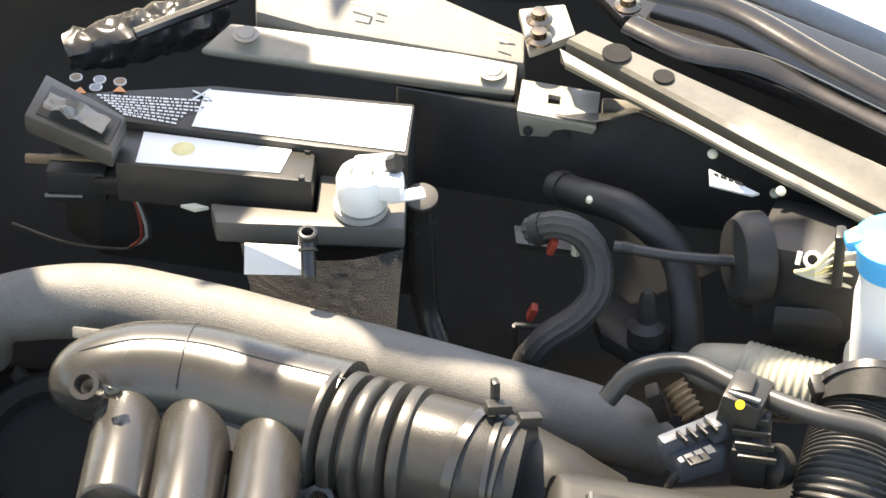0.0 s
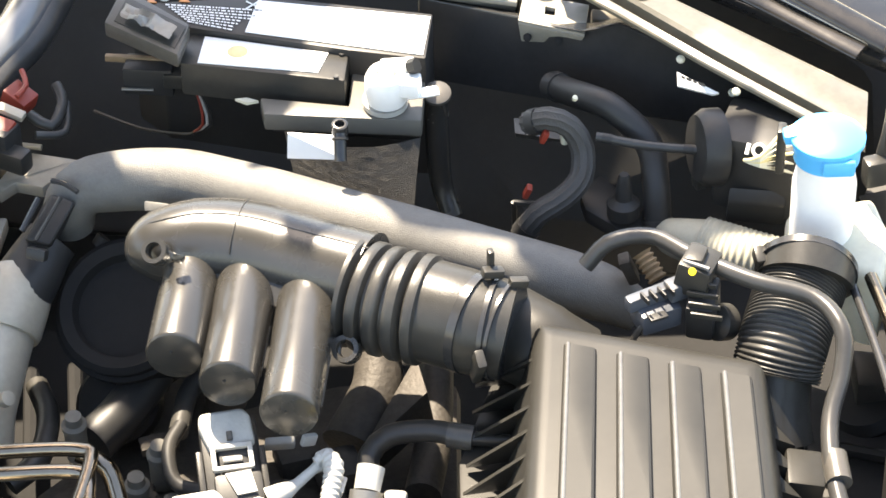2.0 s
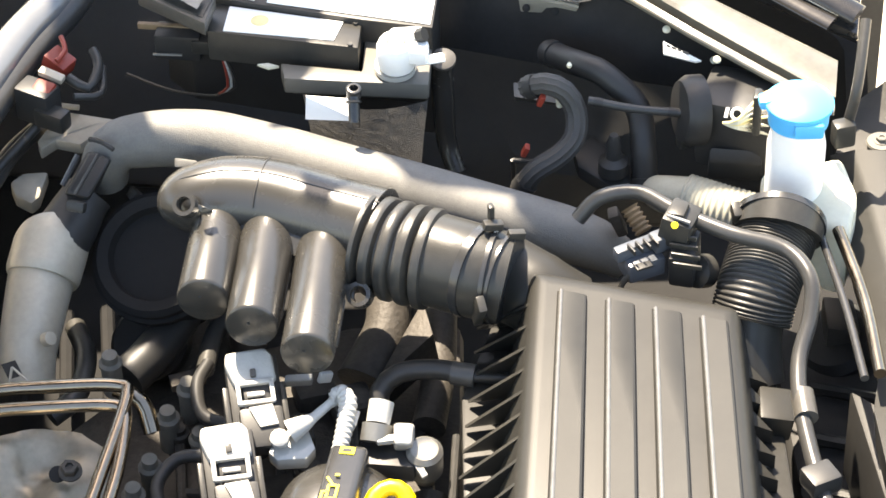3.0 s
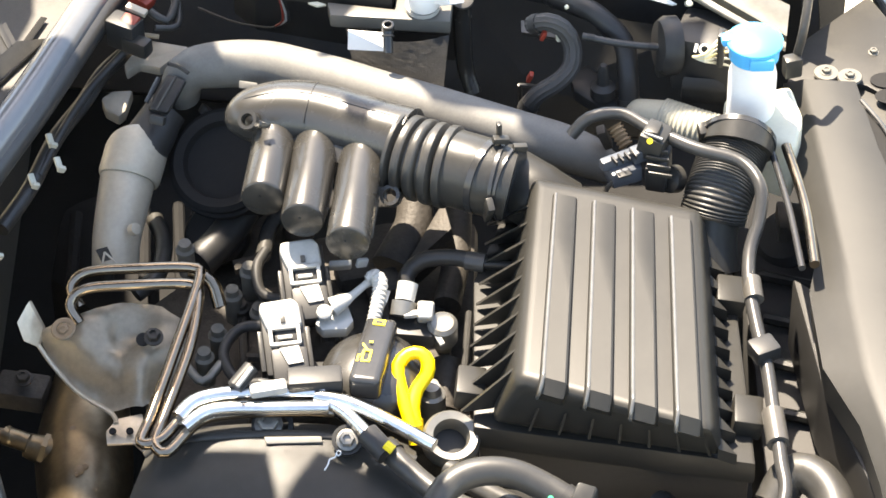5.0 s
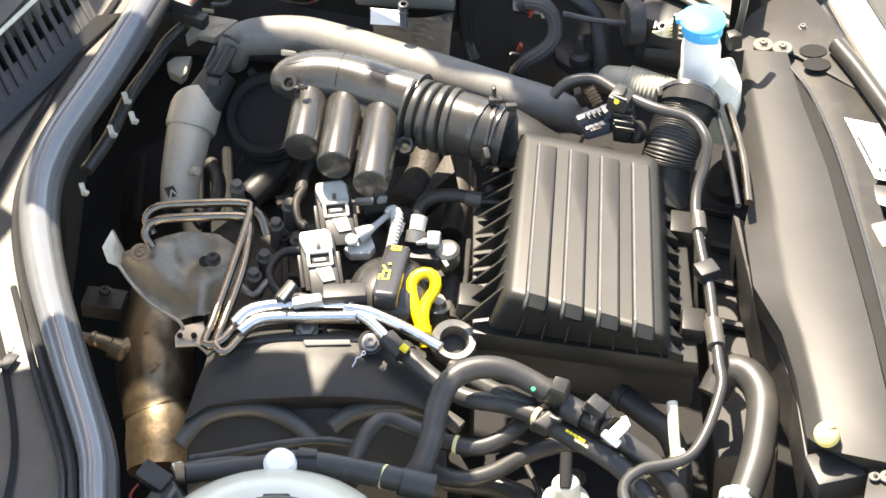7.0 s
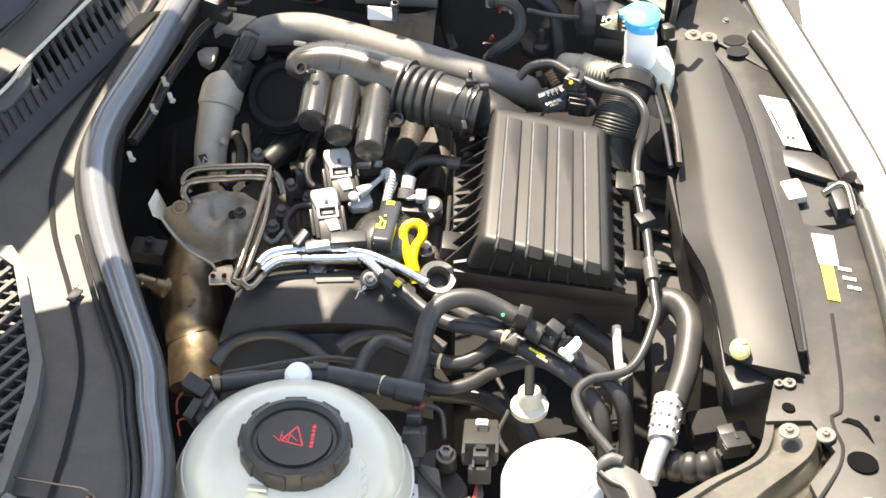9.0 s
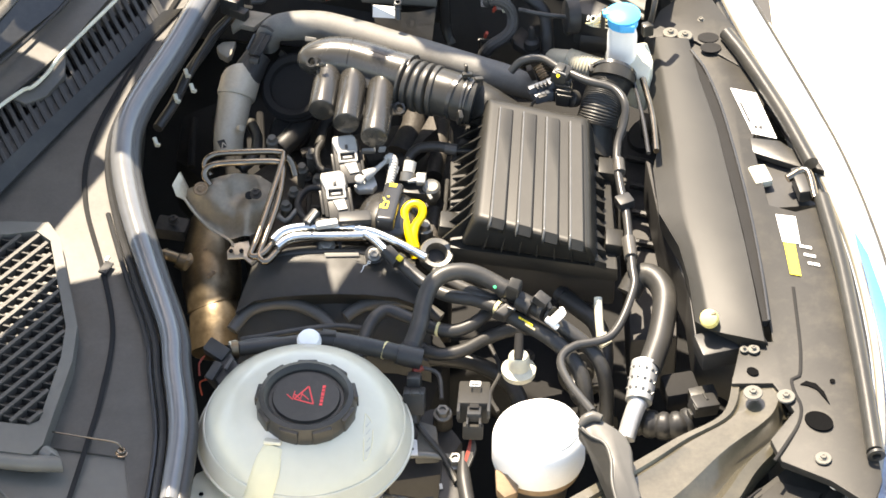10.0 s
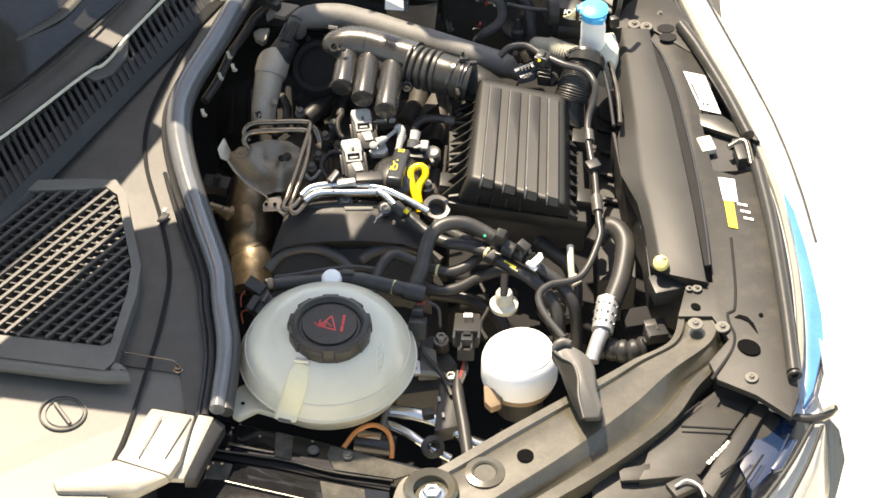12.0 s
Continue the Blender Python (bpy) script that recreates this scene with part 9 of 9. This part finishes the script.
def bumper():
    t = thing("front_bumper", "glossy pale blue painted front bumper edge", "bumper", (0.45, 0.0, 0.4))
    line = [(0.274, 0.499, 0.800), (0.310, 0.360, 0.805), (0.350, 0.226, 0.810), (0.383, 0.102, 0.810), (0.411, -0.031, 0.810), (0.424, -0.146, 0.810), (0.428, -0.270, 0.810), (0.421, -0.400, 0.808), (0.399, -0.510, 0.805)]
    out = [(0.326, 0.511, 0.790), (0.367, 0.377, 0.790), (0.406, 0.248, 0.790), (0.439, 0.124, 0.790), (0.464, -0.008, 0.788), (0.479, -0.121, 0.785), (0.485, -0.241, 0.780), (0.481, -0.369, 0.775), (0.468, -0.479, 0.770)]
    bm = bmesh.new()
    rows = []
    for a, b in zip(line, out):
        a, b = Vector(a), Vector(b)
        rows.append([bm.verts.new(p) for p in (a + Vector((0, 0, -0.03)), a, a.lerp(b, 0.5) + Vector((0, 0, 0.008)), b, b + Vector((0.02, 0, -0.03)), b + Vector((0.035, 0, -0.1)), b + Vector((0.02, 0, -0.3)), b + Vector((-0.02, 0, -0.5)))])
    for a, b in zip(rows, rows[1:]):
        for k in range(len(a) - 1):
            bm.faces.new((a[k], a[k + 1], b[k + 1], b[k]))
    part("skin", bm, PAINT_BLUE, t, smooth=50)
    part("edge_seal", tube([Vector(p) + Vector((-0.004, 0, 0.004)) for p in line], 0.0045, 8), PLASTIC_DARK, t)
    part("edge_trim", tube([Vector(p) + Vector((0.008, 0, 0.0075)) for p in line], 0.006, 8), PRIMER, t)
    part("outer_line", tube([Vector(p) + Vector((0.0, 0, 0.002)) for p in out[:6]], 0.002, 8), CARRIER, t)
    blue = [(0.429, -0.037, 0.822), (0.444, -0.084, 0.822), (0.455, -0.158, 0.822), (0.463, -0.233, 0.822), (0.469, -0.310, 0.820), (0.468, -0.362, 0.818), (0.455, -0.419, 0.816), (0.444, -0.464, 0.814), (0.426, -0.498, 0.812), (0.437, -0.431, 0.816), (0.444, -0.339, 0.819), (0.444, -0.245, 0.822), (0.438, -0.146, 0.822)]
    part("blue_side", prism(blue, (0.004, 0, -0.02), 0.002), BUMPER_BLUE, t, "bright blue painted side")
    part("corner_lip", prism([(0.460, -0.360, 0.822), (0.472, -0.380, 0.818), (0.479, -0.427, 0.812), (0.475, -0.486, 0.808), (0.455, -0.501, 0.810), (0.450, -0.475, 0.814), (0.462, -0.433, 0.818)], (0.002, 0, -0.03), 0.003), LENS, t, "pale grey corner piece")
    h = thing("headlamp", "clear headlamp with grey housing and blue wing edge", "headlamp", (0.286, -0.510, 0.700))
    part("housing", prism([(0.108, -0.613, 0.780), (0.321, -0.420, 0.790), (0.396, -0.499, 0.790), (0.316, -0.651, 0.760), (0.097, -0.715, 0.760)], (0, 0, -0.12), 0.006), CARRIER, h)
    part("step", prism([(0.194, -0.553, 0.788), (0.297, -0.455, 0.792), (0.351, -0.475, 0.792), (0.267, -0.606, 0.785), (0.175, -0.617, 0.785)], (0, 0, -0.02), 0.003), CARRIER, h)
    part("ribbed_pad", prism([(0.146, -0.597, 0.787), (0.193, -0.586, 0.787), (0.193, -0.614, 0.784), (0.148, -0.618, 0.784)], (0, 0, -0.006), 0.001), CARRIER, h)
    part("lug", block((0.242, -0.633, 0.790), (0.05, 0.03, 0.012), turn(0, 0, 30), 0.003), CARRIER, h)
    text_bars(h, CREAM, (0.280, -0.594, 0.793), (1, 1.25, 0), (-0.8, 0.7, 0), (0.008, 0.006, 0.01, 0.006, 0.009, 0.007), 0.006)
    part("rail", prism([(0.261, -0.637, 0.795), (0.360, -0.473, 0.797), (0.378, -0.480, 0.797), (0.282, -0.659, 0.795)], (0, 0, -0.02), 0.002), CARRIER, h)
    part("blue_panel", prism([(0.313, -0.551, 0.785), (0.370, -0.476, 0.787), (0.420, -0.499, 0.787), (0.378, -0.591, 0.780), (0.342, -0.631, 0.775)], (0, 0, -0.05), 0.004), NAVY, h)
    part("lens", prism([(0.365, -0.660, 0.770), (0.435, -0.506, 0.785), (0.463, -0.496, 0.780), (0.449, -0.563, 0.760), (0.400, -0.667, 0.740)], (0.02, 0, -0.15), 0.008), LENS, h)
    part("lens_rib", tube([(0.355, -0.661, 0.785), (0.402, -0.589, 0.790), (0.440, -0.515, 0.793)], 0.004, 10), PLASTIC_DARK, h)
    part("lens_rib", tube([(0.394, -0.653, 0.775), (0.429, -0.582, 0.782), (0.455, -0.514, 0.788)], 0.003, 10), CARRIER, h)
    part("navy_strip", prism([(0.372, -0.598, 0.790), (0.406, -0.540, 0.792), (0.416, -0.544, 0.792), (0.389, -0.598, 0.790), (0.378, -0.604, 0.789)], (0, 0, -0.01), 0.002), NAVY, h)
    for a, b in (((0.242, -0.522, 0.797), (0.322, -0.528, 0.797)), ((0.229, -0.516, 0.797), (0.274, -0.473, 0.797)), ((0.295, -0.619, 0.800), (0.344, -0.573, 0.800)), ((0.314, -0.655, 0.790), (0.361, -0.577, 0.795))):
        part("panel_gap", tube([a, b], 0.0018, 8), DEEP, h)
    part("chipped_rim", tube([(0.227, -0.643, 0.800), (0.244, -0.633, 0.803), (0.262, -0.644, 0.803), (0.270, -0.663, 0.800)], 0.0022, 10), LENS, h)
    part("trim", tube([(0.404, -0.502, 0.800), (0.433, -0.510, 0.800), (0.462, -0.498, 0.795), (0.477, -0.479, 0.790)], 0.006, 10), PLASTIC_DARK, h)


bumper()


def near_wing():
    t = thing("near_inner_wing", "dusty gloss black inner wing rail with bolts", "inner wing", (-0.310, -0.508, 0.660))
    part("rail", prism([(-0.460, -0.460, 0.745), (-0.359, -0.485, 0.745), (-0.290, -0.507, 0.744), (-0.187, -0.540, 0.742), (-0.136, -0.558, 0.741), (-0.186, -0.577, 0.740), (-0.280, -0.561, 0.741), (-0.357, -0.536, 0.742), (-0.464, -0.516, 0.743)], (0, 0, -0.02), 0.003), GLOSS_PAINT, t)
    part("gutter", prism([(-0.465, -0.510, 0.732), (-0.358, -0.530, 0.732), (-0.281, -0.556, 0.731), (-0.195, -0.572, 0.730), (-0.195, -0.589, 0.730), (-0.280, -0.569, 0.731), (-0.366, -0.546, 0.732), (-0.471, -0.522, 0.732)], (0, 0, -0.01), 0.001), DEEP, t)
    part("lower_rail", prism([(-0.471, -0.530, 0.737), (-0.366, -0.553, 0.737), (-0.280, -0.576, 0.736), (-0.195, -0.595, 0.735), (-0.194, -0.664, 0.732), (-0.492, -0.663, 0.732), (-0.477, -0.567, 0.735)], (0, 0, -0.03), 0.004), GLOSS_PAINT, t)
    # thin paler lines along the rail edges
    part("pale_edge", tube([(-0.440, -0.509, 0.747), (-0.409, -0.518, 0.747), (-0.371, -0.526, 0.746)], 0.0026, 10, flat=0.5, up=(0, 0, 1)), STEEL_DARK, t)
    part("pale_edge", tube([(-0.443, -0.576, 0.738), (-0.381, -0.594, 0.737), (-0.304, -0.616, 0.736)], 0.0024, 10, flat=0.5, up=(0, 0, 1)), STEEL_DARK, t)
    part("pale_edge", tube([(-0.462, -0.519, 0.744), (-0.357, -0.539, 0.743), (-0.280, -0.563, 0.742), (-0.191, -0.579, 0.741)], 0.0014, 8), DUSTY, t)
    part("dusty_step", prism([(-0.369, -0.485, 0.747), (-0.342, -0.494, 0.747), (-0.344, -0.539, 0.744), (-0.370, -0.532, 0.744)], (0, 0, -0.003), 0.0012), DUSTY, t, "step caked with grey dust")
    part("dusty_step", prism([(-0.286, -0.513, 0.746), (-0.238, -0.529, 0.746), (-0.187, -0.546, 0.744), (-0.144, -0.561, 0.743), (-0.188, -0.576, 0.742), (-0.278, -0.559, 0.743), (-0.290, -0.532, 0.745)], (0, 0, -0.003), 0.0012), DUSTY, t, "step caked with grey dust")
    part("dusty_step", prism([(-0.469, -0.535, 0.738), (-0.432, -0.544, 0.739), (-0.440, -0.573, 0.737), (-0.473, -0.569, 0.737)], (0, 0, -0.003), 0.0012), DUSTY, t, "step caked with grey dust")
    part("dusty_step", prism([(-0.300, -0.576, 0.738), (-0.233, -0.592, 0.737), (-0.228, -0.634, 0.735), (-0.291, -0.633, 0.735)], (0, 0, -0.003), 0.0012), DUSTY, t, "step caked with grey dust")
    for p in ((-0.311, -0.522, 0.746), (-0.259, -0.534, 0.747)):
        q = part("washer", lathe([(0, 0), (0.0095, 0), (0.0085, 0.0012), (0, 0.0016)], Matrix.Translation(p), 22), DUSTY, t)
        bolt(Vector(p) + Vector((0, 0, 0.001)), 0.0055, 0.004, (0, 0, 1), ZINC, q)
    for p in ((-0.393, -0.493, 0.745), (-0.424, -0.470, 0.746), (-0.313, -0.504, 0.745), (-0.435, -0.476, 0.745)):
        part("paint_chip", lathe([(0, 0), (0.0022, 0), (0.0015, 0.0006), (0, 0.0007)], Matrix.Translation(p), 9), PRIMER, t)
    h = thing("hinge_cover", "bonnet hinge cover with sun glare in its pale grey", "hinge", (-0.580, -0.597, 0.790))
    # pale steel colour carries the bright glare on the cover
    part("ramp", prism([(-0.552, -0.502, 0.820), (-0.486, -0.517, 0.820), (-0.504, -0.602, 0.815), (-0.518, -0.629, 0.812), (-0.599, -0.596, 0.812)], (0, 0, -0.02), 0.004), PRIMER, h)
    part("foot", prism([(-0.599, -0.596, 0.812), (-0.518, -0.629, 0.812), (-0.567, -0.650, 0.800), (-0.684, -0.649, 0.800), (-0.692, -0.627, 0.802)], (0, 0, -0.02), 0.006), PRIMER, h)
    for o in (0.006, 0.05):
        part("rib", tube([Vector((-0.542, -0.523, 0.823)) + Vector((o, 0, 0)), Vector((-0.571, -0.598, 0.816)) + Vector((o * 0.9, 0, 0))], 0.0013, 8), PRIMER, h)
    part("side_rail", prism([(-0.481, -0.510, 0.814), (-0.458, -0.514, 0.812), (-0.484, -0.585, 0.802), (-0.498, -0.622, 0.796), (-0.522, -0.621, 0.796), (-0.502, -0.576, 0.804)], (0, 0, -0.01), 0.002), PRIMER, h)
    part("side_skirt", prism([(-0.457, -0.513, 0.810), (-0.441, -0.519, 0.800), (-0.466, -0.576, 0.792), (-0.481, -0.615, 0.786), (-0.498, -0.622, 0.794), (-0.484, -0.584, 0.800)], (0, 0, -0.02), 0.003), PLASTIC_DARK, h)


near_wing()
